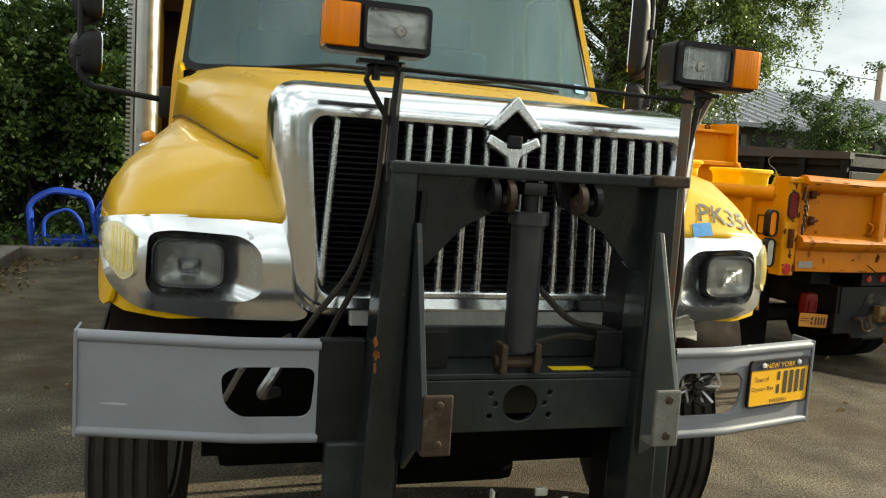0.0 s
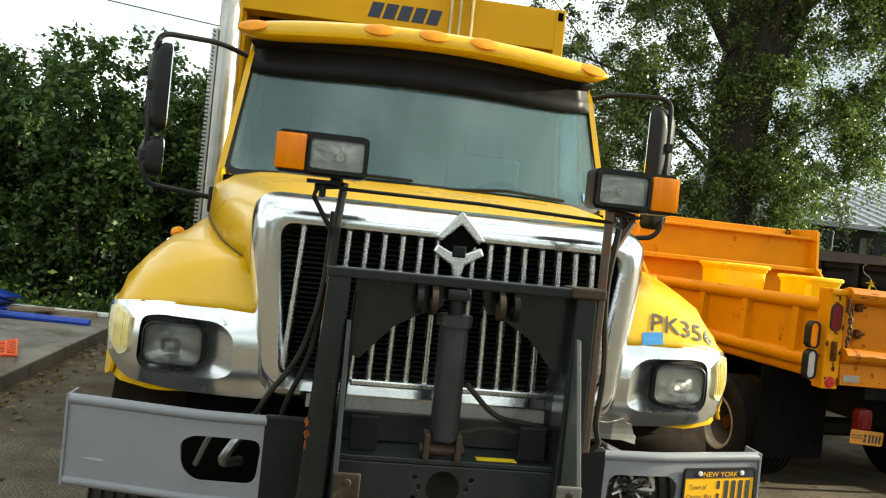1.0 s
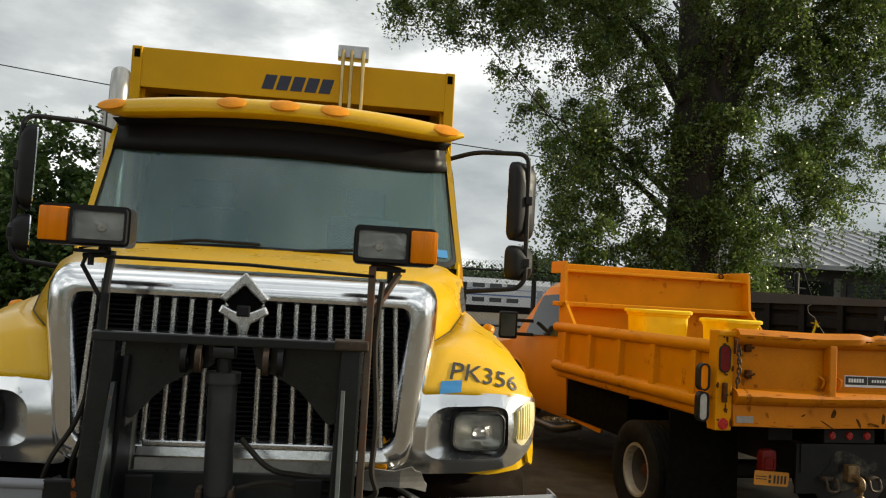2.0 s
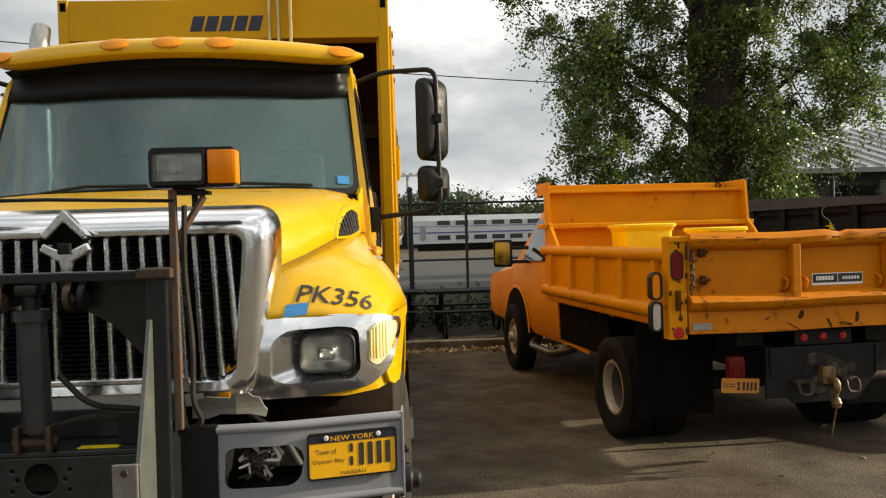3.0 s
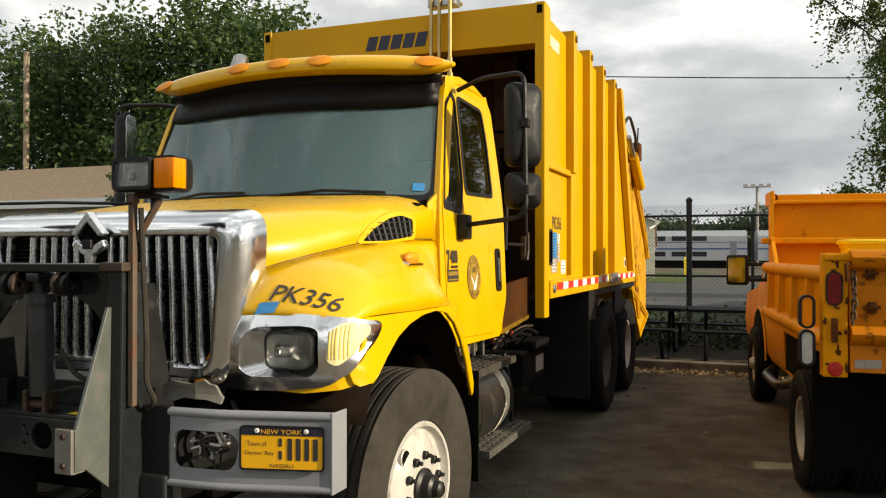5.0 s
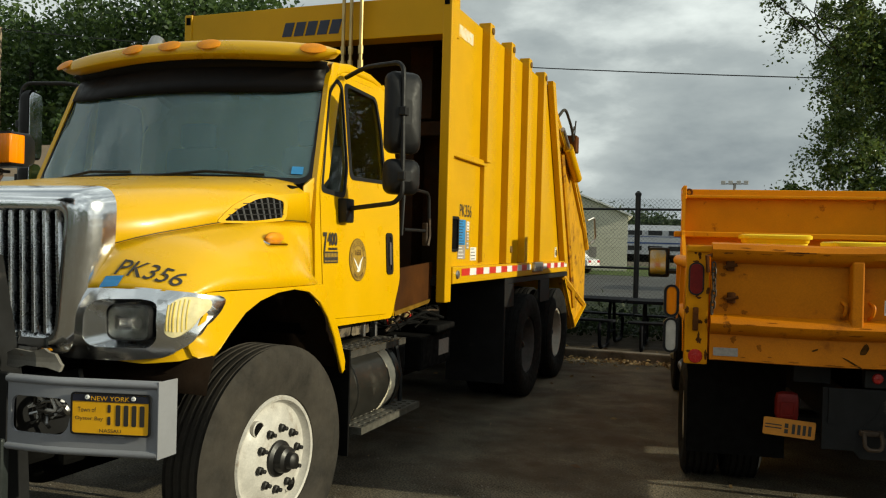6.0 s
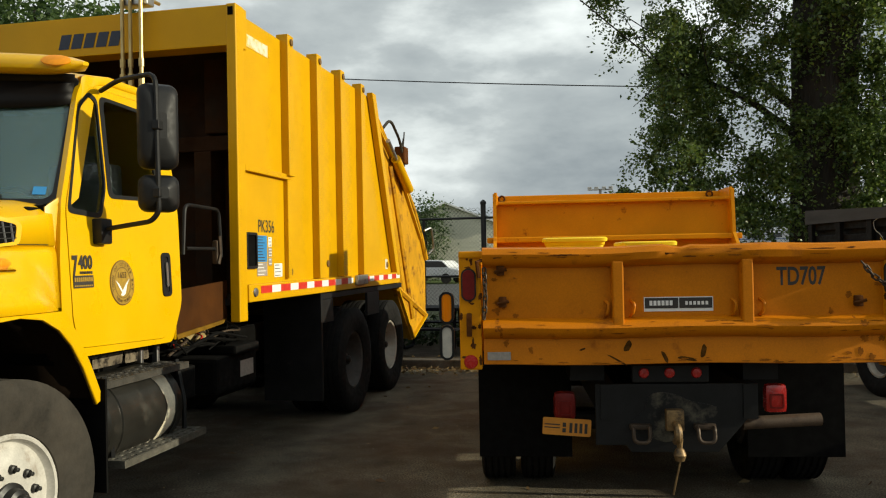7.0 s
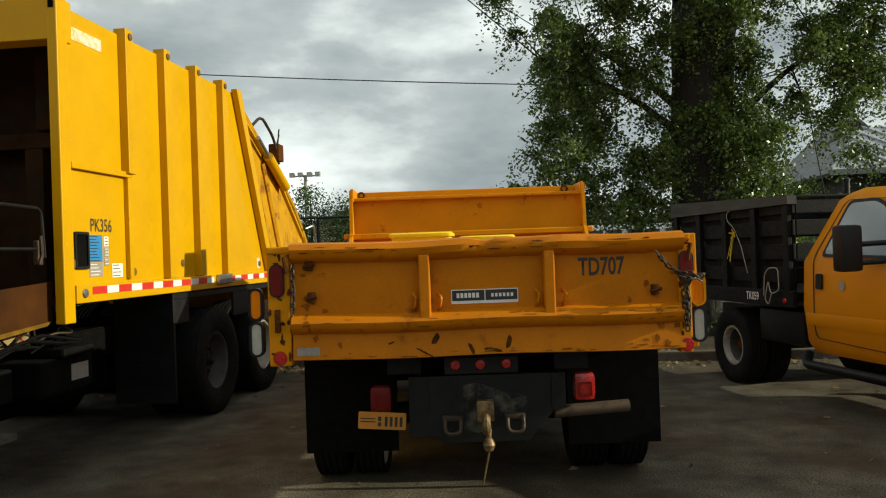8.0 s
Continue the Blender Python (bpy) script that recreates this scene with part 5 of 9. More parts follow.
part("apron_edge", bm, material("dirty_yellow_paint", (0.16, 0.085, 0.008), 0.7, vary=0.3, scale=12.0, spec=0.1), apron)
bm = bmesh.new()
tube(bm, bend([(1.0, 2.84, 1.62), (1.0, 2.87, 1.95), (1.0, 3.34, 1.94), (1.0, 3.37, 1.60)], 0.06), 0.013, 8)
tube(bm, [(1.0, 2.88, 1.66), (1.0, 3.33, 1.66)], 0.012, 8)
part("grab_rail", bm, BLACK, truck, smooth=True)
bm = bmesh.new()
box(bm, 0.98, 1.02, 3.27, 3.33, 1.55, 1.72, 0.01)
tube(bm, [(1.03, 3.29, 1.75), (1.03, 3.30, 1.62), (1.03, 3.27, 1.55)], 0.012, 6)
part("valve_lever", bm, OLDIRON, truck)
# hydraulic lines standing above the cab
bm = bmesh.new()
for x in (0.27, 0.335, 0.42):
    tube(bm, bend([(x, Y0 - 0.10, 2.5), (x, Y0 - 0.10, 3.52), (x, Y0 + 0.15, 3.53)], 0.05), 0.014, 8)
    tube(bm, [(x, Y0 - 0.10, 2.83), (x, Y0 - 0.10, 2.95)], 0.022, 8)
    tube(bm, [(x, Y0 - 0.10, 3.0), (x, Y0 - 0.10, 3.06)], 0.02, 8)
part("hydraulic_line", bm, material("zinc_plated_steel", (0.42, 0.31, 0.13), 0.38, 0.8, vary=0.15), truck, smooth=True)
bm = bmesh.new()
box(bm, 0.23, 0.46, Y0 - 0.08, Y0 + 0.02, 3.46, 3.56, 0.01)
part("line_clamp", bm, STEEL, truck)
# flap guards and wheel boards
bm = bmesh.new()
box(bm, 0.55, 1.12, 5.06, 5.10, 0.27, 1.26)
box(bm, 1.09, 1.118, 5.102, 5.40, 0.98, 1.198)
box(bm, 0.60, 1.11, 5.102, 8.0, 1.20, 1.255)
box(bm, 1.09, 1.118, 6.5, 6.95, 0.95, 1.198)
part("wheel_guard", bm, BLACK, truck, bevel=0.004)
bm = bmesh.new()
box(bm, -1.12, -0.55, 5.06, 5.10, 0.40, 1.26)
part("wheel_guard", bm, BLACK, truck)
# rear hopper
HOPPER = material("scuffed_yellow_paint", (0.50, 0.25, 0.004), 0.6, spec=0.2, vary=0.2, scale=4.0, grain=0.1, second=(0.16, 0.06, 0.015), second_at=(0.54, 0.68), second_scale=6.0, second_rough=0.8)
for s, xo in ((1, XR), (-1, XL)):
    bm = bmesh.new()
    outline = [(6.95, 3.30), (7.10, 3.24), (8.3, 2.62), (8.9, 2.25), (9.35, 1.85), (9.62, 1.55), (9.62, 0.72), (9.30, 0.60), (8.75, 0.45), (8.15, 1.0), (7.85, 1.30), (7.80, 1.36)]
    plate(bm, outline, (), lambda u, v, w: (xo - s * (0.09 + w), u, v), 0.05)
    hop = part("hopper_side", bm, HOPPER, truck, "scuffed yellow hopper side with rust")
    bm = bmesh.new()
    for a, b in zip(outline[1:5], outline[2:6]):
        tube(bm, [(xo - s * 0.08, a[0], a[1]), (xo - s * 0.08, b[0], b[1])], 0.045, 8)
    for y0, z0, y1, z1 in ((7.15, 3.05, 8.2, 1.15), (7.75, 2.72, 8.75, 0.75), (7.95, 1.2, 9.5, 0.75)):
        tube(bm, [(xo - s * 0.08, y0, z0), (xo - s * 0.08, y1, z1)], 0.04, 6)
    part("hopper_rib", bm, HOPPER, hop, smooth=True)
    bm = bmesh.new()
    tube(bm, [(xo + s * 0.0, 7.75, 2.80), (xo + s * 0.0, 8.40, 2.47)], 0.062, 14)
    ram = part("hopper_ram", bm, YELLOW_BODY, truck, smooth=True)
    bm = bmesh.new()
    tube(bm, [(xo + s * 0.0, 7.40, 2.98), (xo + s * 0.0, 7.8, 2.775)], 0.03, 10)
    part("ram_rod", bm, STEEL, ram, smooth=True)
bm = bmesh.new()
loft(bm, [[(XL + 0.05, 6.95, 3.28), (XR - 0.05, 6.95, 3.28)], [(XL + 0.05, 8.3, 2.60), (XR - 0.05, 8.3, 2.60)], [(XL + 0.05, 9.3, 1.85), (XR - 0.05, 9.3, 1.85)]], closed=False)
loft(bm, [[(XL + 0.05, 7.85, 1.3), (XR - 0.05, 7.85, 1.3)], [(XL + 0.05, 8.75, 0.47), (XR - 0.05, 8.75, 0.47)], [(XL + 0.05, 9.6, 0.72), (XR - 0.05, 9.6, 0.72)]], closed=False)
part("hopper_shell", bm, YELLOW_BODY, truck, thick=0.03)
bm = bmesh.new()
tube(bm, bend([(XR - 0.05, 7.35, 3.12), (XR - 0.02, 7.6, 3.28), (XR, 8.0, 3.05), (XR, 8.15, 2.75)], 0.2), 0.018, 8)
tube(bm, [(XR, 8.10, 2.9), (XR, 8.2, 3.2)], 0.01, 6)
tube(bm, [(XR - 0.05, 8.15, 2.9), (XR - 0.05, 8.35, 3.15)], 0.01, 6)
part("hopper_hose", bm, RUBBER, truck, smooth=True)
bm = bmesh.new()
box(bm, XR - 0.10, XR + 0.04, 8.05, 8.25, 2.78, 3.0, 0.02)
part("work_lamp", bm, RUST, truck)
bm = bmesh.new()
tube(bm, bend([(XR + 0.01, 9.2, 1.95), (XR + 0.08, 9.35, 2.0), (XR + 0.08, 9.5, 1.7), (XR + 0.01, 9.45, 1.62)], 0.05), 0.014, 6)
part("rear_grab_rail", bm, STEEL, truck, smooth=True)

# fleet number, sticker, seal and print on the cab
from mathutils.bvhtree import BVHTree


def press(bm, target, away, lift=0.003):
    """Lays a flat outline onto the surface of target, looking along -away."""
    me = target.data
    tree = BVHTree.FromPolygons([v.co for v in me.vertices], [p.vertices[:] for p in me.polygons])
    for v in bm.verts:
        hit = tree.ray_cast(v.co + away * 0.5, -away)
        if hit[0] is not None:
            v.co = hit[0] + away * lift
    return bm


aim = V(0.33, -0.72, 0.60).normalized()
right = V(0.262, 0.050, -0.040).normalized()
upward = aim.cross(right).normalized()


def fender_place(bm, u, v, centre=(0.785, 0.366, 1.410)):
    for w in bm.verts:
        w.co = Vector(centre) + right * (w.co.x + u) + upward * (w.co.z + v)
    return bm


bm = letters("PK356", 0.080, 0.285, 0.004)
for w in bm.verts:
    w.co.x += 0.22 * w.co.z
bmesh.ops.subdivide_edges(bm, edges=[e for e in bm.edges if e.calc_length() > 0.02], cuts=2)
bmesh.ops.triangulate(bm, faces=bm.faces[:])
part("fleet_number", press(fender_place(bm, 0.0, 0.004), fenders[0], aim), INK, truck)
bm = bmesh.new()
plate(bm, [(-0.035, -0.058), (0.045, -0.046), (0.050, 0.006), (-0.030, -0.006)], (), lambda u, v, w: (u, 0, v), 0.0, cuts=4)
bmesh.ops.remove_doubles(bm, verts=bm.verts[:], dist=0.0001)
part("blue_sticker", press(fender_place(bm, 0, 0), fenders[0], aim, 0.002), BLUE, truck)


def on_door(u, v, w):
    return (cab_x(v) + 0.0065 - w, u, v)


def oval(rx, rz, n=40):
    return [(2.12 + rx * math.cos(a), 1.46 + rz * math.sin(a)) for a in (2 * math.pi * k / n for k in range(n))]


def door_words(name, words, height, wide, u, v, mat, parent, bold=0.0, tilt=0.0, lift=0.0012):
    """Flat words on the door, centred at u along it and v up it."""
    bm = letters(words, height, wide, bold)
    w = max(q.co.x for q in bm.verts)
    for q in bm.verts:   # round the middle of the word, tilted, then out onto the door
        x, z = q.co.x - w / 2, q.co.z - height / 2
        c, d = math.cos(tilt), math.sin(tilt)
        q.co = on_door(u + x * c - z * d, v + x * d + z * c, -lift)
    part(name, bm, mat, parent)


SEALINK = material("seal_ink", (0.055, 0.025, 0.008), 0.5, vary=0.1)
OLIVE = material("seal_olive", (0.33, 0.20, 0.022), 0.5, vary=0.2, scale=60.0)
bm = bmesh.new()
plate(bm, oval(0.115, 0.128), (), on_door, 0.002)
seal = part("door_seal", bm, GOLD, truck, "round brown town emblem on the door")
bm = bmesh.new()
plate(bm, oval(0.109, 0.122), [oval(0.078, 0.089)], lambda u, v, w: on_door(u, v, w - 0.0012), 0.001)
part("seal_band", bm, OLIVE, seal)
bm = bmesh.new()
plate(bm, oval(0.073, 0.084), (), lambda u, v, w: on_door(u, v, w - 0.0012), 0.001)
part("seal_centre", bm, OLIVE, seal)
bm = bmesh.new()
plate(bm, [(2.055, 1.475), (2.085, 1.455), (2.115, 1.415), (2.150, 1.455), (2.185, 1.480), (2.160, 1.445), (2.140, 1.395), (2.120, 1.385), (2.095, 1.390), (2.108, 1.405), (2.080, 1.440)], (), lambda u, v, w: on_door(u, v, w - 0.0024), 0.001)
part("seal_bird", bm, WHITE, seal)
door_words("seal_year", "1653", 0.034, 0.075, 2.12, 1.504, SEALINK, seal, 0.012, 0.0, 0.0026)
for words, start, stop, way in (("TOWN OF OYSTER BAY", 200, -20, 1), ("NEW YORK", 232, 308, -1)):
    for k, ch in enumerate(words):
        if ch != " ":
            a = radians(start + (stop - start) * k / (len(words) - 1))
            door_words("seal_letter", ch, 0.019, None, 2.12 + 0.0935 * math.cos(a), 1.46 + 0.1055 * math.sin(a), SEALINK, seal, 0.01, a - way * math.pi / 2, 0.0026)
door_words("model_number", "7", 0.112, 0.045, 1.715, 1.560, INK, truck, 0.03)
door_words("model_number", "400", 0.075, 0.115, 1.800, 1.580, INK, truck, 0.03)
bm = bmesh.new()
for k in range(6):
    plate(bm, [(1.752 + 0.018 * k, 1.518), (1.764 + 0.018 * k, 1.518), (1.764 + 0.018 * k, 1.532), (1.752 + 0.018 * k, 1.532)], (), lambda u, v, w: on_door(u, v, w - 0.001), 0.001)
part("model_mark", bm, INK, truck)
bm = bmesh.new()
plate(bm, rounded(1.695, 1.860, 1.445, 1.510, 0.004), (), lambda u, v, w: on_door(u, v, w - 0.001), 0.001)
badge3 = part("model_print", bm, INK, truck)
for z0, z1 in ((1.478, 1.500), (1.452, 1.460)):
    bm = bmesh.new()
    for k in range(9):
        plate(bm, [(1.702 + 0.017 * k, z0), (1.714 + 0.017 * k, z0), (1.714 + 0.017 * k, z1), (1.702 + 0.017 * k, z1)], (), lambda u, v, w: on_door(u, v, w - 0.0024), 0.001)
    part("print_bar", bm, OLIVE, badge3)
bm = bmesh.new()
plate(bm, [(0.885, 0.055), (0.945, 0.055), (0.945, 0.118), (0.885, 0.118)], (), lambda u, v, w: screen_at(u, v, w - 0.006), 0.001)
part("inspection_sticker", bm, BLUE, truck)


# ---------- bumper and plow frame ----------
def bumper_y(x):
    return float(np.interp(abs(x), [0.43, 0.75, 1.18], [0.075, 0.095, 0.205]))


for side in (1, -1):
    hole = soften([(0.57, 0.845), (0.575, 0.985), (0.80, 0.985), (0.835, 0.95), (0.82, 0.87), (0.79, 0.845)], 0.035) if side > 0 else soften([(0.57, 0.845), (0.56, 0.985), (0.77, 0.985), (0.81, 0.96), (0.80, 0.88), (0.76, 0.845)], 0.035)
    drop = 0.034 if side > 0 else 0.0   # this wing hangs a little lower
    reach = 1.163 if side > 0 else 1.175
    def on_bumper(u, v, w, s=side, drop=drop):
        return (s * u, bumper_y(u) + w, v - drop)
    bm = bmesh.new()
    plate(bm, [(0.55, 0.80), (reach, 0.80), (reach, 1.04), (0.55, 1.04)], [hole], on_bumper, 0.012, cuts=6)
    bumper = part("bumper_wing", bm, GREY, truck, "grey painted steel bumper wing", smooth=True)
    for z0, z1, bulge in ((1.030, 1.064, 0.014), (0.772, 0.804, 0.014)):
        bm = bmesh.new()
        rings = []
        for x in np.linspace(0.55, reach, 12):
            y = bumper_y(x)
            c, h = (z0 + z1) / 2 - drop, (z1 - z0) / 2
            rings.append([(side * x, y - bulge * 0.3 + 0.014 - 0.020 * math.cos(a), c + h * math.sin(a)) for a in (2 * math.pi * k / 12 for k in range(12))])
        loft(bm, rings, caps=True)
        part("bumper_lip", bm, GREY, bumper, smooth=True)
    bm = bmesh.new()
    box(bm, *sorted((side * (reach - 0.001), side * (reach + 0.008))), bumper_y(reach) - 0.008, bumper_y(reach) + 0.10, 0.773 - drop, 1.063 - drop, 0.003)
    part("bumper_end", bm, GREY, bumper)
    bm = bmesh.new()
    plate(bm, [(0.43, 0.772 - drop), (0.555, 0.772 - drop), (0.555, 1.066 - drop), (0.43, 1.066 - drop)], (), lambda u, v, w: (side * u, bumper_y(u) - 0.005 + w, v), 0.03)
    part("bumper_bracket", bm, BLACK, truck, bevel=0.005)
    bm = bmesh.new()   # tow hook and lines behind the opening
    tube(bm, bend([(side * 0.62, 0.32, 0.97), (side * 0.66, 0.22, 0.93), (side * 0.70, 0.24, 0.86), (side * 0.64, 0.32, 0.85)], 0.04), 0.016, 8)
    tube(bm, bend([(side * 0.60, 0.40, 1.0), (side * 0.74, 0.27, 0.95), (side * 0.79, 0.35, 0.82)], 0.05), 0.01, 6)
    part("tow_hook", bm, STEEL, truck, smooth=True)
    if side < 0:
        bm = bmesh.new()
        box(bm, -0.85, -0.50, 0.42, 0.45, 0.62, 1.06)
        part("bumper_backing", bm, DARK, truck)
for x, z, l in ((-1.08, 0.868, 0.075), (1.02, 0.82, 0.05)):
    bm = bmesh.new()
    plate(bm, [(x - l / 2, z), (x, z + 0.003), (x + l / 2, z + 0.001), (x + l / 3, z - 0.004), (x - l / 3, z - 0.003)], (), lambda u, v, w: (u, bumper_y(u) - 0.0012 + w, v), 0.001)
    part("bumper_scratch", bm, material("bare_scratch", (0.42, 0.42, 0.43), 0.5), truck)
tangle = random.Random(23)   # harness hanging in the opening
for k in range(20):
    pts_ = [(0.575 + 0.012 * k, 0.15, 0.985)]
    for j in range(4):
        pts_.append((0.585 + tangle.uniform(0, 0.19), tangle.uniform(0.11, 0.18), 0.955 - 0.034 * j + tangle.uniform(-0.03, 0.03)))
    bm = bmesh.new()
    tube(bm, bend(pts_, 0.03), tangle.uniform(0.003, 0.007), 6)
    part("harness_wire", bm, (RUBBER, STEEL, RUBBER, WHITELENS)[k % 4], truck, smooth=True)

# yellow number plate with its printed digits as bars
mount = Matrix.Translation((0.995, bumper_y(0.995) - 0.016, 0.903)) @ pose(0, 0, 0, 0, 0, 14.4)
bm = bmesh.new()
plate(bm, rounded(-0.152, 0.152, -0.076, 0.076, 0.012), (), lambda u, v, w: (u, w, v), 0.004)
tagplate = part("number_plate", bm, PLATE, truck, "yellow number plate in a dark frame", m=mount)
bm = bmesh.new()
plate(bm, rounded(-0.155, 0.155, -0.079, 0.079, 0.014), [rounded(-0.149, 0.149, -0.073, 0.073, 0.01)], lambda u, v, w: (u, w - 0.004, v), 0.01)
part("plate_frame", bm, PLASTIC, tagplate)
bm = bmesh.new()
box(bm, -0.148, 0.148, -0.0025, -0.0005, 0.046, 0.072)
part("plate_band", bm, PLATEBLUE, tagplate)
bm = letters("NEW YORK", 0.017, 0.15, 0.004)
part("plate_heading", bm, PLATE, tagplate, m=pose(-0.075, -0.003, 0.050))
bm = letters("NASSAU", 0.013, 0.085, 0.004)
part("plate_footing", bm, INK, tagplate, m=pose(-0.042, -0.0015, -0.068))
for words, z, wd in (("Town of", 0.012, 0.072), ("Oyster Bay", -0.022, 0.11)):
    bm = letters(words, 0.018, wd, 0.0)
    part("plate_words", bm, INK, tagplate, m=pose(-0.138 + (0.01 if z > 0 else 0), -0.0015, z - 0.006))
for u, w, z0, z1 in ((-0.014, 0.018, 0.006, 0.036), (-0.014, 0.018, -0.04, -0.008), (0.018, 0.024, -0.042, 0.036), (0.049, 0.024, -0.042, 0.036), (0.080, 0.024, -0.042, 0.036), (0.111, 0.024, -0.042, 0.036)):
    bm = bmesh.new()
    plate(bm, rounded(u + 0.003, u + w - 0.003, z0, z1, 0.005), (), lambda u, v, w: (u, w - 0.0015, v), 0.001)
    part("plate_bar", bm, INK, tagplate)
for x in (-0.09, 0.09):
    bm = bmesh.new()
    lathe(bm, [(0.002, -0.006), (0.008, -0.005), (0.009, 0.0)], 10, "y", (x, -0.002, 0.062))
    part("plate_bolt", bm, WHITE, tagplate)

frame_label = "black steel plow hitch frame, scratched and rusty at its joints"
# uprights, leaning a little outwards below
for s, xa, xb, xl in ((-1, -0.405, -0.335, -0.465), (1, 0.436, 0.368, 0.435)):
    bm = bmesh.new()
    loft(bm, [[(xa, -0.03, 1.55), (xb, -0.03, 1.55), (xb, 0.10, 1.55), (xa, 0.10, 1.55)], [(xl, -0.05, 0.25), (xl - s * 0.10, -0.05, 0.25), (xl - s * 0.10, 0.08, 0.25), (xl, 0.08, 0.25)]], caps=True)
    part("plow_upright", bm, PLOWBLACK, truck, frame_label, bevel=0.008)
for s in (-1, 1):
    bm = bmesh.new()
    x = 0.025 + s * 0.34
    plate(bm, [(-0.01, 0.25), (0.32, 0.25), (0.30, 0.9), (0.20, 1.48), (0.0, 1.48)], (), lambda u, v, w: (x + s * 0.05 * (1.5 - v) + w, u, v), 0.016)
    part("plow_side_plate", bm, BLACK, truck, bevel=0.003)
bm = bmesh.new()
box(bm, -0.410, 0.435, -0.035, 0.045, 1.525, 1.558)
part("plow_top_bar", bm, PLOWBLACK, truck, bevel=0.006)
bm = bmesh.new()
box(bm, 0.345, 0.455, -0.055, 0.06, 1.530, 1.562, 0.006)
part("rusty_clip", bm, OLDIRON, truck)
for s in (-1, 1):
    cx = 0.025
    bm = bmesh.new()   # corner plate and slanting brace below the top bar
    plate(bm, soften([(cx + s * 0.345, 1.53), (cx + s * 0.345, 1.29), (cx + s * 0.315, 1.275), (cx + s * 0.215, 1.385), (cx + s * 0.125, 1.435), (cx + s * 0.07, 1.455), (cx + s * 0.05, 1.53)], 0.012), (), lambda u, v, w: (u, 0.03 + w, v), 0.018)
    part("plow_gusset", bm, PLOWBLACK, truck, bevel=0.003)
    for dx in (0.105, 0.150):
        bm = bmesh.new()   # lugs with pin holes
        x = cx + s * dx
        lathe(bm, [(0.018, x - 0.009), (0.043, x - 0.009), (0.043, x + 0.009), (0.018, x + 0.009), (0.018, x - 0.009)], 24, "x", (0, -0.02, 1.478))
        box(bm, x - 0.009, x + 0.009, -0.03, 0.03, 1.485, 1.525)
        part("pin_lug", bm, OLDIRON if dx < 0.12 else BLACK, truck, smooth=True)
bm = bmesh.new()
tube(bm, [(0.0, 0.02, 1.05), (-0.005, 0.01, 1.42)], 0.046, 22)
tube(bm, [(-0.005, 0.01, 1.405), (-0.005, 0.01, 1.44)], 0.056, 22)
cyl = part("lift_cylinder", bm, CYLGREY, truck, "black hydraulic lift cylinder", smooth=True)
bm = bmesh.new()
tube(bm, [(-0.005, 0.01, 1.43), (-0.005, 0.01, 1.50)], 0.025, 14)
box(bm, -0.04, 0.03, -0.03, 0.05, 1.485, 1.522, 0.01)
part("cylinder_rod", bm, GREASE, cyl, smooth=True)
bm = bmesh.new()
for x in (-0.055, 0.045):
    box(bm, x - 0.010, x + 0.010, -0.02, 0.05, 0.985, 1.07, 0.008)
tube(bm, [(-0.075, 0.015, 1.015), (0.065, 0.015, 1.015)], 0.018, 10)
part("cylinder_clevis", bm, OLDIRON, cyl, "rusty clevis and pin")
bm = bmesh.new()   # main cross beam: top plate and front plate with a round hole
ring = [(0.01 + 0.052 * math.cos(a), 0.895 + 0.052 * math.sin(a)) for a in (2 * math.pi * k / 24 for k in range(24))]
bolts = [[(0.01 + c[0] + 0.008 * math.cos(a), 0.895 + c[1] + 0.008 * math.sin(a)) for a in (2 * math.pi * k / 8 for k in range(8))] for c in ((-0.09, 0.03), (-0.075, 0.0), (-0.09, -0.035), (0.09, 0.03), (0.075, 0.0), (0.09, -0.035))]
plate(bm, [(-0.33, 0.815), (0.36, 0.815), (0.36, 0.965), (-0.33, 0.965)], [ring] + bolts, lambda u, v, w: (u, 0.005 + w, v), 0.016)
beam = part("plow_beam", bm, PLOW, truck, "dark grey steel cross beam with a round hole", bevel=0.003)
for a in ((-0.33, 0.36, 0.005, 0.24, 0.967, 0.983), (-0.33, 0.36, 0.20, 0.215, 0.80, 0.965), (-0.33, 0.36, 0.18, 0.20, 0.985, 1.08)):
    bm = bmesh.new()
    box(bm, *a)
    part("beam_flange", bm, PLOW, beam, bevel=0.003)
bm = bmesh.new()
box(bm, 0.115, 0.245, 0.03, 0.07, 0.9835, 0.9845)
part("warning_sticker", bm, BRIGHT, truck)
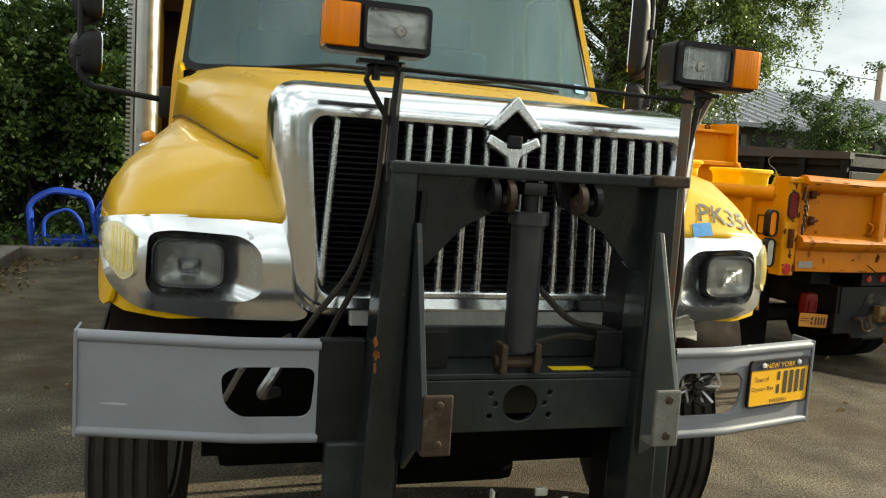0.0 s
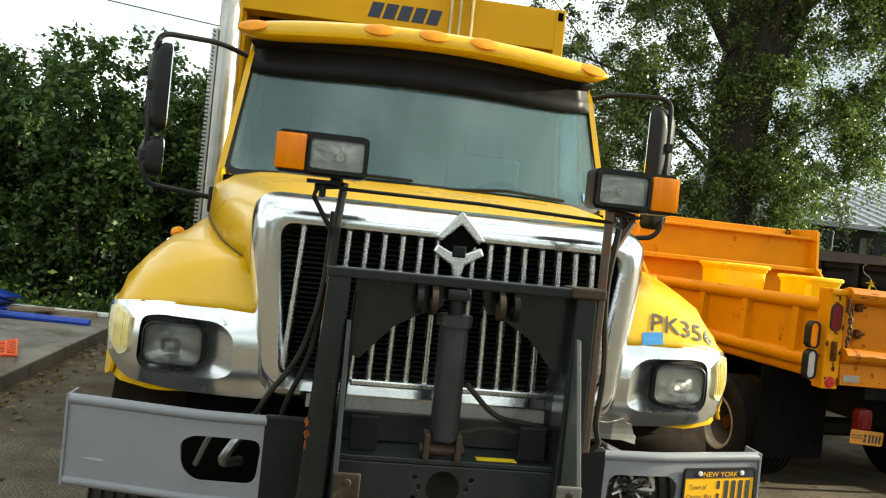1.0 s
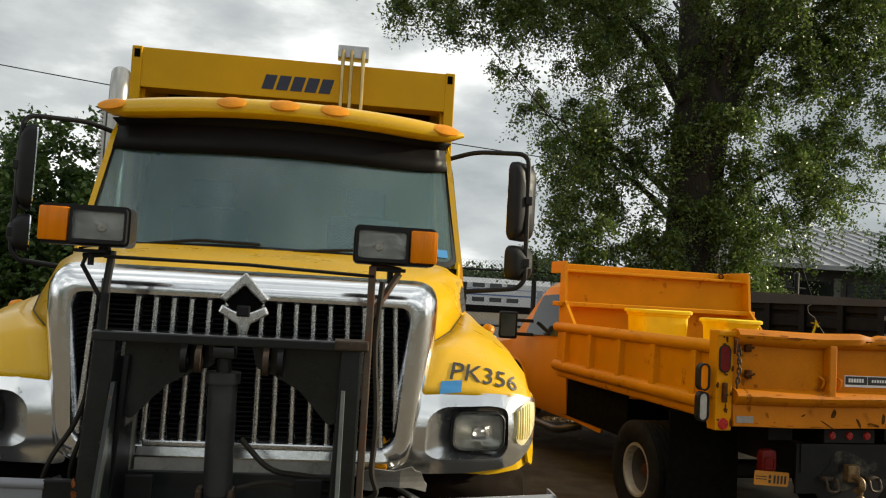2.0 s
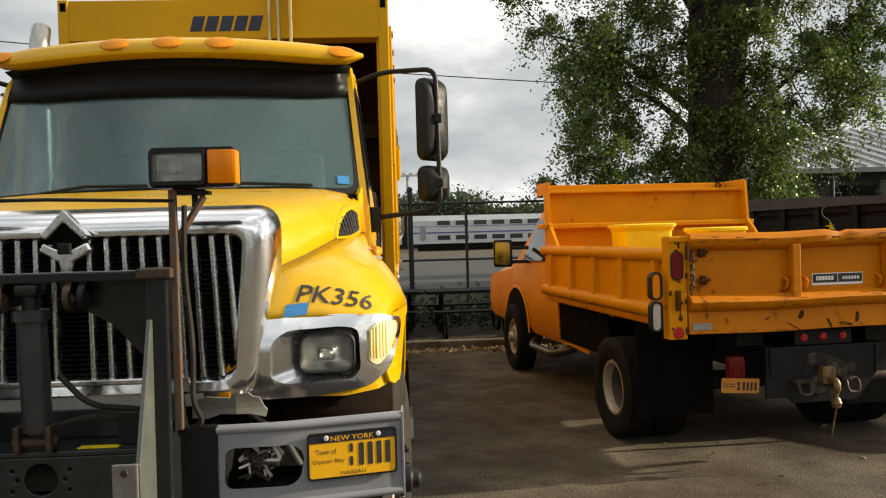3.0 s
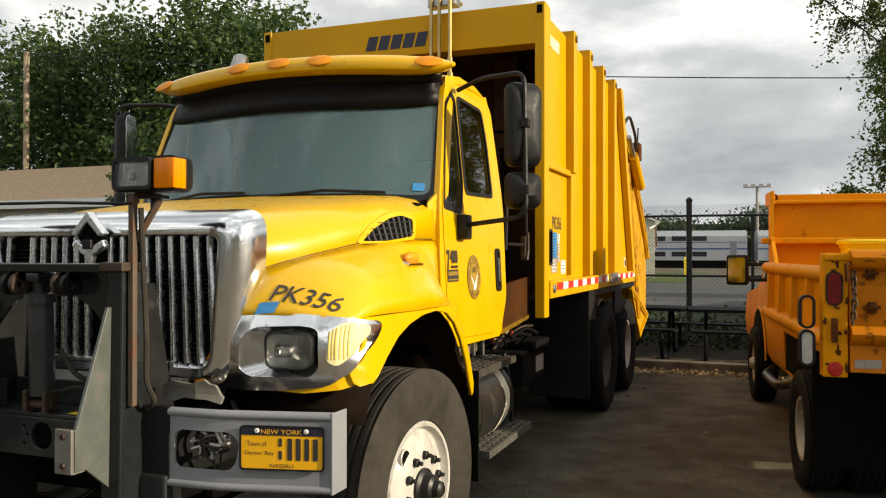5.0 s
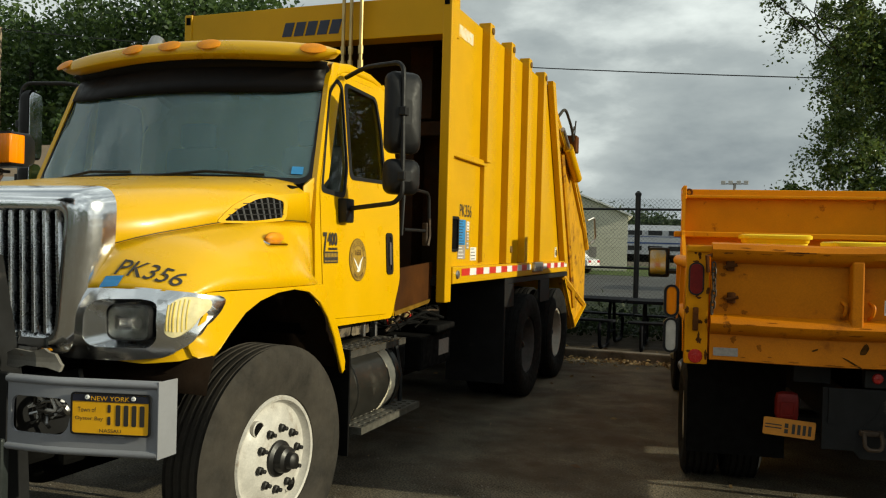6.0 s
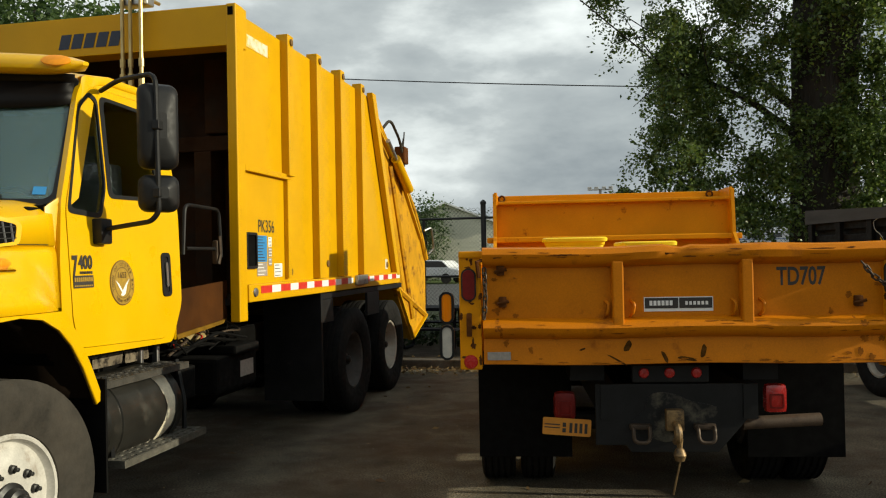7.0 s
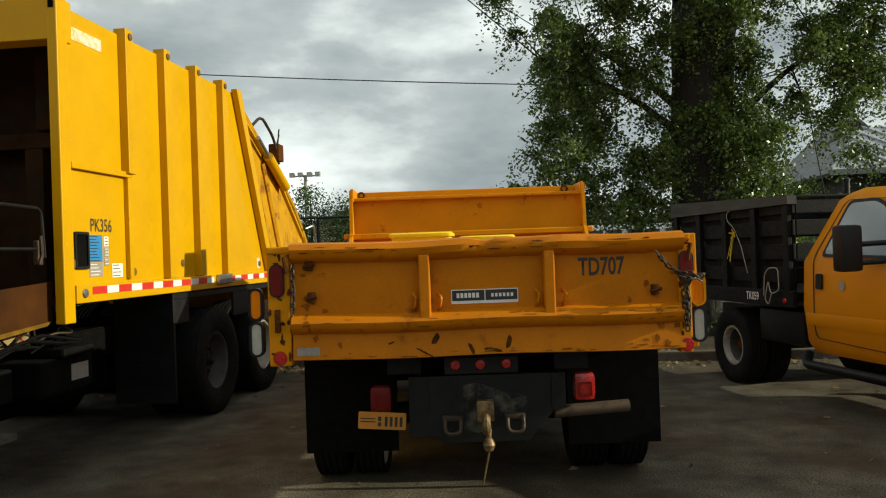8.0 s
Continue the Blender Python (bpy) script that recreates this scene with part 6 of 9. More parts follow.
for s in (-1, 1):
    # folded ears in front of the beam, on cheek plates that slope back to the uprights
    x0, x1 = sorted((0.025 + s * 0.285, 0.025 + s * 0.36))
    bm = bmesh.new()
    box(bm, x0, x1, -0.215, -0.200, 0.835, 0.99, 0.005)
    box(bm, x0, x1, -0.205, -0.155, 0.835, 0.848)
    ear = part("beam_ear", bm, EARSTEEL if s > 0 else OLDIRON, truck, "rusty folded steel ear")
    for dx, z in ((0.0, 0.965), (0.0, 0.865)):
        bm = bmesh.new()
        lathe(bm, [(0.002, -0.006), (0.010, -0.005), (0.012, 0.0)], 10, "y", ((x0 + x1) / 2 + dx, -0.216, z))
        part("ear_bolt", bm, OLDIRON, ear)
    bm = bmesh.new()
    plate(bm, [(-0.02, 0.73), (-0.02, 1.40), (-0.05, 1.40), (-0.195, 0.985), (-0.20, 0.985), (-0.20, 0.84), (-0.15, 0.84)], (), lambda u, v, w: (0.025 + s * (0.363 - w), u, v), 0.014)
    part("plow_cheek", bm, CHEEK if s > 0 else PLOW, truck, "worn pale grey cheek plate" if s > 0 else "", bevel=0.002)
    bm = bmesh.new()
    box(bm, s * 0.27 + 0.02 - 0.045, s * 0.27 + 0.02 + 0.045, 0.03, 0.045, 0.99, 1.10, 0.006)
    part("upper_ear", bm, BLACK, truck)
for a in ((0.43, 0.55, 0.06, 0.10, 0.30, 0.78), (-0.53, -0.41, 0.06, 0.10, 0.30, 0.78), (-0.40, 0.42, -0.04, 0.03, 0.43, 0.505)):
    bm = bmesh.new()
    box(bm, *a, 0.01)
    part("plow_foot", bm, PLOW, truck)
for x0, x1, y0, y1, z0, z1 in ((-0.192, -0.168, 0.0, 0.010, 0.505, 0.560), (-0.056, -0.046, 0.0, 0.025, 0.505, 0.640), (-0.140, -0.062, 0.03, 0.05, 0.585, 0.600), (0.105, 0.145, 0.06, 0.07, 0.590, 0.615), (0.165, 0.185, 0.0, 0.010, 0.43, 0.610)):
    bm = bmesh.new()
    box(bm, x0, x1, y0, y1, z0, z1, 0.004)
    part("plow_lug", bm, LUGSTEEL, truck)
bm = bmesh.new()   # dark blocks added behind the plow frame to make the shade there
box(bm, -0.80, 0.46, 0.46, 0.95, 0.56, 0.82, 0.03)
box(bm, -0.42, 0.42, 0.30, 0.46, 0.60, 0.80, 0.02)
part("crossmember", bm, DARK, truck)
for s in (-1, 1):
    # lamp stalk, brace, plow lamp with amber signal
    x = -0.43 if s < 0 else 0.52
    lx = -0.475 if s < 0 else 0.515
    bm = bmesh.new()
    if s < 0:
        tube(bm, [(-0.40, 0.02, 1.50), (-0.395, 0.03, 1.70), (-0.385, 0.035, 1.81)], 0.013, 8)
        tube(bm, [(-0.40, 0.03, 1.64), (-0.475, 0.035, 1.76), (-0.465, 0.035, 1.79)], 0.008, 6)
        tube(bm, [(-0.475, 0.035, 1.79), (-0.375, 0.035, 1.80)], 0.009, 6)
    else:
        box(bm, 0.442, 0.466, -0.012, 0.012, 1.04, 1.81, 0.004)
        tube(bm, [(0.456, 0.015, 1.64), (0.545, 0.035, 1.79)], 0.013, 6)
        tube(bm, [(0.55, 0.037, 1.80), (0.45, 0.020, 1.812)], 0.012, 6)
    stalk = part("lamp_stalk", bm, BLACK if s < 0 else STALK, truck, "" if s < 0 else "rusty tan lamp stalk")
    c = (-0.450, 0.035, 1.885) if s < 0 else (0.515, 0.037, 1.880)
    bm = bmesh.new()
    o = rounded(-0.145, 0.128, -0.064, 0.064, 0.018, 3) if s < 0 else rounded(-0.128, 0.145, -0.064, 0.064, 0.018, 3)
    loft(bm, [[(u, -0.055, v) for u, v in o], [(u, 0.03, v) for u, v in o], [(u * 0.8, 0.075, v * 0.75) for u, v in o]], caps=True)
    lamp = part("plow_lamp", bm, PLASTIC, truck, "black plow lamp with an amber signal", smooth=True, m=pose(*c))
    beam = rounded(-0.05, 0.119, -0.054, 0.054, 0.012, 3) if s < 0 else rounded(-0.119, 0.05, -0.054, 0.054, 0.012, 3)
    bm = bmesh.new()
    plate(bm, beam, (), lambda u, v, w: (u, -0.0565 - w, v), 0.002)
    part("lamp_reflector", bm, LAMPBACK, lamp)
    bm = bmesh.new()
    lathe(bm, [(0.002, -0.070), (0.012, -0.068), (0.016, -0.06)], 12, "y", (0.045 if s < 0 else -0.045, 0, -0.005))
    part("lamp_bulb", bm, WHITELENS, lamp, smooth=True)
    bm = bmesh.new()
    plate(bm, beam, (), lambda u, v, w: (u, -0.074 - w + 0.0016 * math.sin(u * 330), v), 0.003, cuts=26)
    glass = part("lamp_lens", bm, LENS, lamp)
    glass.visible_shadow = False
    bm = bmesh.new()
    plate(bm, [(u * 1.02, v * 1.05) for u, v in beam], [[(u * 1.0 , v * 0.93) for u, v in rounded(min(p[0] for p in beam) + 0.006, max(p[0] for p in beam) - 0.006, -0.048, 0.048, 0.01, 3)]], lambda u, v, w: (u, -0.079 + w, v), 0.024)
    part("lens_frame", bm, PLASTIC, lamp)
    a0, a1 = (-0.1485, -0.058) if s < 0 else (0.058, 0.1485)
    bm = bmesh.new()
    box(bm, a0, a1, -0.070, 0.0, -0.054, 0.054, 0.008)
    part("amber_signal", bm, AMBER, lamp, "ribbed amber signal lens", smooth=True)
    bm = bmesh.new()
    tube(bm, [(0.04 * -s, 0.0, -0.062), (0.04 * -s, 0.0, -0.085)], 0.020, 8)
    box(bm, -0.05, 0.05, -0.025, 0.025, -0.085, -0.074)
    tube(bm, [(0, 0, -0.08), (0, 0, -0.125)], 0.011, 6)
    part("lamp_bolt", bm, BLACK, lamp)
# wiring along the frame and the thin rod between the lamps
bm = bmesh.new()
tube(bm, [(-0.40, 0.0, 1.79), (0.05, 0.02, 1.79), (0.46, -0.01, 1.775)], 0.006, 6)
part("lamp_rod", bm, BLACK, truck)
bm = bmesh.new()
tube(bm, bend([(-0.41, 0.06, 1.72), (-0.42, 0.08, 1.45), (-0.47, 0.10, 1.25), (-0.56, 0.14, 1.12), (-0.60, 0.2, 1.03)], 0.15), 0.009, 6)
part("lamp_wire", bm, RUBBER, truck, smooth=True)
bm = bmesh.new()
tube(bm, bend([(-0.40, 0.07, 1.72), (-0.405, 0.09, 1.5), (-0.44, 0.11, 1.25), (-0.50, 0.16, 1.10), (-0.52, 0.25, 1.0)], 0.15), 0.009, 6)
part("lamp_wire", bm, RUBBER, truck, smooth=True)
bm = bmesh.new()
tube(bm, bend([(0.49, 0.0, 1.76), (0.475, 0.03, 1.55), (0.50, 0.02, 1.30), (0.49, 0.03, 1.12), (0.52, 0.05, 1.05), (0.46, 0.07, 1.02)], 0.1), 0.010, 6)
part("lamp_wire", bm, RUBBER, truck, smooth=True)
bm = bmesh.new()
tube(bm, bend([(0.06, 0.05, 1.22), (0.16, 0.03, 1.12), (0.28, 0.08, 1.10), (0.40, 0.15, 1.06)], 0.1), 0.010, 6)
part("lamp_wire", bm, RUBBER, truck, smooth=True)
bm = bmesh.new()
tube(bm, bend([(0.06, 0.05, 1.06), (0.16, 0.03, 1.09), (0.28, 0.08, 1.06), (0.40, 0.15, 1.02)], 0.1), 0.010, 6)
part("lamp_wire", bm, RUBBER, truck, smooth=True)
bm = bmesh.new()   # bent strip where the chrome is broken
plate(bm, [(0.45, 1.095), (0.50, 1.112), (0.58, 1.105), (0.64, 1.122), (0.655, 1.105), (0.675, 1.10), (0.69, 1.065), (0.70, 1.055), (0.695, 1.03), (0.64, 1.045), (0.55, 1.05), (0.50, 1.035), (0.45, 1.04)], (),
      lambda u, v, w: (u, 0.15 + 0.3 * max(0, u - 0.6) + 0.02 * math.sin(25 * v) + w, v), 0.014, cuts=4)
part("bent_bracket", bm, EARSTEEL, truck, "torn and bent bare steel strip", bevel=0.003)
bm = bmesh.new()
plate(bm, [(0.50, 1.10), (0.565, 1.09), (0.57, 1.15), (0.545, 1.20), (0.53, 1.16), (0.505, 1.17)], (), lambda u, v, w: (u, 0.30 + 0.2 * (v - 1.1) + w, v), 0.012)
plate(bm, [(0.515, 1.10), (0.56, 1.10), (0.55, 1.06), (0.52, 1.05)], (), lambda u, v, w: (u, 0.27 + w, v), 0.012)
part("torn_bracket", bm, ORANGE, truck, "torn orange bracket behind the chrome", bevel=0.003)


# ---------- small dump truck ----------
dump = thing("dump_truck", "orange dump truck with a dented rusty tailgate and black undercarriage", "truck", pose(4.12, 2.66, 0, 0, 0, 7))


def slab(name, mat, parent, a, bevel=0.006, label=""):
    bm = bmesh.new()
    box(bm, *a)
    return part(name, bm, mat, parent, label, bevel=bevel)


# tailgate: skin, rolled top, mid rail, sloped lower lip, two uprights
gate_bm = bmesh.new()
rings = []
for u in np.linspace(-1.10, 1.10, 45):
    dent = 0.022 * math.exp(-((u + 0.02) / 0.035) ** 2) + 0.006 * math.sin(u * 9) * math.exp(-((u - 0.2) / 0.5) ** 2)
    sag = 0.004 * math.sin(u * 5 + 1)
    rings.append([(u, y, z + sag) for y, z in ((0.0, 0.955), (-0.012, 0.96), (0.01, 1.10), (-0.025, 1.115), (-0.05, 1.14), (-0.055, 1.165), (-0.035, 1.195), (0.02, 1.215), (0.022, 1.50),
                                               (-0.02, 1.515), (-0.045 + dent, 1.54), (-0.05 + dent, 1.575 - dent), (-0.03, 1.605 - dent), (0.01, 1.615 - dent), (0.05, 1.60 - dent), (0.055, 0.955))])
loft(gate_bm, rings, caps=True)
gate = part("tailgate", gate_bm, GATEORANGE, dump, "dented rust-marked orange tailgate", smooth=True)
for u in (-0.352, 0.345):
    bm = bmesh.new()
    loft(bm, [[(u - 0.035, 0.02, z), (u - 0.03, -0.045, z), (u + 0.03, -0.045, z), (u + 0.035, 0.02, z)] for z in (1.17, 1.53)], caps=True)
    part("gate_upright", bm, GATEORANGE, gate, bevel=0.008)
for u in (-0.42, -0.28, 0.27, 0.42):
    bm = bmesh.new()
    tube(bm, bend([(u, 0.02, 1.31), (u + 0.02, -0.015, 1.29), (u + 0.012, -0.01, 1.24), (u, 0.02, 1.22)], 0.02), 0.009, 6)
    part("gate_hook", bm, GATEORANGE, gate, smooth=True)
for u, z in ((-0.99, 1.31), (0.94, 1.29), (-1.0, 1.49)):
    bm = bmesh.new()
    box(bm, u - 0.022, u + 0.022, -0.012, 0.022, z - 0.03, z + 0.03, 0.008)
    tube(bm, [(u - 0.03, -0.012, z - 0.01), (u + 0.035, -0.016, z + 0.005)], 0.010, 6)
    part("gate_catch", bm, RUST, gate, smooth=True)
def blotch(name, u0, z0, w, h, at, mat, parent, seed):
    """An irregular flat mark."""
    r = random.Random(seed)
    ring = []
    for k in range(18):
        a = 2 * math.pi * k / 18
        g = r.uniform(0.55, 1.15)
        ring.append((u0 + w * g * math.cos(a), z0 + h * g * math.sin(a)))
    bm = bmesh.new()
    plate(bm, ring, (), at, 0.0012)
    part(name, bm, mat, parent)


def gate_face(u, v, w):
    y = float(np.interp(v, [0.96, 1.10, 1.115, 1.14, 1.165, 1.195, 1.215, 1.50, 1.515, 1.54, 1.575, 1.605], [-0.012, 0.01, -0.025, -0.05, -0.055, -0.035, 0.02, 0.022, -0.02, -0.045, -0.05, -0.03]))
    return (u, y - 0.0022 + w, v + 0.004 * math.sin(u * 5 + 1))


for k, (x, z, w, h) in enumerate(((-0.428, 1.085, 0.008, 0.016), (-0.424, 1.05, 0.010, 0.014), (-0.426, 1.015, 0.004, 0.022))):
    blotch("rust_spot", x, z, w, h, lambda u, v, w: (u, -0.0400 - 0.0003 * (1.05 - v) / 0.02 + w, v), BRIGHTRUST, truck, 300 + k)
marks = random.Random(11)
for k in range(110):
    u = marks.uniform(-1.07, 1.07)
    w, h = marks.uniform(0.008, 0.05) * (1.8 if k % 8 == 0 else 1), marks.uniform(0.0020, 0.005)
    if k % 4 == 0:      # knocks along the rolled top edge
        blotch("scrape", u, marks.uniform(1.545, 1.59), w, h, gate_face, SOFTRUST if k % 12 else RUST, gate, k)
    elif k % 4 == 1:    # rust on the mid rail
        blotch("rust_spot", u, marks.uniform(1.125, 1.195), w, h, gate_face, SOFTRUST, gate, k)
    elif k % 4 == 2:    # rust towards the hinged ends
        blotch("rust_spot", math.copysign(1.06 - abs(marks.gauss(0, 0.10)), u), marks.uniform(0.98, 1.48), marks.uniform(0.006, 0.024), marks.uniform(0.006, 0.026), gate_face, SOFTRUST, gate, k)
    else:               # lower edge
        blotch("rust_spot", u, 0.966 + abs(marks.gauss(0, 0.012)), w * 0.8, h, gate_face, SOFTRUST, gate, k)
scorch = material("scorched_paint", (0.075, 0.032, 0.006), 0.85, vary=0.5, scale=40.0, spec=0.05)
for u, z, ln, wd, turn in ((-0.30, 1.055, 0.032, 0.020, 60), (-0.10, 0.995, 0.034, 0.013, 115), (0.11, 1.025, 0.036, 0.017, 75), (-0.36, 0.98, 0.060, 0.006, 150), (-0.55, 1.04, 0.018, 0.006, 20), (0.02, 0.985, 0.05, 0.012, 170)):
    c, sn = math.cos(radians(turn)), math.sin(radians(turn))
    ring = [(ln * math.cos(a) * (1 + 0.15 * math.sin(3 * a)), wd * math.sin(a) * (1 + 0.2 * math.cos(2 * a))) for a in (2 * math.pi * k / 16 for k in range(16))]
    bm = bmesh.new()
    plate(bm, [(u + p * c - q * sn, z + p * sn + q * c) for p, q in ring], (), lambda u, v, w: (u, float(np.interp(v, [0.96, 1.10], [-0.0135, 0.0085])) + w, v), 0.002)
    part("scorch_mark", bm, scorch, gate)
bm = bmesh.new()
box(bm, -1.08, -0.95, -0.012, -0.006, 0.985, 1.03)
part("faded_label", bm, GREYINK, gate)
bm = bmesh.new()
box(bm, -0.205, 0.172, 0.0175, 0.021, 1.245, 1.325)
badge2 = part("maker_plate", bm, WHITE, gate, "black maker plate with white edge")
bm = bmesh.new()
box(bm, -0.200, -0.018, 0.0155, 0.018, 1.262, 1.320)
box(bm, -0.012, 0.167, 0.0155, 0.018, 1.262, 1.320)
part("plate_panel", bm, INK, badge2)
for k in range(6):
    for a, b, c, d in ((-0.175 + k * 0.022, -0.159 + k * 0.022, 1.278, 1.305), (0.02 + k * 0.022, 0.034 + k * 0.022, 1.280, 1.300)):
        bm = bmesh.new()
        box(bm, a, b, 0.0140, 0.0154, c, d)
        part("plate_stroke", bm, WHITE, badge2)
bm = letters("TD707", 0.105, 0.262, 0.022)
part("lettering", bm, INK, gate, m=pose(0.515, 0.019, 1.378))
# corner posts with lamps
for s in (-1, 1):
    bm = bmesh.new()
    inner, outer, tail_x, side_x = (1.11, 1.235, 1.180, 1.310) if s < 0 else (1.075, 1.145, 1.115, 1.190)
    box(bm, *sorted((s * inner, s * outer)), 0.0, 0.10, 0.93, 1.60, 0.01)
    box(bm, *sorted((s * 1.06, s * outer)), -0.01, 0.03, 1.56, 1.60, 0.01)
    post = part("corner_post", bm, ORANGE, dump, "rusty orange corner post")
    for k in range(16):
        blotch("rust_spot", s * (inner + marks.uniform(0.0, outer - inner)), marks.choice((1.30, 1.13, 1.18, 1.54, 1.02)) + marks.gauss(0, 0.03), marks.uniform(0.005, 0.02), marks.uniform(0.006, 0.03), lambda u, v, w: (u, -0.0018 + w, v), RUST, post, 200 + k)
    bm = bmesh.new()
    plate(bm, rounded(s * tail_x - 0.034, s * tail_x + 0.034, 1.325, 1.495, 0.033), (), lambda u, v, w: (u, -0.014 + w, v), 0.014)
    part("tail_lamp", bm, DULLRED, post, "dark red oval tail lamp", bevel=0.004)
    bm = bmesh.new()
    plate(bm, rounded(s * tail_x - 0.042, s * tail_x + 0.042, 1.317, 1.503, 0.04), [rounded(s * tail_x - 0.033, s * tail_x + 0.033, 1.326, 1.494, 0.032)], lambda u, v, w: (u, -0.012 + w, v), 0.012)
    part("lamp_gasket", bm, RUBBER, post)
    for z0, z1, mat_ in ((1.20, 1.36, AMBER), (0.995, 1.17, WHITELENS)):
        bm = bmesh.new()
        plate(bm, rounded(s * side_x - 0.042, s * side_x + 0.042, z0 - 0.012, z1 + 0.012, 0.04), [rounded(s * side_x - 0.028, s * side_x + 0.028, z0, z1, 0.027)], lambda u, v, w: (u, 0.02 + w, v), 0.05)
        bracket = part("lamp_bracket", bm, ORANGE if mat_ == AMBER and s > 0 else PLASTIC, post)
        bm = bmesh.new()
        plate(bm, rounded(s * side_x - 0.028, s * side_x + 0.028, z0, z1, 0.027), (), lambda u, v, w: (u, 0.026 + w, v), 0.02)
        part("side_lamp", bm, mat_, bracket, bevel=0.003)
    bm = bmesh.new()
    lathe(bm, [(0.002, -0.008), (0.036, -0.006), (0.04, 0.0)], 20, "y", (s * (tail_x - 0.005), -0.001, 0.975))
    part("red_reflector", bm, REDLENS, post, smooth=True)
    bm = bmesh.new()
    box(bm, *sorted((s * (tail_x - 0.015), s * (tail_x + 0.015))), -0.03, 0.0, 1.12, 1.25, 0.006)
    part("latch", bm, RUST, post)
    bm = bmesh.new()
    tube(bm, [(s * 1.09, -0.02, 1.55), (s * 1.13, -0.05, 1.54), (s * 1.12, -0.03, 1.45)], 0.012, 6)
    part("latch", bm, RUST, post)
    # chain: oval links strung along a hanging line
    link = bmesh.new()
    tube(link, [(0, 0.011 * math.cos(a), 0.011 * math.sin(a) + math.copysign(0.011, math.sin(a))) for a in (2 * math.pi * (k + 0.5) / 12 for k in range(13))], 0.0052, 6, cap=False)
    runs = [[(0.94, -0.055, 1.50), (0.99, -0.06, 1.43), (1.05, -0.06, 1.385), (1.10, -0.065, 1.36), (1.19, -0.06, 1.36)], [(1.06, -0.07, 1.385), (1.13, -0.075, 1.375), (1.19, -0.05, 1.335)], [(1.20, -0.045, 1.37), (1.11, -0.085, 1.345), (1.06, -0.07, 1.36)],
            [(1.12, -0.07, 1.35), (1.085, -0.045, 1.28), (1.09, -0.045, 1.18), (1.105, -0.04, 1.06)], [(1.09, -0.055, 1.34), (1.11, -0.05, 1.24), (1.10, -0.05, 1.12)]] if s > 0 else [[(-1.09, -0.025, 1.50), (-1.085, -0.03, 1.35), (-1.095, -0.025, 1.22)]]
    one, turn = None, 0
    for run in runs:
        for a, b in zip(run, run[1:]):
            a, b = Vector(a), Vector(b)
            n = max(1, round((b - a).length / 0.033))
            q = (b - a).to_track_quat("Z", "Y").to_matrix().to_4x4()
            for k in range(n):
                turn += 1
                m = Matrix.Translation(a.lerp(b, (k + 0.5) / n)) @ q @ pose(0, 0, 0, 0, 0, 90 * (turn % 2) + 15 * math.sin(turn * 2.1))
                if one is None:
                    one = part("chain_link", link, OLDIRON, post, m=m, smooth=True)
                else:
                    shared("chain_link", one.data, post, m)
# bed: floor, sides with rails and braces, bulkhead and cab shield
slab("bed_floor", ORANGE, dump, (-1.08, 1.08, 0.06, 3.15, 0.96, 1.02))
for s in (-1, 1):
    bm = bmesh.new()
    box(bm, *sorted((s * 1.06, s * 1.10)), 0.10, 3.12, 0.98, 1.50)
    wall = part("bed_side", bm, ORANGE, dump)
    bm = bmesh.new()
    tube(bm, [(s * 1.11, 0.10, 1.475), (s * 1.11, 3.12, 1.475)], 0.05, 12)
    tube(bm, [(s * 1.11, 0.10, 1.08), (s * 1.11, 3.12, 1.08)], 0.055, 12)
    part("side_rail", bm, ORANGE, wall, smooth=True)
    bm = bmesh.new()
    plate(bm, rounded(0.20, 0.38, 1.18, 1.32, 0.01), [rounded(0.21, 0.37, 1.19, 1.31, 0.008)], lambda u, v, w: (s * (1.104 - w), u, v), 0.004)
    part("label_frame", bm, RUST, wall)
    for y in (0.45, 1.05, 1.65, 2.25, 2.85):
        bm = bmesh.new()
        loft(bm, [[(s * 1.09, y - 0.05, z), (s * (1.15 if z < 1.3 else 1.14), y - 0.035, z), (s * (1.15 if z < 1.3 else 1.14), y + 0.035, z), (s * 1.09, y + 0.05, z)] for z in (1.08, 1.46)], caps=True)
        part("side_brace", bm, ORANGE, wall)
    bm = bmesh.new()
    box(bm, *sorted((s * 1.11, s * 1.20)), 0.07, 0.16, 0.95, 1.60, 0.008)
    part("side_stop", bm, ORANGE, wall)
    # low canvas-like board at the front that rises to the shield
    bm = bmesh.new()
    plate(bm, [(2.70, 1.50), (3.12, 1.50), (3.12, 2.15), (3.02, 2.15), (2.98, 1.75)], (), lambda u, v, w: (s * (1.10 - w), u, v), 0.03)
    part("shield_cheek", bm, ORANGE, wall)
bm = bmesh.new()
box(bm, -1.08, 1.08, 3.12, 3.17, 1.0, 2.08)
box(bm, -1.16, 1.16, 2.99, 3.17, 1.69, 1.742, 0.01)
bulk = part("bulkhead", bm, ORANGE, dump, bevel=0.005)
bm = bmesh.new()
box(bm, -1.08, 1.08, 3.05, 3.42, 2.05, 2.08, 0.008)
box(bm, -1.09, 1.09, 3.38, 3.42, 2.08, 2.155, 0.008)
box(bm, -1.09, -1.06, 3.03, 3.42, 2.04, 2.165, 0.008)
box(bm, 1.06, 1.09, 3.03, 3.42, 2.04, 2.165, 0.008)
part("cab_shield", bm, ORANGE, bulk)
bm = bmesh.new()
box(bm, -0.025, 0.025, 3.10, 3.118, 2.02, 2.08, 0.006)
part("shield_seam", bm, ORANGE, bulk)
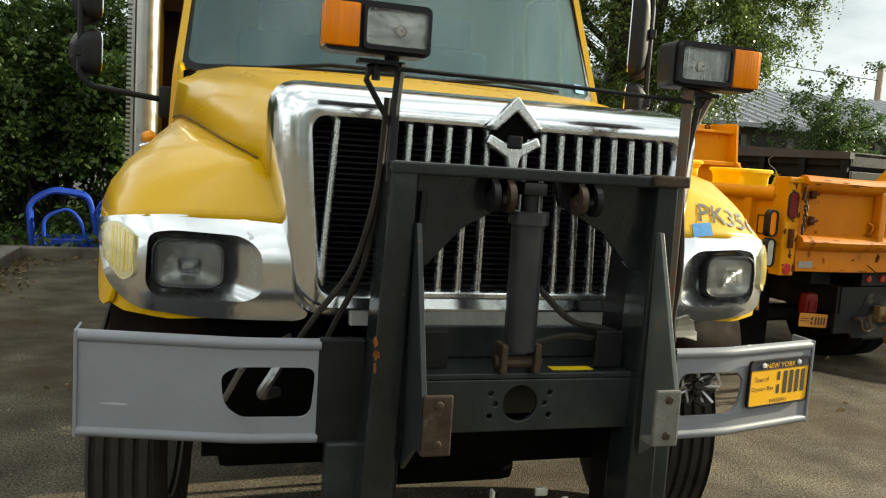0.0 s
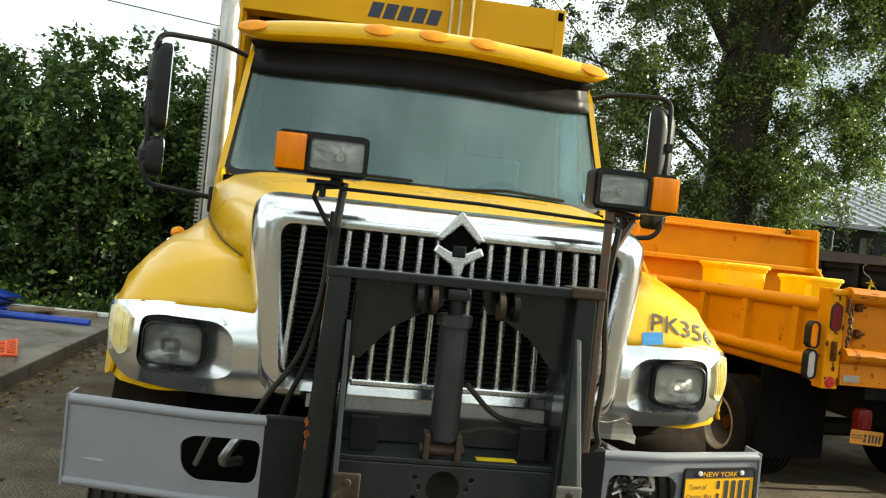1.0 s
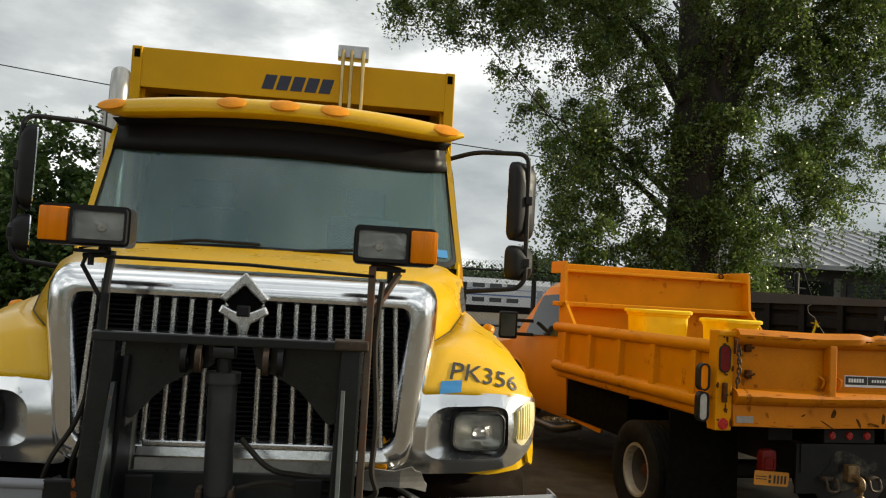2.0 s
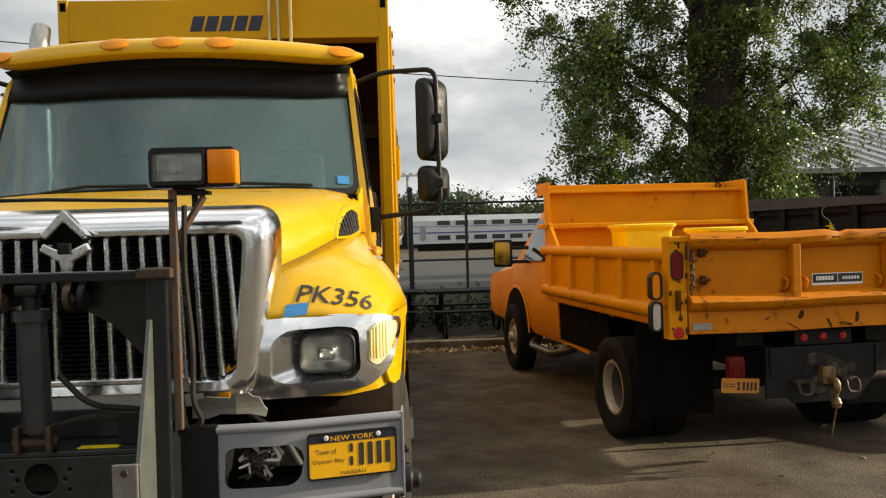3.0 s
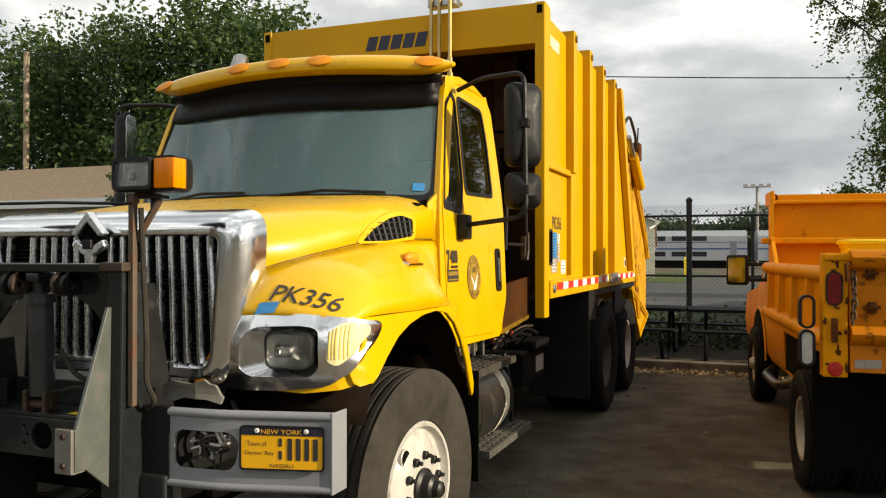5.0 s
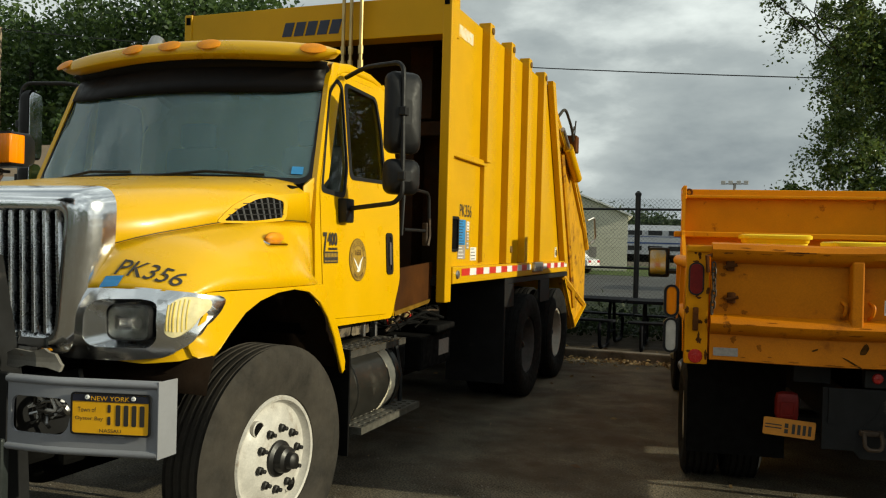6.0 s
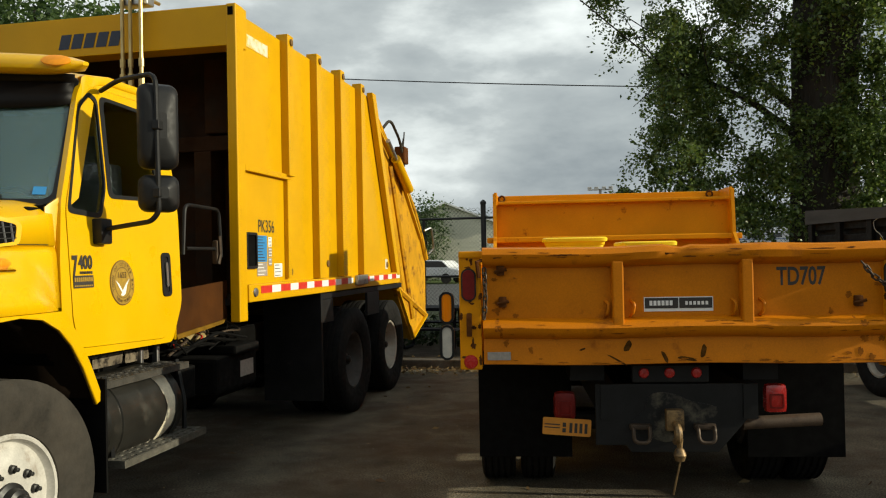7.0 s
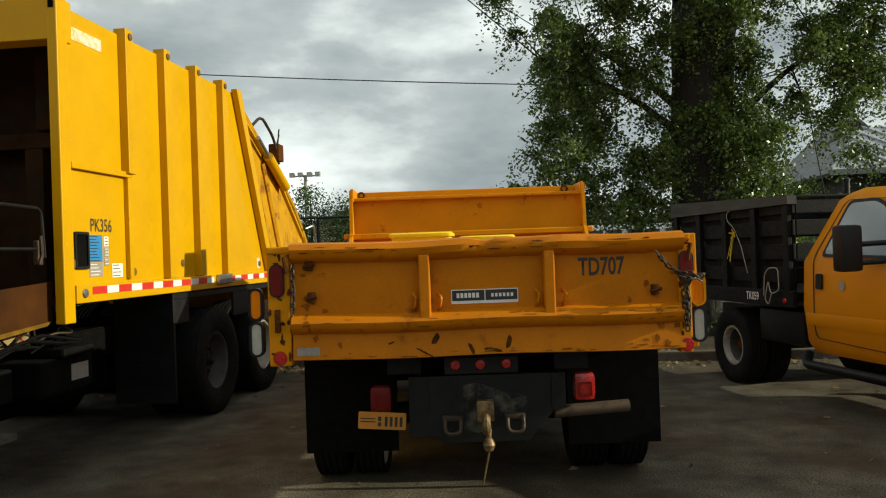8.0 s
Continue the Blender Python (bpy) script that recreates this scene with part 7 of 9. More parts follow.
for u in (-1.02, 0.96):
    bm = bmesh.new()
    lathe(bm, [(0.028 + 0.009 * math.cos(a), 0.009 * math.sin(a)) for a in (2 * math.pi * k / 8 for k in range(9))], 16, "y", (u, 3.36, 2.125))
    part("shield_ring", bm, RUST, bulk, smooth=True)
# two bright yellow plastic bins standing in the bed
def plastic_bin(m, w, d, h, label):
    """A tapered bin with a rolled rim and ribs under it."""
    t = thing("plastic_bin", label, "bin", m, group="bins in the dump bed")
    o = rounded(-w / 2, w / 2, -d / 2, d / 2, 0.05)
    bm = bmesh.new()
    loft(bm, [[(u * g, v * g, z) for u, v in o] for g, z in ((0.80, 0.0), (0.93, h - 0.07), (0.97, h - 0.06), (0.99, h - 0.03), (0.93, h - 0.025), (0.90, h - 0.05), (0.78, 0.02))])
    bm.faces.new([bm.verts.new((u * 0.78, v * 0.78, 0.02)) for u, v in o])
    body = part("shell", bm, BRIGHT, t, smooth=True)
    bm = bmesh.new()
    loft(bm, [[(u * g, v * g, z) for u, v in o] for g, z in ((0.94, h - 0.03), (1.05, h - 0.035), (1.06, h - 0.01), (1.0, h), (0.93, h - 0.008), (0.94, h - 0.03))])
    part("rim", bm, BRIGHT, t, smooth=True)
    return t


plastic_bin(dump.matrix_basis @ pose(-0.41, 2.30, 1.021, 0, 0, -3), 0.50, 0.44, 0.69, "bright yellow plastic bin standing in the dump bed")
plastic_bin(dump.matrix_basis @ pose(0.10, 1.86, 1.021, 0, 0, 2), 0.40, 0.42, 0.64, "smaller bright yellow plastic bin in the dump bed")

# pickup cab and bonnet
def cab_ring(y, hw, z0, z1, zs, hs, r=0.0):
    """Half width hw from sill z0 to shoulder zs, then in to hs at the roof z1."""
    right_ = [(hw - 0.04, z0), (hw, z0 + 0.08), (hw + 0.01, (z0 + zs) / 2), (hw - 0.01, zs), (hs + 0.02, z1 - 0.06), (hs - 0.08, z1)]
    return [(x, y, z) for x, z in right_] + [(-x, y, z) for x, z in right_[::-1]]


bm = bmesh.new()
loft(bm, [cab_ring(3.15, 0.96, 0.50, 1.93, 1.32, 0.76), cab_ring(3.60, 0.97, 0.50, 1.97, 1.32, 0.77), cab_ring(4.20, 0.97, 0.50, 1.96, 1.31, 0.76), cab_ring(4.45, 0.97, 0.50, 1.90, 1.30, 0.72),
          cab_ring(4.85, 0.98, 0.50, 1.40, 1.28, 0.84), cab_ring(5.00, 0.98, 0.52, 1.30, 1.22, 0.88), cab_ring(5.70, 0.98, 0.55, 1.24, 1.15, 0.86), cab_ring(6.20, 0.96, 0.55, 1.18, 1.10, 0.84), cab_ring(6.32, 0.90, 0.58, 1.10, 1.0, 0.80)], caps=True)
part("cab", bm, ORANGE_CAB, dump, smooth=True)
for s in (-1, 1):
    bm = bmesh.new()
    plate(bm, soften([(3.35, 1.36), (4.42, 1.33), (4.25, 1.80), (3.40, 1.84)], 0.06), (), lambda u, v, w: (s * (0.990 - (v - 1.31) * 0.31 - w), u, v), 0.02)
    part("cab_window", bm, material("dark_pane", (0.020, 0.025, 0.030), 0.05, vary=0.05), dump)
    bm = bmesh.new()
    box(bm, -0.11, 0.11, -0.05, 0.04, -0.16, 0.16, 0.03)
    mir = part("mirror", bm, PLASTIC, dump, smooth=True, m=pose(s * 1.25, 4.30, 1.43, 0, 0, s * 17))
    bm = bmesh.new()
    plate(bm, rounded(-0.085, 0.085, -0.13, 0.13, 0.02), (), lambda u, v, w: (u, -0.054 + w, v), 0.004)
    part("mirror_glass", bm, OLDMIRROR, mir)
    for z in (-0.10, 0.06):
        bm = bmesh.new()
        box(bm, *sorted((-s * 0.10, -s * 0.30)), -0.03, 0.02, z - 0.02, z + 0.02, 0.01)
        part("mirror_stem", bm, PLASTIC, mir)
    bm = bmesh.new()
    tube(bm, bend([(s * 0.80, 3.10, 0.46), (s * 1.00, 3.25, 0.38), (s * 1.01, 4.05, 0.38), (s * 0.85, 4.22, 0.46)], 0.10), 0.042, 12)
    part("side_step", bm, STEPBLACK, dump, smooth=True)
    bm = bmesh.new()   # painted skirt behind the cab, cut round for the rear wheel
    plate(bm, soften([(3.20, 0.52), (3.20, 0.955), (1.50, 0.955), (1.50, 0.935), (1.85, 0.90), (2.10, 0.82), (2.28, 0.68), (2.36, 0.50)], 0.02), (), lambda u, v, w: (s * (0.935 - w), u, v), 0.02)
    part("rear_skirt", bm, ORANGE_CAB, dump)
    bm = bmesh.new()
    ring = [[(s * x, 4.72 + 0.52 * math.cos(a), 0.50 + 0.50 * math.sin(a)) for x in (0.60, 0.992)] for a in (math.pi * k / 14 for k in range(15))]
    loft(bm, ring, closed=False)
    bm2 = [(s * 0.993, 4.72 + 0.52 * math.cos(a), 0.50 + 0.50 * math.sin(a)) for a in (math.pi * k / 14 for k in range(15))]
    bm.faces.new([bm.verts.new(p) for p in bm2])
    part("wheel_well", bm, DARK, dump)
    bm = bmesh.new()
    ring = [[(s * (0.985 + d), 4.72 + (0.52 + e) * math.cos(a), 0.50 + (0.50 + e) * math.sin(a)) for d, e in ((0.0, 0.0), (0.012, 0.0), (0.010, 0.02), (0.0, 0.03))] for a in (math.pi * k / 14 for k in range(15))]
    loft(bm, ring, closed=False)
    part("wheel_flare", bm, ORANGE_CAB, dump, smooth=True)


def small_wheel(parent, x, y, z, side, front, r=0.40, w=0.235, hub_mat=DULLRIM):
    wheel = part("wheel", tyre_mesh("tyre", r, w, 0.215, SHADETYRE, 5), SHADETYRE, parent, "black pickup tyre", smooth=True, m=pose(x, y, z, 0, 0, 0 if side > 0 else 180))
    part("rim", rim_mesh(0.215, w, 0.03 if front else -0.13), hub_mat if front else DARKRIM, wheel, "dull silver wheel rim" if front else "dirty dished wheel rim", smooth=True)
    if not front:
        bm = bmesh.new()
        lathe(bm, [(0.222, 0.070), (0.216, 0.092), (0.196, 0.090), (0.184, 0.070), (0.178, 0.030)], 40)
        part("rim_lip", bm, hub_mat, wheel, smooth=True)
    bm = bmesh.new()
    o = 0.085 if front else -0.045
    lathe(bm, [(0.07, o - 0.02), (0.065, o + 0.02), (0.05, o + 0.05), (0.002, o + 0.055)], 20)
    for k in range(8):
        a = 2 * math.pi * k / 8
        lathe(bm, [(0.012, o - 0.02), (0.011, o + 0.01), (0.002, o + 0.012)], 6, "x", (0, 0.095 * math.cos(a), 0.095 * math.sin(a)))
    part("hub", bm, hub_mat if front else RUST, wheel, smooth=True)
    return wheel


for s in (-1, 1):
    small_wheel(dump, s * 0.95, 4.74, 0.40, s, True)
    small_wheel(dump, s * 1.02 - 0.03, 1.25, 0.40, s, False)
    small_wheel(dump, s * 0.75 - 0.03, 1.25, 0.40, s, False)
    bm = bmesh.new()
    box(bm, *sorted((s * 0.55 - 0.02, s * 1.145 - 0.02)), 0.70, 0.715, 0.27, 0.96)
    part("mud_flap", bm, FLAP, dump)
    bm = bmesh.new()
    box(bm, *sorted((s * 0.36, s * 0.44)), 0.15, 6.3, 0.62, 0.82)
    box(bm, *sorted((s * 0.40, s * 0.60)), 0.3, 3.1, 0.82, 0.96)
    part("chassis_rail", bm, BLACK, dump)
slab("rear_axle", BLACK, dump, (-0.8, 0.8, 1.22, 1.38, 0.33, 0.47), 0.03)
slab("underbody", DARK, dump, (-0.95, 0.95, 1.8, 3.4, 0.55, 0.94))
# rear hitch plate, lamp box, tail lamps, plate, pipe
bm = bmesh.new()
plate(bm, [(-0.47, 0.82), (0.385, 0.82), (0.385, 0.62), (0.22, 0.43), (-0.27, 0.43), (-0.30, 0.47), (-0.47, 0.47)], (), lambda u, v, w: (u, 0.16 + w, v), 0.02)
hitch = part("hitch_plate", bm, BLACK, dump, "black steel hitch plate worn bare in the middle", bevel=0.003)
slab("lamp_box", BLACK, dump, (-0.26, 0.17, 0.14, 0.20, 0.83, 0.93))
for u in (-0.195, -0.05, 0.10):
    bm = bmesh.new()
    lathe(bm, [(0.002, -0.012), (0.025, -0.010), (0.03, 0.0)], 18, "y", (u, 0.139, 0.885))
    part("marker_lamp", bm, REDLENS, dump, "small round red marker lamp", smooth=True)
for u, z, mat_ in ((-0.64, 0.68, DULLRED), (0.565, 0.72, REDLENS)):
    bm = bmesh.new()
    box(bm, u - 0.065, u + 0.065, 0.22, 0.30, z - 0.085, z + 0.085, 0.038)
    part("tail_light", bm, mat_, dump, "square red tail light", smooth=True)
    bm = bmesh.new()
    plate(bm, rounded(u - 0.04, u + 0.04, z - 0.055, z + 0.03, 0.01), [rounded(u - 0.03, u + 0.03, z - 0.045, z + 0.02, 0.008)], lambda u, v, w: (u, 0.214 + w, v), 0.006)
    part("lens_rib", bm, DULLRED, dump)
bm = bmesh.new()
plate(bm, rounded(-0.80, -0.52, 0.53, 0.63, 0.01), (), lambda u, v, w: (u, 0.205 + w, v), 0.004)
tag2 = part("number_plate", bm, OLDPLATE, dump, "faded yellow number plate hanging askew", m=pose(-0.015, 0, -0.060, 0, 4.0, 0))
bars = [(-0.645 + 0.029 * k, -0.628 + 0.029 * k, 0.548, 0.605) for k in range(4)]
bars += [(-0.685, -0.665, 0.548, 0.572), (-0.685, -0.665, 0.580, 0.605), (-0.79, -0.70, 0.570, 0.576), (-0.79, -0.70, 0.588, 0.594)]
for a, b, c, d in bars:
    bm = bmesh.new()
    box(bm, a, b, 0.203, 0.2045, c, d)
    part("plate_bar", bm, INK, tag2)
bm = bmesh.new()
tube(bm, [(0.39, 0.30, 0.565), (0.84, 0.32, 0.585)], 0.037, 12)
part("tail_pipe", bm, GRIMYPIPE, dump, smooth=True)
bm = bmesh.new()   # pintle hook and ball
box(bm, -0.08, 0.02, 0.10, 0.16, 0.56, 0.68, 0.01)
tube(bm, bend([(-0.03, 0.12, 0.60), (-0.03, 0.03, 0.59), (-0.03, 0.02, 0.53), (-0.03, 0.08, 0.51)], 0.04), 0.024, 8)
lathe(bm, [(0.002, -0.04), (0.025, -0.032), (0.036, 0.0), (0.025, 0.03), (0.015, 0.04), (0.02, 0.09)], 16, "z", (-0.02, 0.05, 0.44))
tube(bm, [(-0.02, 0.05, 0.40), (-0.06, 0.05, 0.22)], 0.006, 5)
part("pintle_hook", bm, BRASS, hitch, "worn brass-coloured pintle hook", smooth=True)
for u in (-0.22, 0.14):
    bm = bmesh.new()
    tube(bm, bend([(u - 0.045, 0.15, 0.58), (u - 0.045, 0.10, 0.58), (u - 0.045, 0.08, 0.50), (u + 0.045, 0.08, 0.50), (u + 0.045, 0.10, 0.58), (u + 0.045, 0.15, 0.58)], 0.04), 0.011, 8)
    box(bm, u - 0.06, u + 0.06, 0.12, 0.16, 0.565, 0.595, 0.006)
    part("safety_ring", bm, OLDIRON, hitch, smooth=True)
bm = bmesh.new()
plate(bm, [(-0.02 + 0.22 * math.cos(a) * (1 + 0.15 * math.sin(4 * a)), 0.63 + 0.13 * math.sin(a) * (1 + 0.2 * math.cos(3 * a))) for a in (2 * math.pi * k / 30 for k in range(30))], (), lambda u, v, w: (u, 0.157 + w, v), 0.002)
part("worn_patch", bm, material("worn_steel", (0.0085, 0.0085, 0.009), 0.5, spec=0.25, vary=0.4, scale=14.0, second=(0.17, 0.15, 0.105), second_at=(0.50, 0.80), second_scale=7.0), hitch)


# ---------- stake-bed truck ----------
flat = thing("stake_truck", "orange pickup with a black stake-sided bed", "truck", pose(7.42, 7.69, 0, 0, 0, 196))
bm = bmesh.new()
loft(bm, [cab_ring(1.32, 0.94, 0.52, 1.86, 1.34, 0.80), cab_ring(1.40, 0.985, 0.50, 1.95, 1.34, 0.83), cab_ring(1.8, 0.99, 0.50, 1.985, 1.34, 0.83), cab_ring(2.35, 0.99, 0.50, 1.97, 1.33, 0.81),
          cab_ring(2.60, 0.99, 0.50, 1.90, 1.32, 0.76), cab_ring(3.05, 0.99, 0.50, 1.42, 1.30, 0.86), cab_ring(3.2, 0.99, 0.52, 1.32, 1.24, 0.90), cab_ring(3.9, 0.99, 0.55, 1.26, 1.17, 0.88), cab_ring(4.4, 0.97, 0.55, 1.2, 1.12, 0.86), cab_ring(4.5, 0.9, 0.58, 1.1, 1.0, 0.8)], caps=True)
for v in bm.verts:   # the back of the cab leans forward above the belt and rounds under below
    if v.co.y < 2.0:
        near = (2.0 - v.co.y) / 0.68
        v.co.y += near * (0.58 * max(0.0, v.co.z - 1.34) + 0.75 * max(0.0, 0.66 - v.co.z))
    if v.co.y < 2.7 and v.co.z > 1.5:
        v.co.x *= 0.93
part("cab", bm, ORANGE_CAB, flat, smooth=True)


def flat_side(u, v, w, s=1):
    x = float(np.interp(v, [0.5, 0.58, 0.92, 1.34, 1.90], [0.955, 0.992, 1.002, 0.982, 0.795]))
    return (s * (x + 0.006 - w), u, v)


for s in (-1, 1):
    on = lambda u, v, w, s=s: flat_side(u, v, w, s)
    pane = soften([(1.66, 1.40), (2.62, 1.38), (2.36, 1.80), (2.20, 1.865), (1.86, 1.865)], 0.06)
    bm = bmesh.new()
    plate(bm, pane, (), on, 0.006, cuts=3)
    # bluish reflection is put into the pane's base colour
    part("door_pane", bm, material("reflection_tinted_pane", (0.12, 0.155, 0.165), 0.04, vary=0.05, coat=1.0), flat, smooth=True)
    bm = bmesh.new()
    cu_, cv_ = 2.05, 1.63
    plate(bm, [(cu_ + (u - cu_) * 1.05, cv_ + (v - cv_) * 1.07) for u, v in pane], [[(cu_ + (u - cu_) * 0.97, cv_ + (v - cv_) * 0.96) for u, v in pane]], lambda u, v, w: on(u, v, w - 0.003), 0.01, cuts=3)
    part("pane_seal", bm, PLASTIC, flat, smooth=True)
    bm = bmesh.new()
    door = soften([(1.56, 0.64), (2.68, 0.60), (2.72, 1.30), (2.42, 1.87), (1.80, 1.89), (1.54, 1.40)], 0.08)
    plate(bm, door, [[(2.1 + (u - 2.1) * 0.988, 1.25 + (v - 1.25) * 0.99) for u, v in door]], on, 0.008, cuts=4)
    part("door_gap", bm, INK, flat)
    bm = bmesh.new()
    plate(bm, rounded(1.60, 1.69, 1.09, 1.23, 0.02), (), lambda u, v, w: on(u, v, w - 0.012), 0.014)
    part("door_handle", bm, PLASTIC, flat, bevel=0.004)
    bm = bmesh.new()
    plate(bm, [(1.96 + 0.04 * math.cos(a), 1.13 + 0.045 * math.sin(a)) for a in (2 * math.pi * k / 20 for k in range(20))], (), lambda u, v, w: on(u, v, w - 0.002), 0.003)
    part("door_emblem", bm, GREYINK, flat)
    bm = bmesh.new()
    loft(bm, [[on(u, 0.82 + d, -e) for d, e in ((-0.07, -0.003), (0.0, 0.010), (0.05, -0.003))] for u in np.linspace(1.45, 2.8, 8)], closed=False)
    part("door_crease", bm, ORANGE_CAB, flat, smooth=True)
    bm = bmesh.new()
    box(bm, -0.10, 0.10, -0.07, 0.06, -0.19, 0.19, 0.035)
    mir = part("mirror", bm, PLASTIC, flat, smooth=True, m=pose(s * 1.24, 2.40, 1.46))
    bm = bmesh.new()
    plate(bm, rounded(-0.075, 0.075, -0.15, 0.15, 0.02), (), lambda u, v, w: (u, -0.074 + w, v), 0.004)
    part("mirror_glass", bm, CHROME, mir)
    for z in (0.03, -0.12):
        bm = bmesh.new()
        tube(bm, [(-s * 0.08, 0.02, z), (-s * 0.34, 0.10, z + 0.01)], 0.022, 8)
        part("mirror_stem", bm, PLASTIC, mir, smooth=True)
    bm = bmesh.new()
    tube(bm, bend([(s * 0.90, 1.30, 0.46), (s * 1.0, 1.40, 0.38), (s * 1.0, 2.75, 0.38), (s * 0.9, 2.9, 0.45)], 0.08), 0.045, 10)
    part("running_board", bm, BLACK, flat, smooth=True)
    small_wheel(flat, s * 0.88, 3.60, 0.41, s, True, 0.41)
    small_wheel(flat, s * 0.88, 0.0, 0.41, s, False, 0.41, hub_mat=DULLRIM)
    small_wheel(flat, s * 0.62, 0.0, 0.41, s, False, 0.41)
    bm = bmesh.new()
    box(bm, *sorted((s * 0.36, s * 0.44)), -1.2, 4.3, 0.60, 0.80)
    part("chassis_rail", bm, BLACK, flat)
    bm = bmesh.new()
    box(bm, *sorted((s * 0.99, s * 1.04)), -1.24, 1.30, 0.90, 1.06, 0.008)
    edge = part("bed_edge", bm, STAKE, flat)
    if s > 0:
        bm = letters("TK059", 0.085, 0.24, 0.01)
        part("lettering", bm, WHITE, edge, m=Matrix.Translation((1.0425, 0.45, 0.945)) @ pose(0, 0, 0, 0, 0, 90))
        for y in (1.15, -1.0):
            bm = bmesh.new()
            lathe(bm, [(0.028, 0), (0.024, 0.008), (0.002, 0.01)], 14, "x", (1.04, y, 0.96))
            part("marker_lamp", bm, REDLENS, edge, smooth=True)
    stakes = []
    for y in (-1.18, -0.58, 0.02, 0.62, 1.20):
        bm = bmesh.new()
        box(bm, *sorted((s * 1.00, s * 1.045)), y - 0.045, y + 0.045, 1.06, 1.88, 0.006)
        part("stake", bm, STAKE, flat)
    for z in (1.13, 1.36, 1.59, 1.80):
        bm = bmesh.new()
        box(bm, *sorted((s * 0.97, s * 1.0)), -1.24, 1.26, z, z + 0.15, 0.006)
        part("side_board", bm, STAKE, flat)
    bm = bmesh.new()
    loft(bm, [[(s * 0.96, y, z0), (s * 1.06, y, z0), (s * 1.06, y, z1), (s * 0.96, y, z1)] for y, z0, z1 in ((-1.26, 1.88, 2.05), (1.28, 1.89, 1.97))], caps=True)
    part("top_board", bm, material("grey_top_board", (0.035, 0.035, 0.037), 0.6, vary=0.25, scale=6.0, stretch=(1, 0.2, 1)), flat)
for s in (-1, 1):
    bm = bmesh.new()
    box(bm, *sorted((s * 0.935, s * 0.945)), -1.19, 1.20, 1.05, 1.84)
    part("bed_liner", bm, STAKE, flat)
bm = bmesh.new()
box(bm, -0.955, 0.955, 1.21, 1.28, 1.955, 1.975, 0.004)
part("top_rail", bm, STAKE, flat)
bm = bmesh.new()
box(bm, 0.46, 0.94, 0.50, 1.30, 0.52, 0.86, 0.05)
part("fuel_tank", bm, BLACK, flat, smooth=True)
for z in (1.13, 1.36, 1.59, 1.80):
    for y in (1.22, -1.24):
        bm = bmesh.new()
        box(bm, -0.96, 0.96, y, y + 0.04, z, z + 0.15, 0.006)
        part("end_board", bm, STAKE, flat)
bm = bmesh.new()
box(bm, -1.0, 1.0, -1.24, 1.26, 0.95, 1.04, 0.006)
part("bed_deck", bm, STAKE, flat)
bm = bmesh.new()
box(bm, -0.80, 0.80, -0.08, 0.08, 0.34, 0.48, 0.03)
box(bm, -0.35, 0.35, 1.2, 4.2, 0.5, 0.9, 0.03)
part("axle", bm, BLACK, flat)
# yellow ribbon, cord and rope on the bed's side
fray = random.Random(31)
bm = bmesh.new()
for k in range(5):   # loops of the knot
    a = 2 * math.pi * k / 5 + 0.4
    loft(bm, [[(0.02 + 0.02 * q, 0.075 * q * math.cos(a) - 0.014, 0.05 * q * math.sin(a)), (0.03 + 0.02 * q, 0.075 * q * math.cos(a) + 0.014, 0.05 * q * math.sin(a) + 0.012)] for q in (0, 0.5, 1.0)], closed=False)
for k in range(7):   # tails that hang together and fray out
    dy, dz = -0.10 + fray.gauss(0, 0.022), -0.26 + fray.uniform(-0.05, 0.06)
    loft(bm, [[(0.025 + 0.003 * k, dy * q - 0.009, dz * q ** 0.9), (0.03 + 0.003 * k, dy * q + 0.009, dz * q ** 0.9)] for q in (0, 0.25, 0.5, 0.75, 1.0)], closed=False)
knot = part("ribbon", bm, BRIGHT, None, m=flat.matrix_basis @ pose(1.05, 0.30, 1.63), thick=0.002)
tagged(knot, "frayed yellow ribbon tied to a black stake", "ribbon")
bm = bmesh.new()
tube(bm, bend([(0, 0.30, 1.64), (0.02, 0.26, 1.72), (0.02, 0.16, 1.77), (0.02, 0.14, 1.86), (0.0, 0.20, 1.89)], 0.05), 0.004, 6)
tube(bm, bend([(0, 0.30, 1.63), (0.02, 0.42, 1.52), (0.02, 0.47, 1.40), (0.02, 0.54, 1.22)], 0.05), 0.0045, 6)
tagged(part("cord", bm, PALECORD, None, m=flat.matrix_basis @ pose(1.05, 0.0, 0.0)), "thin pale cord hanging on the stake bed", "cord")
bm = bmesh.new()
tube(bm, bend([(0, 0, -0.06), (0.02, 0.06, 0.16), (0.02, 0.14, 0.22), (0.02, 0.30, 0.22), (0.02, 0.31, 0.0), (0.02, 0.16, -0.04), (0.02, 0.12, 0.10), (0.02, 0.05, -0.10), (0.02, 0.12, -0.15), (0.02, 0.17, -0.04)], 0.05), 0.006, 6)
tagged(part("rope", bm, PALECORD, None, m=flat.matrix_basis @ pose(1.05, 0.80, 1.06)), "pale rope loop hanging on the bed edge", "rope")


# ---------- kerb, slab and yard ----------
KERB = 9.15
bm = bmesh.new()
box(bm, -40, 60, KERB, KERB + 0.18, -0.2, 0.13, 0.02)
tagged(part("kerb", bm, KERBSTONE), "worn concrete kerb behind the parked trucks", "kerb", kind="structure")
bm = bmesh.new()
loft(bm, [[(x, KERB + 0.18, 0.03) for x in (-60, 60)], [(x, 13.6, 0.03) for x in (-60, 60)], [(x, 13.9, 0.0) for x in (-60, 60)]], closed=False)
tagged(part("verge", bm, EARTH), "bare earth verge behind the kerb", "ground", kind="structure")
bm = bmesh.new()
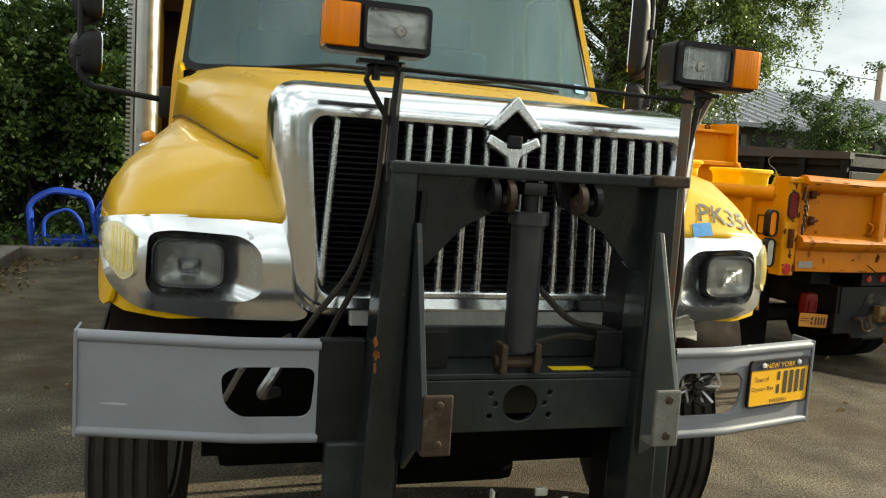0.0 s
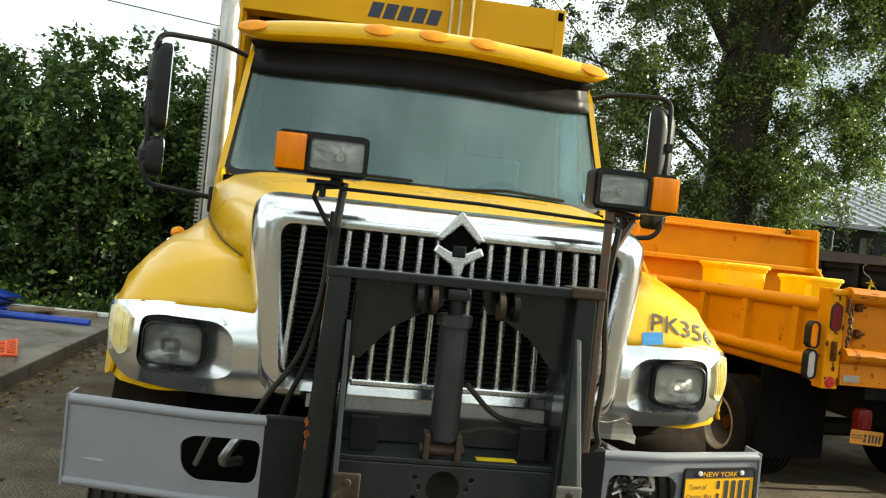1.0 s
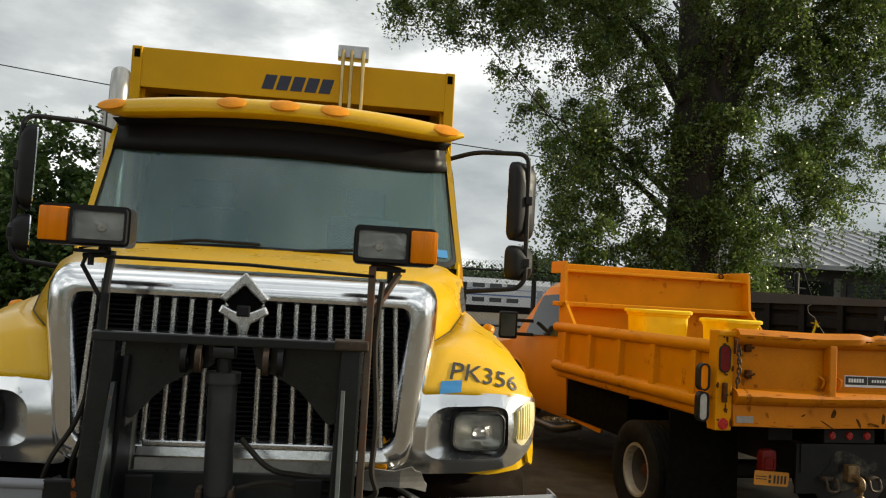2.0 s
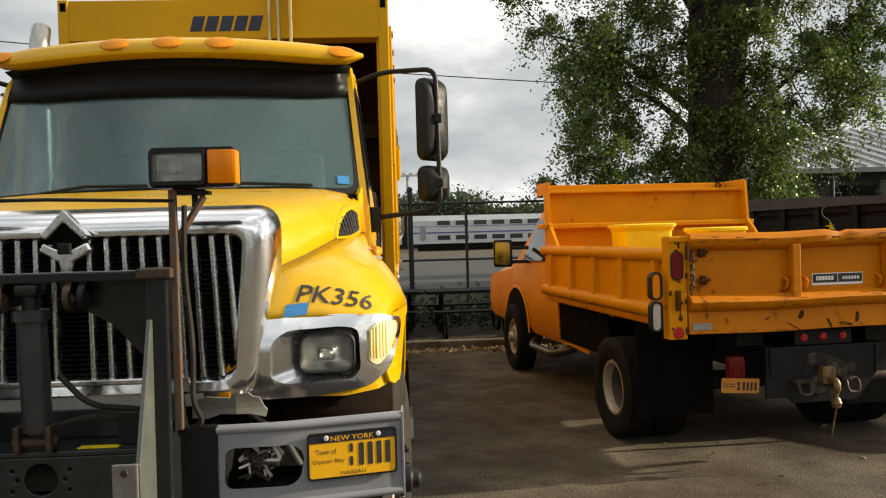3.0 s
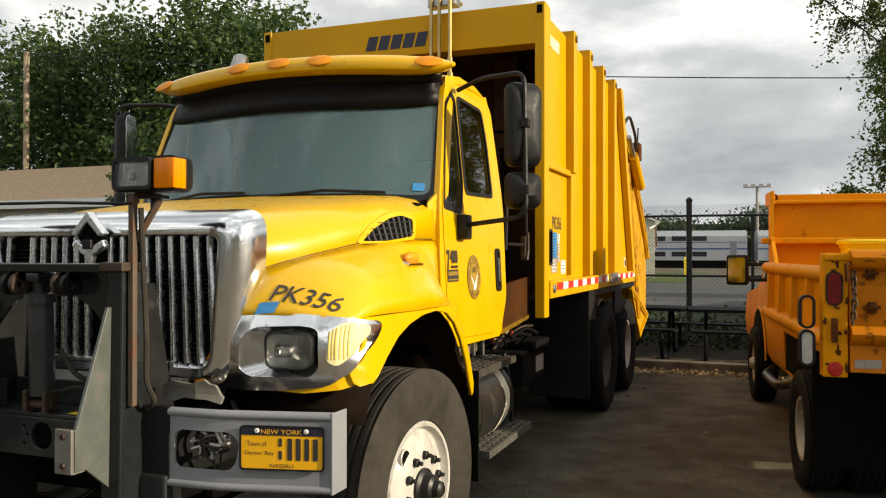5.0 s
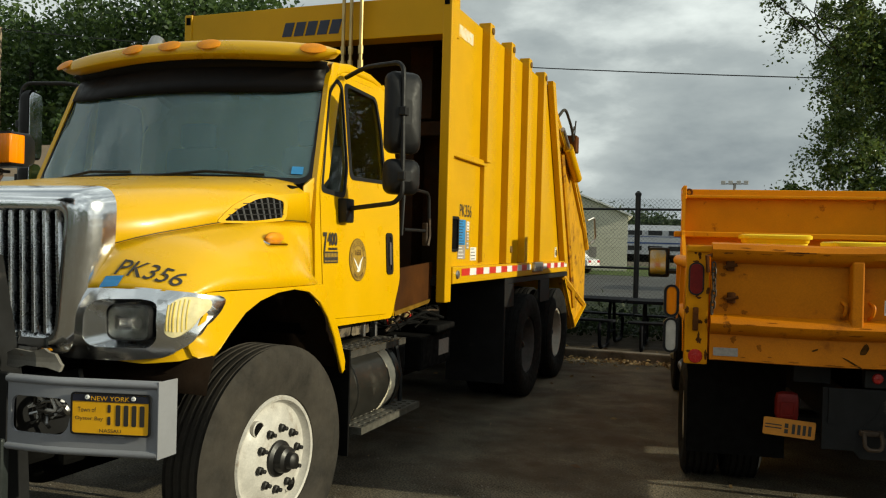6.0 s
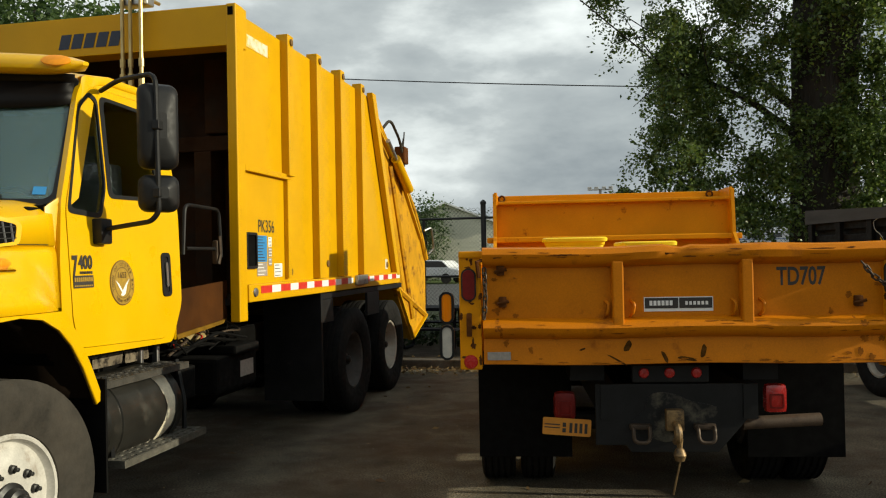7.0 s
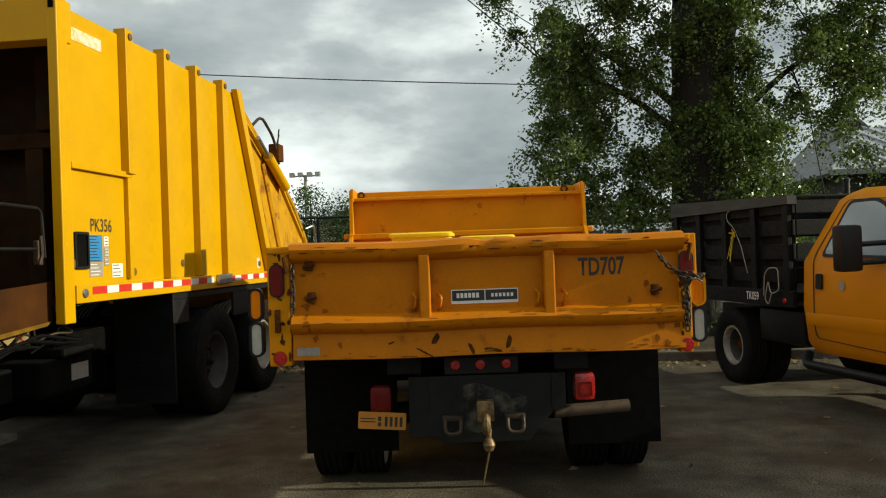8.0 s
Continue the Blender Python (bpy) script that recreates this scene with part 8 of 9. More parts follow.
box(bm, -14, -3.02, 2.6, KERB - 0.01, -0.2, 0.14, 0.02)
tagged(part("pavement", bm, CONCRETE), "raised concrete slab beside the truck", "pavement", kind="structure")
bm = bmesh.new()
loft(bm, [[(-90, 23.0, 0.012), (60, 23.0, 0.012)], [(-90, 62, 0.012), (60, 62, 0.012)]], closed=False)
tagged(part("road", bm, ROAD), "pale asphalt car park behind the fence", "road", kind="structure")

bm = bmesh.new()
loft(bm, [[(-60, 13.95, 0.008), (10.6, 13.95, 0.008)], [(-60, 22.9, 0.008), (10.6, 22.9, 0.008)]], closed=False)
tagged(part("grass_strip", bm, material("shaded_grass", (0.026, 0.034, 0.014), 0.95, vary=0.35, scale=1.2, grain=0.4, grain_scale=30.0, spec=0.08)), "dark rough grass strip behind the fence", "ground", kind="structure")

rng = np.random.default_rng(5)


def clump(centres, count, spread, droop=0.0):
    """Leaf points scattered round branch ends."""
    c = np.repeat(np.array(centres), count, axis=0)
    p = rng.normal(size=c.shape) * spread
    p[:, 2] -= np.abs(p[:, 2]) * droop
    return c + p


# big tree
tree = thing("tree", "tall broadleaf tree with a thick dark trunk and hanging leaves", "tree", pose(7.3, 12.8, 0))


def limb(bm, a, b, r0, r1, bow=0.3, n=7):
    a, b = Vector(a), Vector(b)
    pts = []
    for k in range(n):
        t = k / (n - 1)
        p = a.lerp(b, t)
        p += Vector((0.12 * math.sin(3 * t + a.x), 0.10 * math.sin(4 * t + b.y), bow * math.sin(math.pi * t)))
        pts.append(p)
    tube(bm, pts, r0, 10, r_end=r1)
    return pts


bm = bmesh.new()
rings = []
for z, r, x in ((0.0, 0.78, -0.05), (0.4, 0.64, -0.06), (1.2, 0.56, -0.08), (2.5, 0.52, -0.06), (4.0, 0.51, 0.0), (5.2, 0.53, 0.10), (6.0, 0.58, 0.22), (6.7, 0.54, 0.34), (7.2, 0.30, 0.40)):
    rings.append([(x + r * (1 + 0.09 * math.sin(3 * a + z) + 0.05 * math.sin(7 * a - z)) * math.cos(a), r * (1 + 0.09 * math.sin(3 * a + z)) * math.sin(a), z) for a in (2 * math.pi * k / 28 for k in range(28))])
loft(bm, rings, caps=True)
part("trunk", bm, BARK, tree, "dark furrowed trunk", smooth=True)
ends = []
for a, b, r in (((0.0, 0, 5.9), (-0.45, 0.3, 11.8), 0.40), ((0.45, 0, 5.9), (2.3, 0.2, 11.2), 0.38)):   # the two stems above the fork
    bm = bmesh.new()
    ends += limb(bm, a, b, r, 0.10, 0.0, 9)[5:]
    part("stem", bm, BARK, tree, smooth=True)
for a, b, r, bow in (((-0.25, 0, 5.9), (-2.1, 0.3, 8.0), 0.16, 0.25), ((-1.9, 0.3, 7.8), (-3.6, 3.0, 11.4), 0.12, 0.2), ((0.8, 0, 6.8), (3.4, -0.4, 8.4), 0.15, 0.3), ((1.2, 0.1, 8.0), (4.8, 0.6, 10.0), 0.14, 0.3),
                     ((0.1, 0, 5.2), (0.2, -2.0, 8.3), 0.13, 0.3), ((0.2, 0, 5.4), (0.5, 2.6, 9.0), 0.14, 0.3), ((-0.2, 0.1, 8.4), (-2.2, 1.0, 12.3), 0.12, 0.2), ((1.6, 0, 9.2), (3.0, -0.5, 12.8), 0.12, 0.2),
                     ((-0.3, 0, 3.4), (-2.6, -0.3, 4.7), 0.075, 0.2), ((-0.3, 0, 3.9), (-2.8, 2.6, 6.1), 0.08, 0.2), ((0.4, 0, 3.6), (2.3, 0.2, 5.0), 0.075, 0.2), ((-1.6, 0.3, 7.5), (-4.6, 0.9, 9.0), 0.08, 0.2), ((-1.9, 0.3, 7.8), (-6.5, 0.4, 8.0), 0.07, 0.2)):
    bm = bmesh.new()
    pts = limb(bm, a, b, r, r * 0.22, bow)
    ends += pts[3:]
    for k in (3, 4, 5, 6):
        for j in range(3):
            off = Vector(rng.normal(size=3)) * 1.1
            q = limb(bm, pts[k], pts[k] + off, 0.014, 0.005, 0.1, 4)
            ends.append(q[-1])
    part("limb", bm, BARK, tree, smooth=True)
centres = []
for e in ends:
    for _ in range(3):
        centres.append(np.array(e) + rng.normal(size=3) * (0.55, 0.5, 0.5))
for _ in range(150):   # outer shell of the crown
    d = rng.normal(size=3)
    d /= np.linalg.norm(d)
    c = np.array((0.0, 0.4, 9.6)) + d * (6.8, 2.8, 3.6) * rng.uniform(0.6, 1.0)
    c[1] *= 0.8
    centres.append(c)
# low hanging boughs: x, y, z of each and how many sprays it carries
for x, y, z, n in ((-3.6, -0.4, 2.8, 4), (-3.1, -0.2, 2.9, 4), (-2.7, -0.5, 3.7, 4), (-2.4, -0.2, 3.1, 4), (-2.2, -0.5, 2.6, 4), (-2.0, -0.3, 3.7, 4), (-1.5, -0.6, 2.6, 4), (-1.2, -0.6, 3.3, 4), (-1.4, -0.5, 2.0, 3),
                   (-0.9, -0.8, 2.3, 3), (-0.8, -0.9, 3.1, 3), (-1.1, -0.7, 4.6, 3), (-0.7, -0.9, 5.4, 4), (-1.5, -0.8, 5.8, 4), (-2.1, -0.5, 5.2, 3), (0.5, -1.0, 2.3, 3), (0.8, -0.9, 3.0, 3), (1.2, -0.6, 2.6, 3), (1.3, -0.5, 3.5, 2),
                   (0.4, -0.95, 3.9, 6), (0.6, -0.95, 4.7, 6), (0.4, -0.95, 5.6, 5), (0.5, -1.0, 3.3, 5), (0.3, -1.0, 2.7, 4), (0.7, -0.9, 6.3, 5), (1.6, -0.6, 4.2, 2), (2.2, -0.4, 3.7, 2), (2.6, -0.2, 4.5, 2), (3.4, 0.0, 4.6, 2), (4.3, 0.3, 5.1, 2), (4.6, 0.2, 5.9, 3),
                   (3.0, 0.3, 5.8, 2), (3.7, 0.1, 6.4, 3), (-2.8, -0.6, 4.6, 4), (-2.5, -0.5, 4.2, 4), (0.4, -0.9, 1.7, 3), (0.9, -0.7, 1.8, 3), (-4.3, 0.0, 7.4, 4), (-5.0, 0.2, 7.5, 4), (-5.8, 0.3, 7.5, 3), (-6.4, 0.3, 7.6, 3), (-4.6, 0.0, 8.0, 4),
                   (1.9, -0.5, 5.0, 4), (2.5, -0.3, 5.5, 4), (3.1, 0.0, 5.2, 3), (2.0, -0.6, 6.2, 4), (2.9, -0.4, 6.8, 4), (3.6, 0.0, 7.2, 4), (4.4, 0.0, 6.9, 4), (1.5, -0.7, 7.0, 4), (3.3, -0.3, 7.9, 4), (4.2, 0.2, 8.2, 4), (5.0, 0.4, 7.4, 4), (2.4, -0.4, 7.6, 4)):
    for _ in range(n):
        centres.append(np.array((x, y, z)) + rng.normal(size=3) * (0.20, 0.22, 0.22))
kept = []
for c in centres:
    edge = np.interp(c[2], (1.5, 2.7, 3.3, 4.5, 5.3, 6.2, 6.9, 9.0), (-3.9, -3.7, -2.9, -2.7, -3.2, -3.6, -6.6, -7.2))
    if (c[1] < -2.1 and c[2] < 8) or c[0] < edge:
        continue
    share = 1.0 if c[2] < 4.2 else 0.68
    if c[0] > 1.0:   # the sunny side is thin low down and full above
        share = 0.85 if 3.0 < c[2] < 6.5 else 1.0
    if c[0] < -4.9:
        share = 0.5
    if rng.uniform() < share:
        kept.append(c)
pts = sprays(np.array(kept), 21, 23, 0.54, rng, 0.9)
pts = pts[(pts[:, 2] > 1.4) & ((pts[:, 0] > -3.9) | (pts[:, 2] > 6.75))]
leaf_mesh("crown", pts, 0.073, rng, LEAF, 0.2, tree, "small green leaves in hanging clumps")

# hedge of shrubs and small trees behind the truck
for row, (x, x_end, y_row) in enumerate(((-9.0, -1.5, 10.9), (-9.4, -1.9, 12.1))):
    k = row
    while x < x_end:
        top = 3.4 + 0.35 * math.sin(k * 1.7) + rng.uniform(0, 0.6)
        bush = thing("shrub", "dense dark green shrub behind the kerb", "shrub", pose(x, y_row + rng.uniform(-0.2, 0.3), 0.03), group="shrubs behind the kerb")
        bm = bmesh.new()
        heads = []
        for j in range(6):
            a = rng.uniform(0, 2 * math.pi)
            tip = (0.75 * math.cos(a), 0.55 * math.sin(a), top * rng.uniform(0.55, 0.95))
            q = limb(bm, (0.15 * math.cos(a), 0.15 * math.sin(a), 0), tip, 0.035, 0.010, 0.1, 5)
            heads += q[2:]
        part("stem", bm, BARK, bush)
        cs = [np.array(h) + rng.normal(size=3) * (0.3, 0.3, 0.25) for h in heads for _ in range(2)]
        cs += [np.array((rng.uniform(-0.9, 0.9), rng.uniform(-0.7, 0.7), top * rng.uniform(0.03, 1.0))) for _ in range(58)]
        leaf_mesh("foliage", sprays(cs, 8, 14, 0.40, rng, 0.15), 0.108, rng, HEDGELEAF, 0.3, bush)
        x += rng.uniform(0.85, 1.1)
        k += 1
# weeds on the verge
pts = np.stack([rng.uniform(-9, -1.6, 2600), rng.uniform(9.45, 10.4, 2600), 0.03 + np.abs(rng.normal(size=2600)) * 0.16], axis=1)
tagged(leaf_mesh("weeds", pts, 0.12, rng, HEDGELEAF, 0.0), "low green weeds on the earth verge", "weeds", kind="stuff")
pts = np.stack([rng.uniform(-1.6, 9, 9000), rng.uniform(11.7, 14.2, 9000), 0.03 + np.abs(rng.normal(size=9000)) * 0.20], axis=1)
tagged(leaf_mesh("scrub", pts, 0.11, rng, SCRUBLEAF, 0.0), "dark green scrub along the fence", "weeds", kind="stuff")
# tall trees at the back on the far side of the truck
for x, y, h in ((-22.5, 36, 17), (-24, 33, 16), (-26, 34, 15), (-29, 33, 15), (-32, 35, 17), (-35, 33, 15), (-27, 38, 18), (-42, 34, 16), (-38.5, 36, 16)):
    t = thing("tree", "tall dark green tree in the distance", "tree", pose(x, y, 0), group="tall trees behind the yard")
    bm = bmesh.new()
    tube(bm, [(0, 0, 0), (0.1, 0, h * 0.5), (0, 0.1, h * 0.9)], 0.35, 8, r_end=0.05)
    part("trunk", bm, BARK, t)
    cs = [np.array((0, 0, h * 0.6)) + (lambda d: d / np.linalg.norm(d))(rng.normal(size=3)) * (3.6, 3.0, h * 0.42) * rng.uniform(0.4, 1.0) for _ in range(95)]
    leaf_mesh("crown", clump(cs, 75, 0.6, 0.3), 0.34, rng, DUSKLEAF, 0.3, t)
for x, y, w, h in ((-8.4, 50.4, 0.5, 5.4), (-10.6, 50.0, 0.85, 6.2)):
    t = thing("tree", "small dark green tree beside the pale shed", "tree", pose(x, y, 0), group="trees beside the shed")
    bm = bmesh.new()
    tube(bm, [(0, 0, 0), (0.05, 0, h * 0.5), (0, 0.05, h * 0.9)], 0.12, 8, r_end=0.03)
    part("trunk", bm, BARK, t)
    cs = [np.array((rng.normal() * w, rng.normal() * 0.5, h * rng.uniform(0.12, 1.0))) for _ in range(90)]
    leaf_mesh("crown", clump(cs, 40, 0.36, 0.25), 0.19, rng, DUSKLEAF, 0.3, t)
# small dark tree before the barn
t = thing("tree", "small dark green tree before the long barn", "tree", pose(13.7, 14.2, 0))
bm = bmesh.new()
tube(bm, [(0, 0, 0), (0.06, 0, 1.6), (0, 0.05, 3.3)], 0.09, 8, r_end=0.02)
part("trunk", bm, BARK, t, smooth=True)
cs = [np.array((rng.normal() * 0.62, rng.normal() * 0.5, 2.5 + rng.normal() * 0.75)) for _ in range(120)]
leaf_mesh("crown", sprays([c for c in cs if c[2] > 0.6], 9, 14, 0.42, rng, 0.4), 0.085, rng, DUSKLEAF, 0.3, t)
# far tree line
pts = []
for _ in range(1400):
    x = rng.uniform(-70, 80)
    z = 1.8 + (4.7 + 1.2 * math.sin(x * 0.23) + 0.8 * math.sin(x * 0.61 + 1)) * rng.uniform(0, 1) ** 0.6
    pts.append((x, rng.uniform(118, 126), z))
tagged(leaf_mesh("far_woods", clump(pts, 44, (1.4, 1.0, 0.9), 0.2), 0.62, rng, FARLEAF), "distant line of green woods", "woods", kind="stuff")
bm = bmesh.new()
loft(bm, [[(-120, 130, 0), (140, 130, 0)], [(-120, 130, 6.3), (140, 130, 6.3)]], closed=False)
tagged(part("backdrop", bm, material("woods_shade", (0.03, 0.045, 0.025), 0.95, vary=0.3, scale=0.2)), "dark mass of distant woods", "backdrop", kind="structure")

# unseen woods on the open side of the yard, added to dim front light and reflections
pts = []
for _ in range(520):
    x = rng.uniform(-75, 80)
    z = 1.0 + (7.5 + 1.6 * math.sin(x * 0.16) + 1.2 * math.sin(x * 0.47)) * rng.uniform(0, 1) ** 0.8
    pts.append((x, rng.uniform(-40, -35), z))
tagged(leaf_mesh("woods", clump(pts, 30, (1.3, 1.0, 1.0), 0.2), 0.9, rng, DUSKLEAF), "unseen dark belt of trees along the open side of the yard", "woods", kind="stuff")

# chain-link fence
fence = thing("fence", "black chain-link fence with round posts and a top rail", "fence", pose(0, 13.2, 0))
bm = bmesh.new()
tube(bm, [(0, 0, 0), (0, 0, 2.58)], 0.05, 10)
lathe(bm, [(0.06, 2.56), (0.06, 2.60), (0.02, 2.64), (0.002, 2.645)], 10, "z")
first = part("post", bm, FENCEBLACK, fence, smooth=True, m=pose(1.36, 0, 0))
for x in (-9.7, -7.0, -4.3, -1.5, 4.2, 7.0, 9.8):
    shared("post", first.data, fence, pose(x, 0, 0))
bm = bmesh.new()
tube(bm, [(0, 0, 0), (0, 0, 2.3)], 0.028, 8)
shared("post", part("post", bm, FENCEBLACK, fence, m=pose(2.45, 0, 0)).data, fence, pose(0.2, 0, 0))
for z in (2.30, 1.2, 0.16):
    bm = bmesh.new()
    tube(bm, [(-9.7, 0, z), (10, 0, z)], 0.022, 8)
    part("rail", bm, FENCEBLACK, fence)
bm = bmesh.new()
step = 0.075
for k in range(int(19.7 / step)):
    x = -9.7 + k * step
    for d in (-1, 1):
        x1 = x + d * 2.4
        if -9.7 <= x1 <= 10:
            w = 0.0025
            vs = [bm.verts.new(p) for p in ((x - w, d * 0.003, 0.1), (x + w, d * 0.003, 0.1), (x1 + w, d * 0.003, 2.5), (x1 - w, d * 0.003, 2.5))]
            bm.faces.new(vs)
mesh_ = part("wire_mesh", bm, FENCEBLACK, fence, "woven black wire mesh", thick=0.003)
mesh_["kind"] = "stuff"


# picnic tables
def picnic_table(m):
    t = thing("picnic_table", "black steel picnic table with benches on the verge", "table", m, group="picnic tables by the fence")
    bm = bmesh.new()
    plate(bm, rounded(-0.76, 0.76, -0.37, 0.37, 0.07), (), lambda u, v, w: (u, v, 0.715 + w), 0.028)
    top = part("tabletop", bm, TABLEBLACK, t, bevel=0.006)
    bm = bmesh.new()
    plate(bm, rounded(-0.762, 0.762, -0.372, 0.372, 0.07), [rounded(-0.74, 0.74, -0.35, 0.35, 0.06)], lambda u, v, w: (u, v, 0.695 + w), 0.03)
    part("table_rim", bm, TABLEBLACK, top)
    for y in (-0.68, 0.68):
        bm = bmesh.new()
        plate(bm, rounded(-0.70, 0.70, y - 0.135, y + 0.135, 0.06), (), lambda u, v, w: (u, v, 0.425 + w), 0.028)
        part("bench", bm, TABLEBLACK, t, bevel=0.006)
    for x in (-0.50, 0.50):
        for s in (-1, 1):
            bm = bmesh.new()   # one bent tube from under the top down to the ground and up to the bench
            tube(bm, bend([(x, s * 0.10, 0.70), (x, s * 0.16, 0.60), (x, s * 0.22, 0.03), (x, s * 0.80, 0.03), (x, s * 0.86, 0.40), (x, s * 0.58, 0.42)], 0.11), 0.026, 8)
            part("leg", bm, TABLEBLACK, t, smooth=True)
        bm = bmesh.new()
        tube(bm, [(x, -0.20, 0.22), (x, 0.20, 0.22)], 0.020, 8)
        part("brace", bm, TABLEBLACK, t, smooth=True)
    return t


pt = picnic_table(pose(2.30, 10.75, 0.03, 0, 0, 3))
copy_thing(pt, pose(0.78, 10.85, 0.03, 0, 0, -4))
copy_thing(pt, pose(4.0, 10.9, 0.03, 0, 0, 8))

# shed, left house, barn
def gable(name, label, x0, x1, y0, y1, eave, ridge, wall, roof, over=0.25, along="y", hip=0.0):
    t = thing(name, label, "building", pose((x0 + x1) / 2, y0, 0))
    cx, w, d = 0.0, (x1 - x0) / 2, y1 - y0
    bm = bmesh.new()
    if along == "y":
        loft(bm, [[(-w, y, 0), (w, y, 0), (w, y, eave), (0, y, ridge), (-w, y, eave)] for y in (0, d)], caps=True)
    else:
        loft(bm, [[(x, 0, 0), (x, d, 0), (x, d, eave), (x, d / 2, top), (x, 0, eave)] for x, top in (((-w, eave + 0.01), (-w + hip, ridge)) if hip else ((-w, ridge),)) + ((w, ridge),)], caps=True)
    part("wall", bm, wall, t)
    for s in (-1, 1):
        bm = bmesh.new()
        if along == "y":
            sl = (ridge - eave) / w
            loft(bm, [[(0, y, ridge + 0.02), (s * (w + over), y, eave - sl * over + 0.02), (s * (w + over), y, eave - sl * over + 0.14), (0, y, ridge + 0.14)] for y in (-over, d + over)], caps=True)
        else:
            sl = (ridge - eave) / (d / 2)
            c = d / 2
            loft(bm, [[(x, c, ridge + 0.02), (x, c + s * (c + over), eave - sl * over + 0.02), (x, c + s * (c + over), eave - sl * over + 0.14), (x, c, ridge + 0.14)] for x in (-w - over, w + over)], caps=True)
            if hip:   # the end slope cuts the ridge short
                for v in bm.verts:
                    if v.co.x < 0 and abs(v.co.y - c) < 0.01:
                        v.co.x += hip
        part("roof", bm, roof, t)
    if hip:
        bm = bmesh.new()
        loft(bm, [[(-w - over, -over, eave - 0.06), (-w - over, d + over, eave - 0.06)], [(-w - over + hip, d / 2 - 0.02, ridge + 0.1), (-w - over + hip, d / 2 + 0.02, ridge + 0.1)]], closed=False)
        part("roof", bm, ROOFDARK, t, thick=0.08)
    return t


shed = gable("shed", "pale grey-sided shed with a white-edged gable roof", -10.3, -3.3, 52.0, 60.0, 3.75, 5.15, WALLGREY, WHITE, 0.3)
shed.matrix_world = pose(-7.35, 52.0, 0, 0, 0, 9)
bm = bmesh.new()
box(bm, 1.0, 1.5, -0.03, 0.0, 0.9, 1.6)
part("wall_vent", bm, GREYINK, shed)
for k in range(12):
    bm = bmesh.new()
    box(bm, -3.49, 3.49, -0.02, 0.0, 0.1 + k * 0.30, 0.37 + k * 0.30)
    part("siding_board", bm, WALLGREY, shed)
bm = bmesh.new()
loft(bm, [[(-40, 44, 0.03), (-1.5, 44, 0.03)], [(-40, 70, 0.03), (-1.5, 70, 0.03)]], closed=False)
tagged(part("lawn", bm, material("mown_grass", (0.07, 0.095, 0.03), 0.95, vary=0.3, scale=1.5, grain=0.3, grain_scale=30.0, spec=0.1)), "dull green lawn round the shed", "ground", kind="structure")
bm = bmesh.new()
tube(bm, [(0, 0, 0), (0, 0, 1.3)], 0.13, 10)
lathe(bm, [(0.13, 1.3), (0.09, 1.38), (0.002, 1.41)], 10, "z")
tagged(part("bollard", bm, BRIGHT, None, smooth=True, m=pose(-2.3, 57.0, 0)), "yellow bollard beyond the fence", "bollard")
house = gable("house", "low cream house with a brown shingle roof", -46, -16, 21, 31, 3.55, 5.4, WALLCREAM, ROOFBROWN, 0.5, "x")
bm = bmesh.new()
box(bm, -15.4, 15.4, -0.56, -0.50, 3.30, 3.62)
part("fascia", bm, WHITE, house)
barn = gable("barn", "long dark weathered building with a grey metal roof", 11.1, 44, 17.0, 27, 3.05, 4.5, WALLDARK, ROOFMETAL, 0.45, "x", hip=2.7)
for k in range(46):
    bm = bmesh.new()
    xx = -16.86 + k * 0.45
    up = min(1.0, (xx + 16.9 + 0.05) / 2.7)
    loft(bm, [[(xx - 0.02, y, z), (xx + 0.02, y, z), (xx + 0.02, y, z + 0.05), (xx - 0.02, y, z + 0.05)] for y, z in ((-0.45, 3.05 - 0.29 * 0.45 + 0.15), (-0.45 + 5.45 * up, 3.07 + 1.57 * up))], caps=True)
    part("roof_seam", bm, ROOFMETAL, barn)
for k in range(9):
    xx = -15.6 + k * 1.5
    bm = bmesh.new()
    box(bm, xx, xx + 1.1, -0.02, 0.0, 1.95, 2.65)
    win = part("window", bm, material("barn_pane", (0.012, 0.013, 0.015), 0.12, vary=0.1), barn)
    bm = bmesh.new()
    box(bm, xx + 1.12, xx + 1.30, -0.05, 0.0, 1.85, 2.75, 0.01)
    part("window_post", bm, material("grey_post", (0.16, 0.155, 0.15), 0.8), win)
bm = bmesh.new()
box(bm, -16.6, 16.6, -0.35, -0.02, 1.62, 1.80, 0.01)
part("ledge", bm, ROOFMETAL, barn)
dormer = thing("gabled_house", "dark house with a pointed metal roof behind the barn", "building", pose(16.1, 30.0, 0))
bm = bmesh.new()
loft(bm, [[(-2.0, y, 0), (1.5, y, 0), (1.5, y, 4.6), (0, y, 6.0), (-2.0, y, 4.1)] for y in (0, 3.0)], caps=True)
part("gable", bm, WALLDARK, dormer)
for s in (-1, 1):
    bm = bmesh.new()
    a, z = (1.75, 4.37) if s > 0 else (2.25, 3.86)
    loft(bm, [[(0, y, 6.02), (s * a, y, z), (s * a, y, z + 0.12), (0, y, 6.15)] for y in (-0.15, 3.1)], caps=True)
    part("roof", bm, ROOFDARK, dormer)

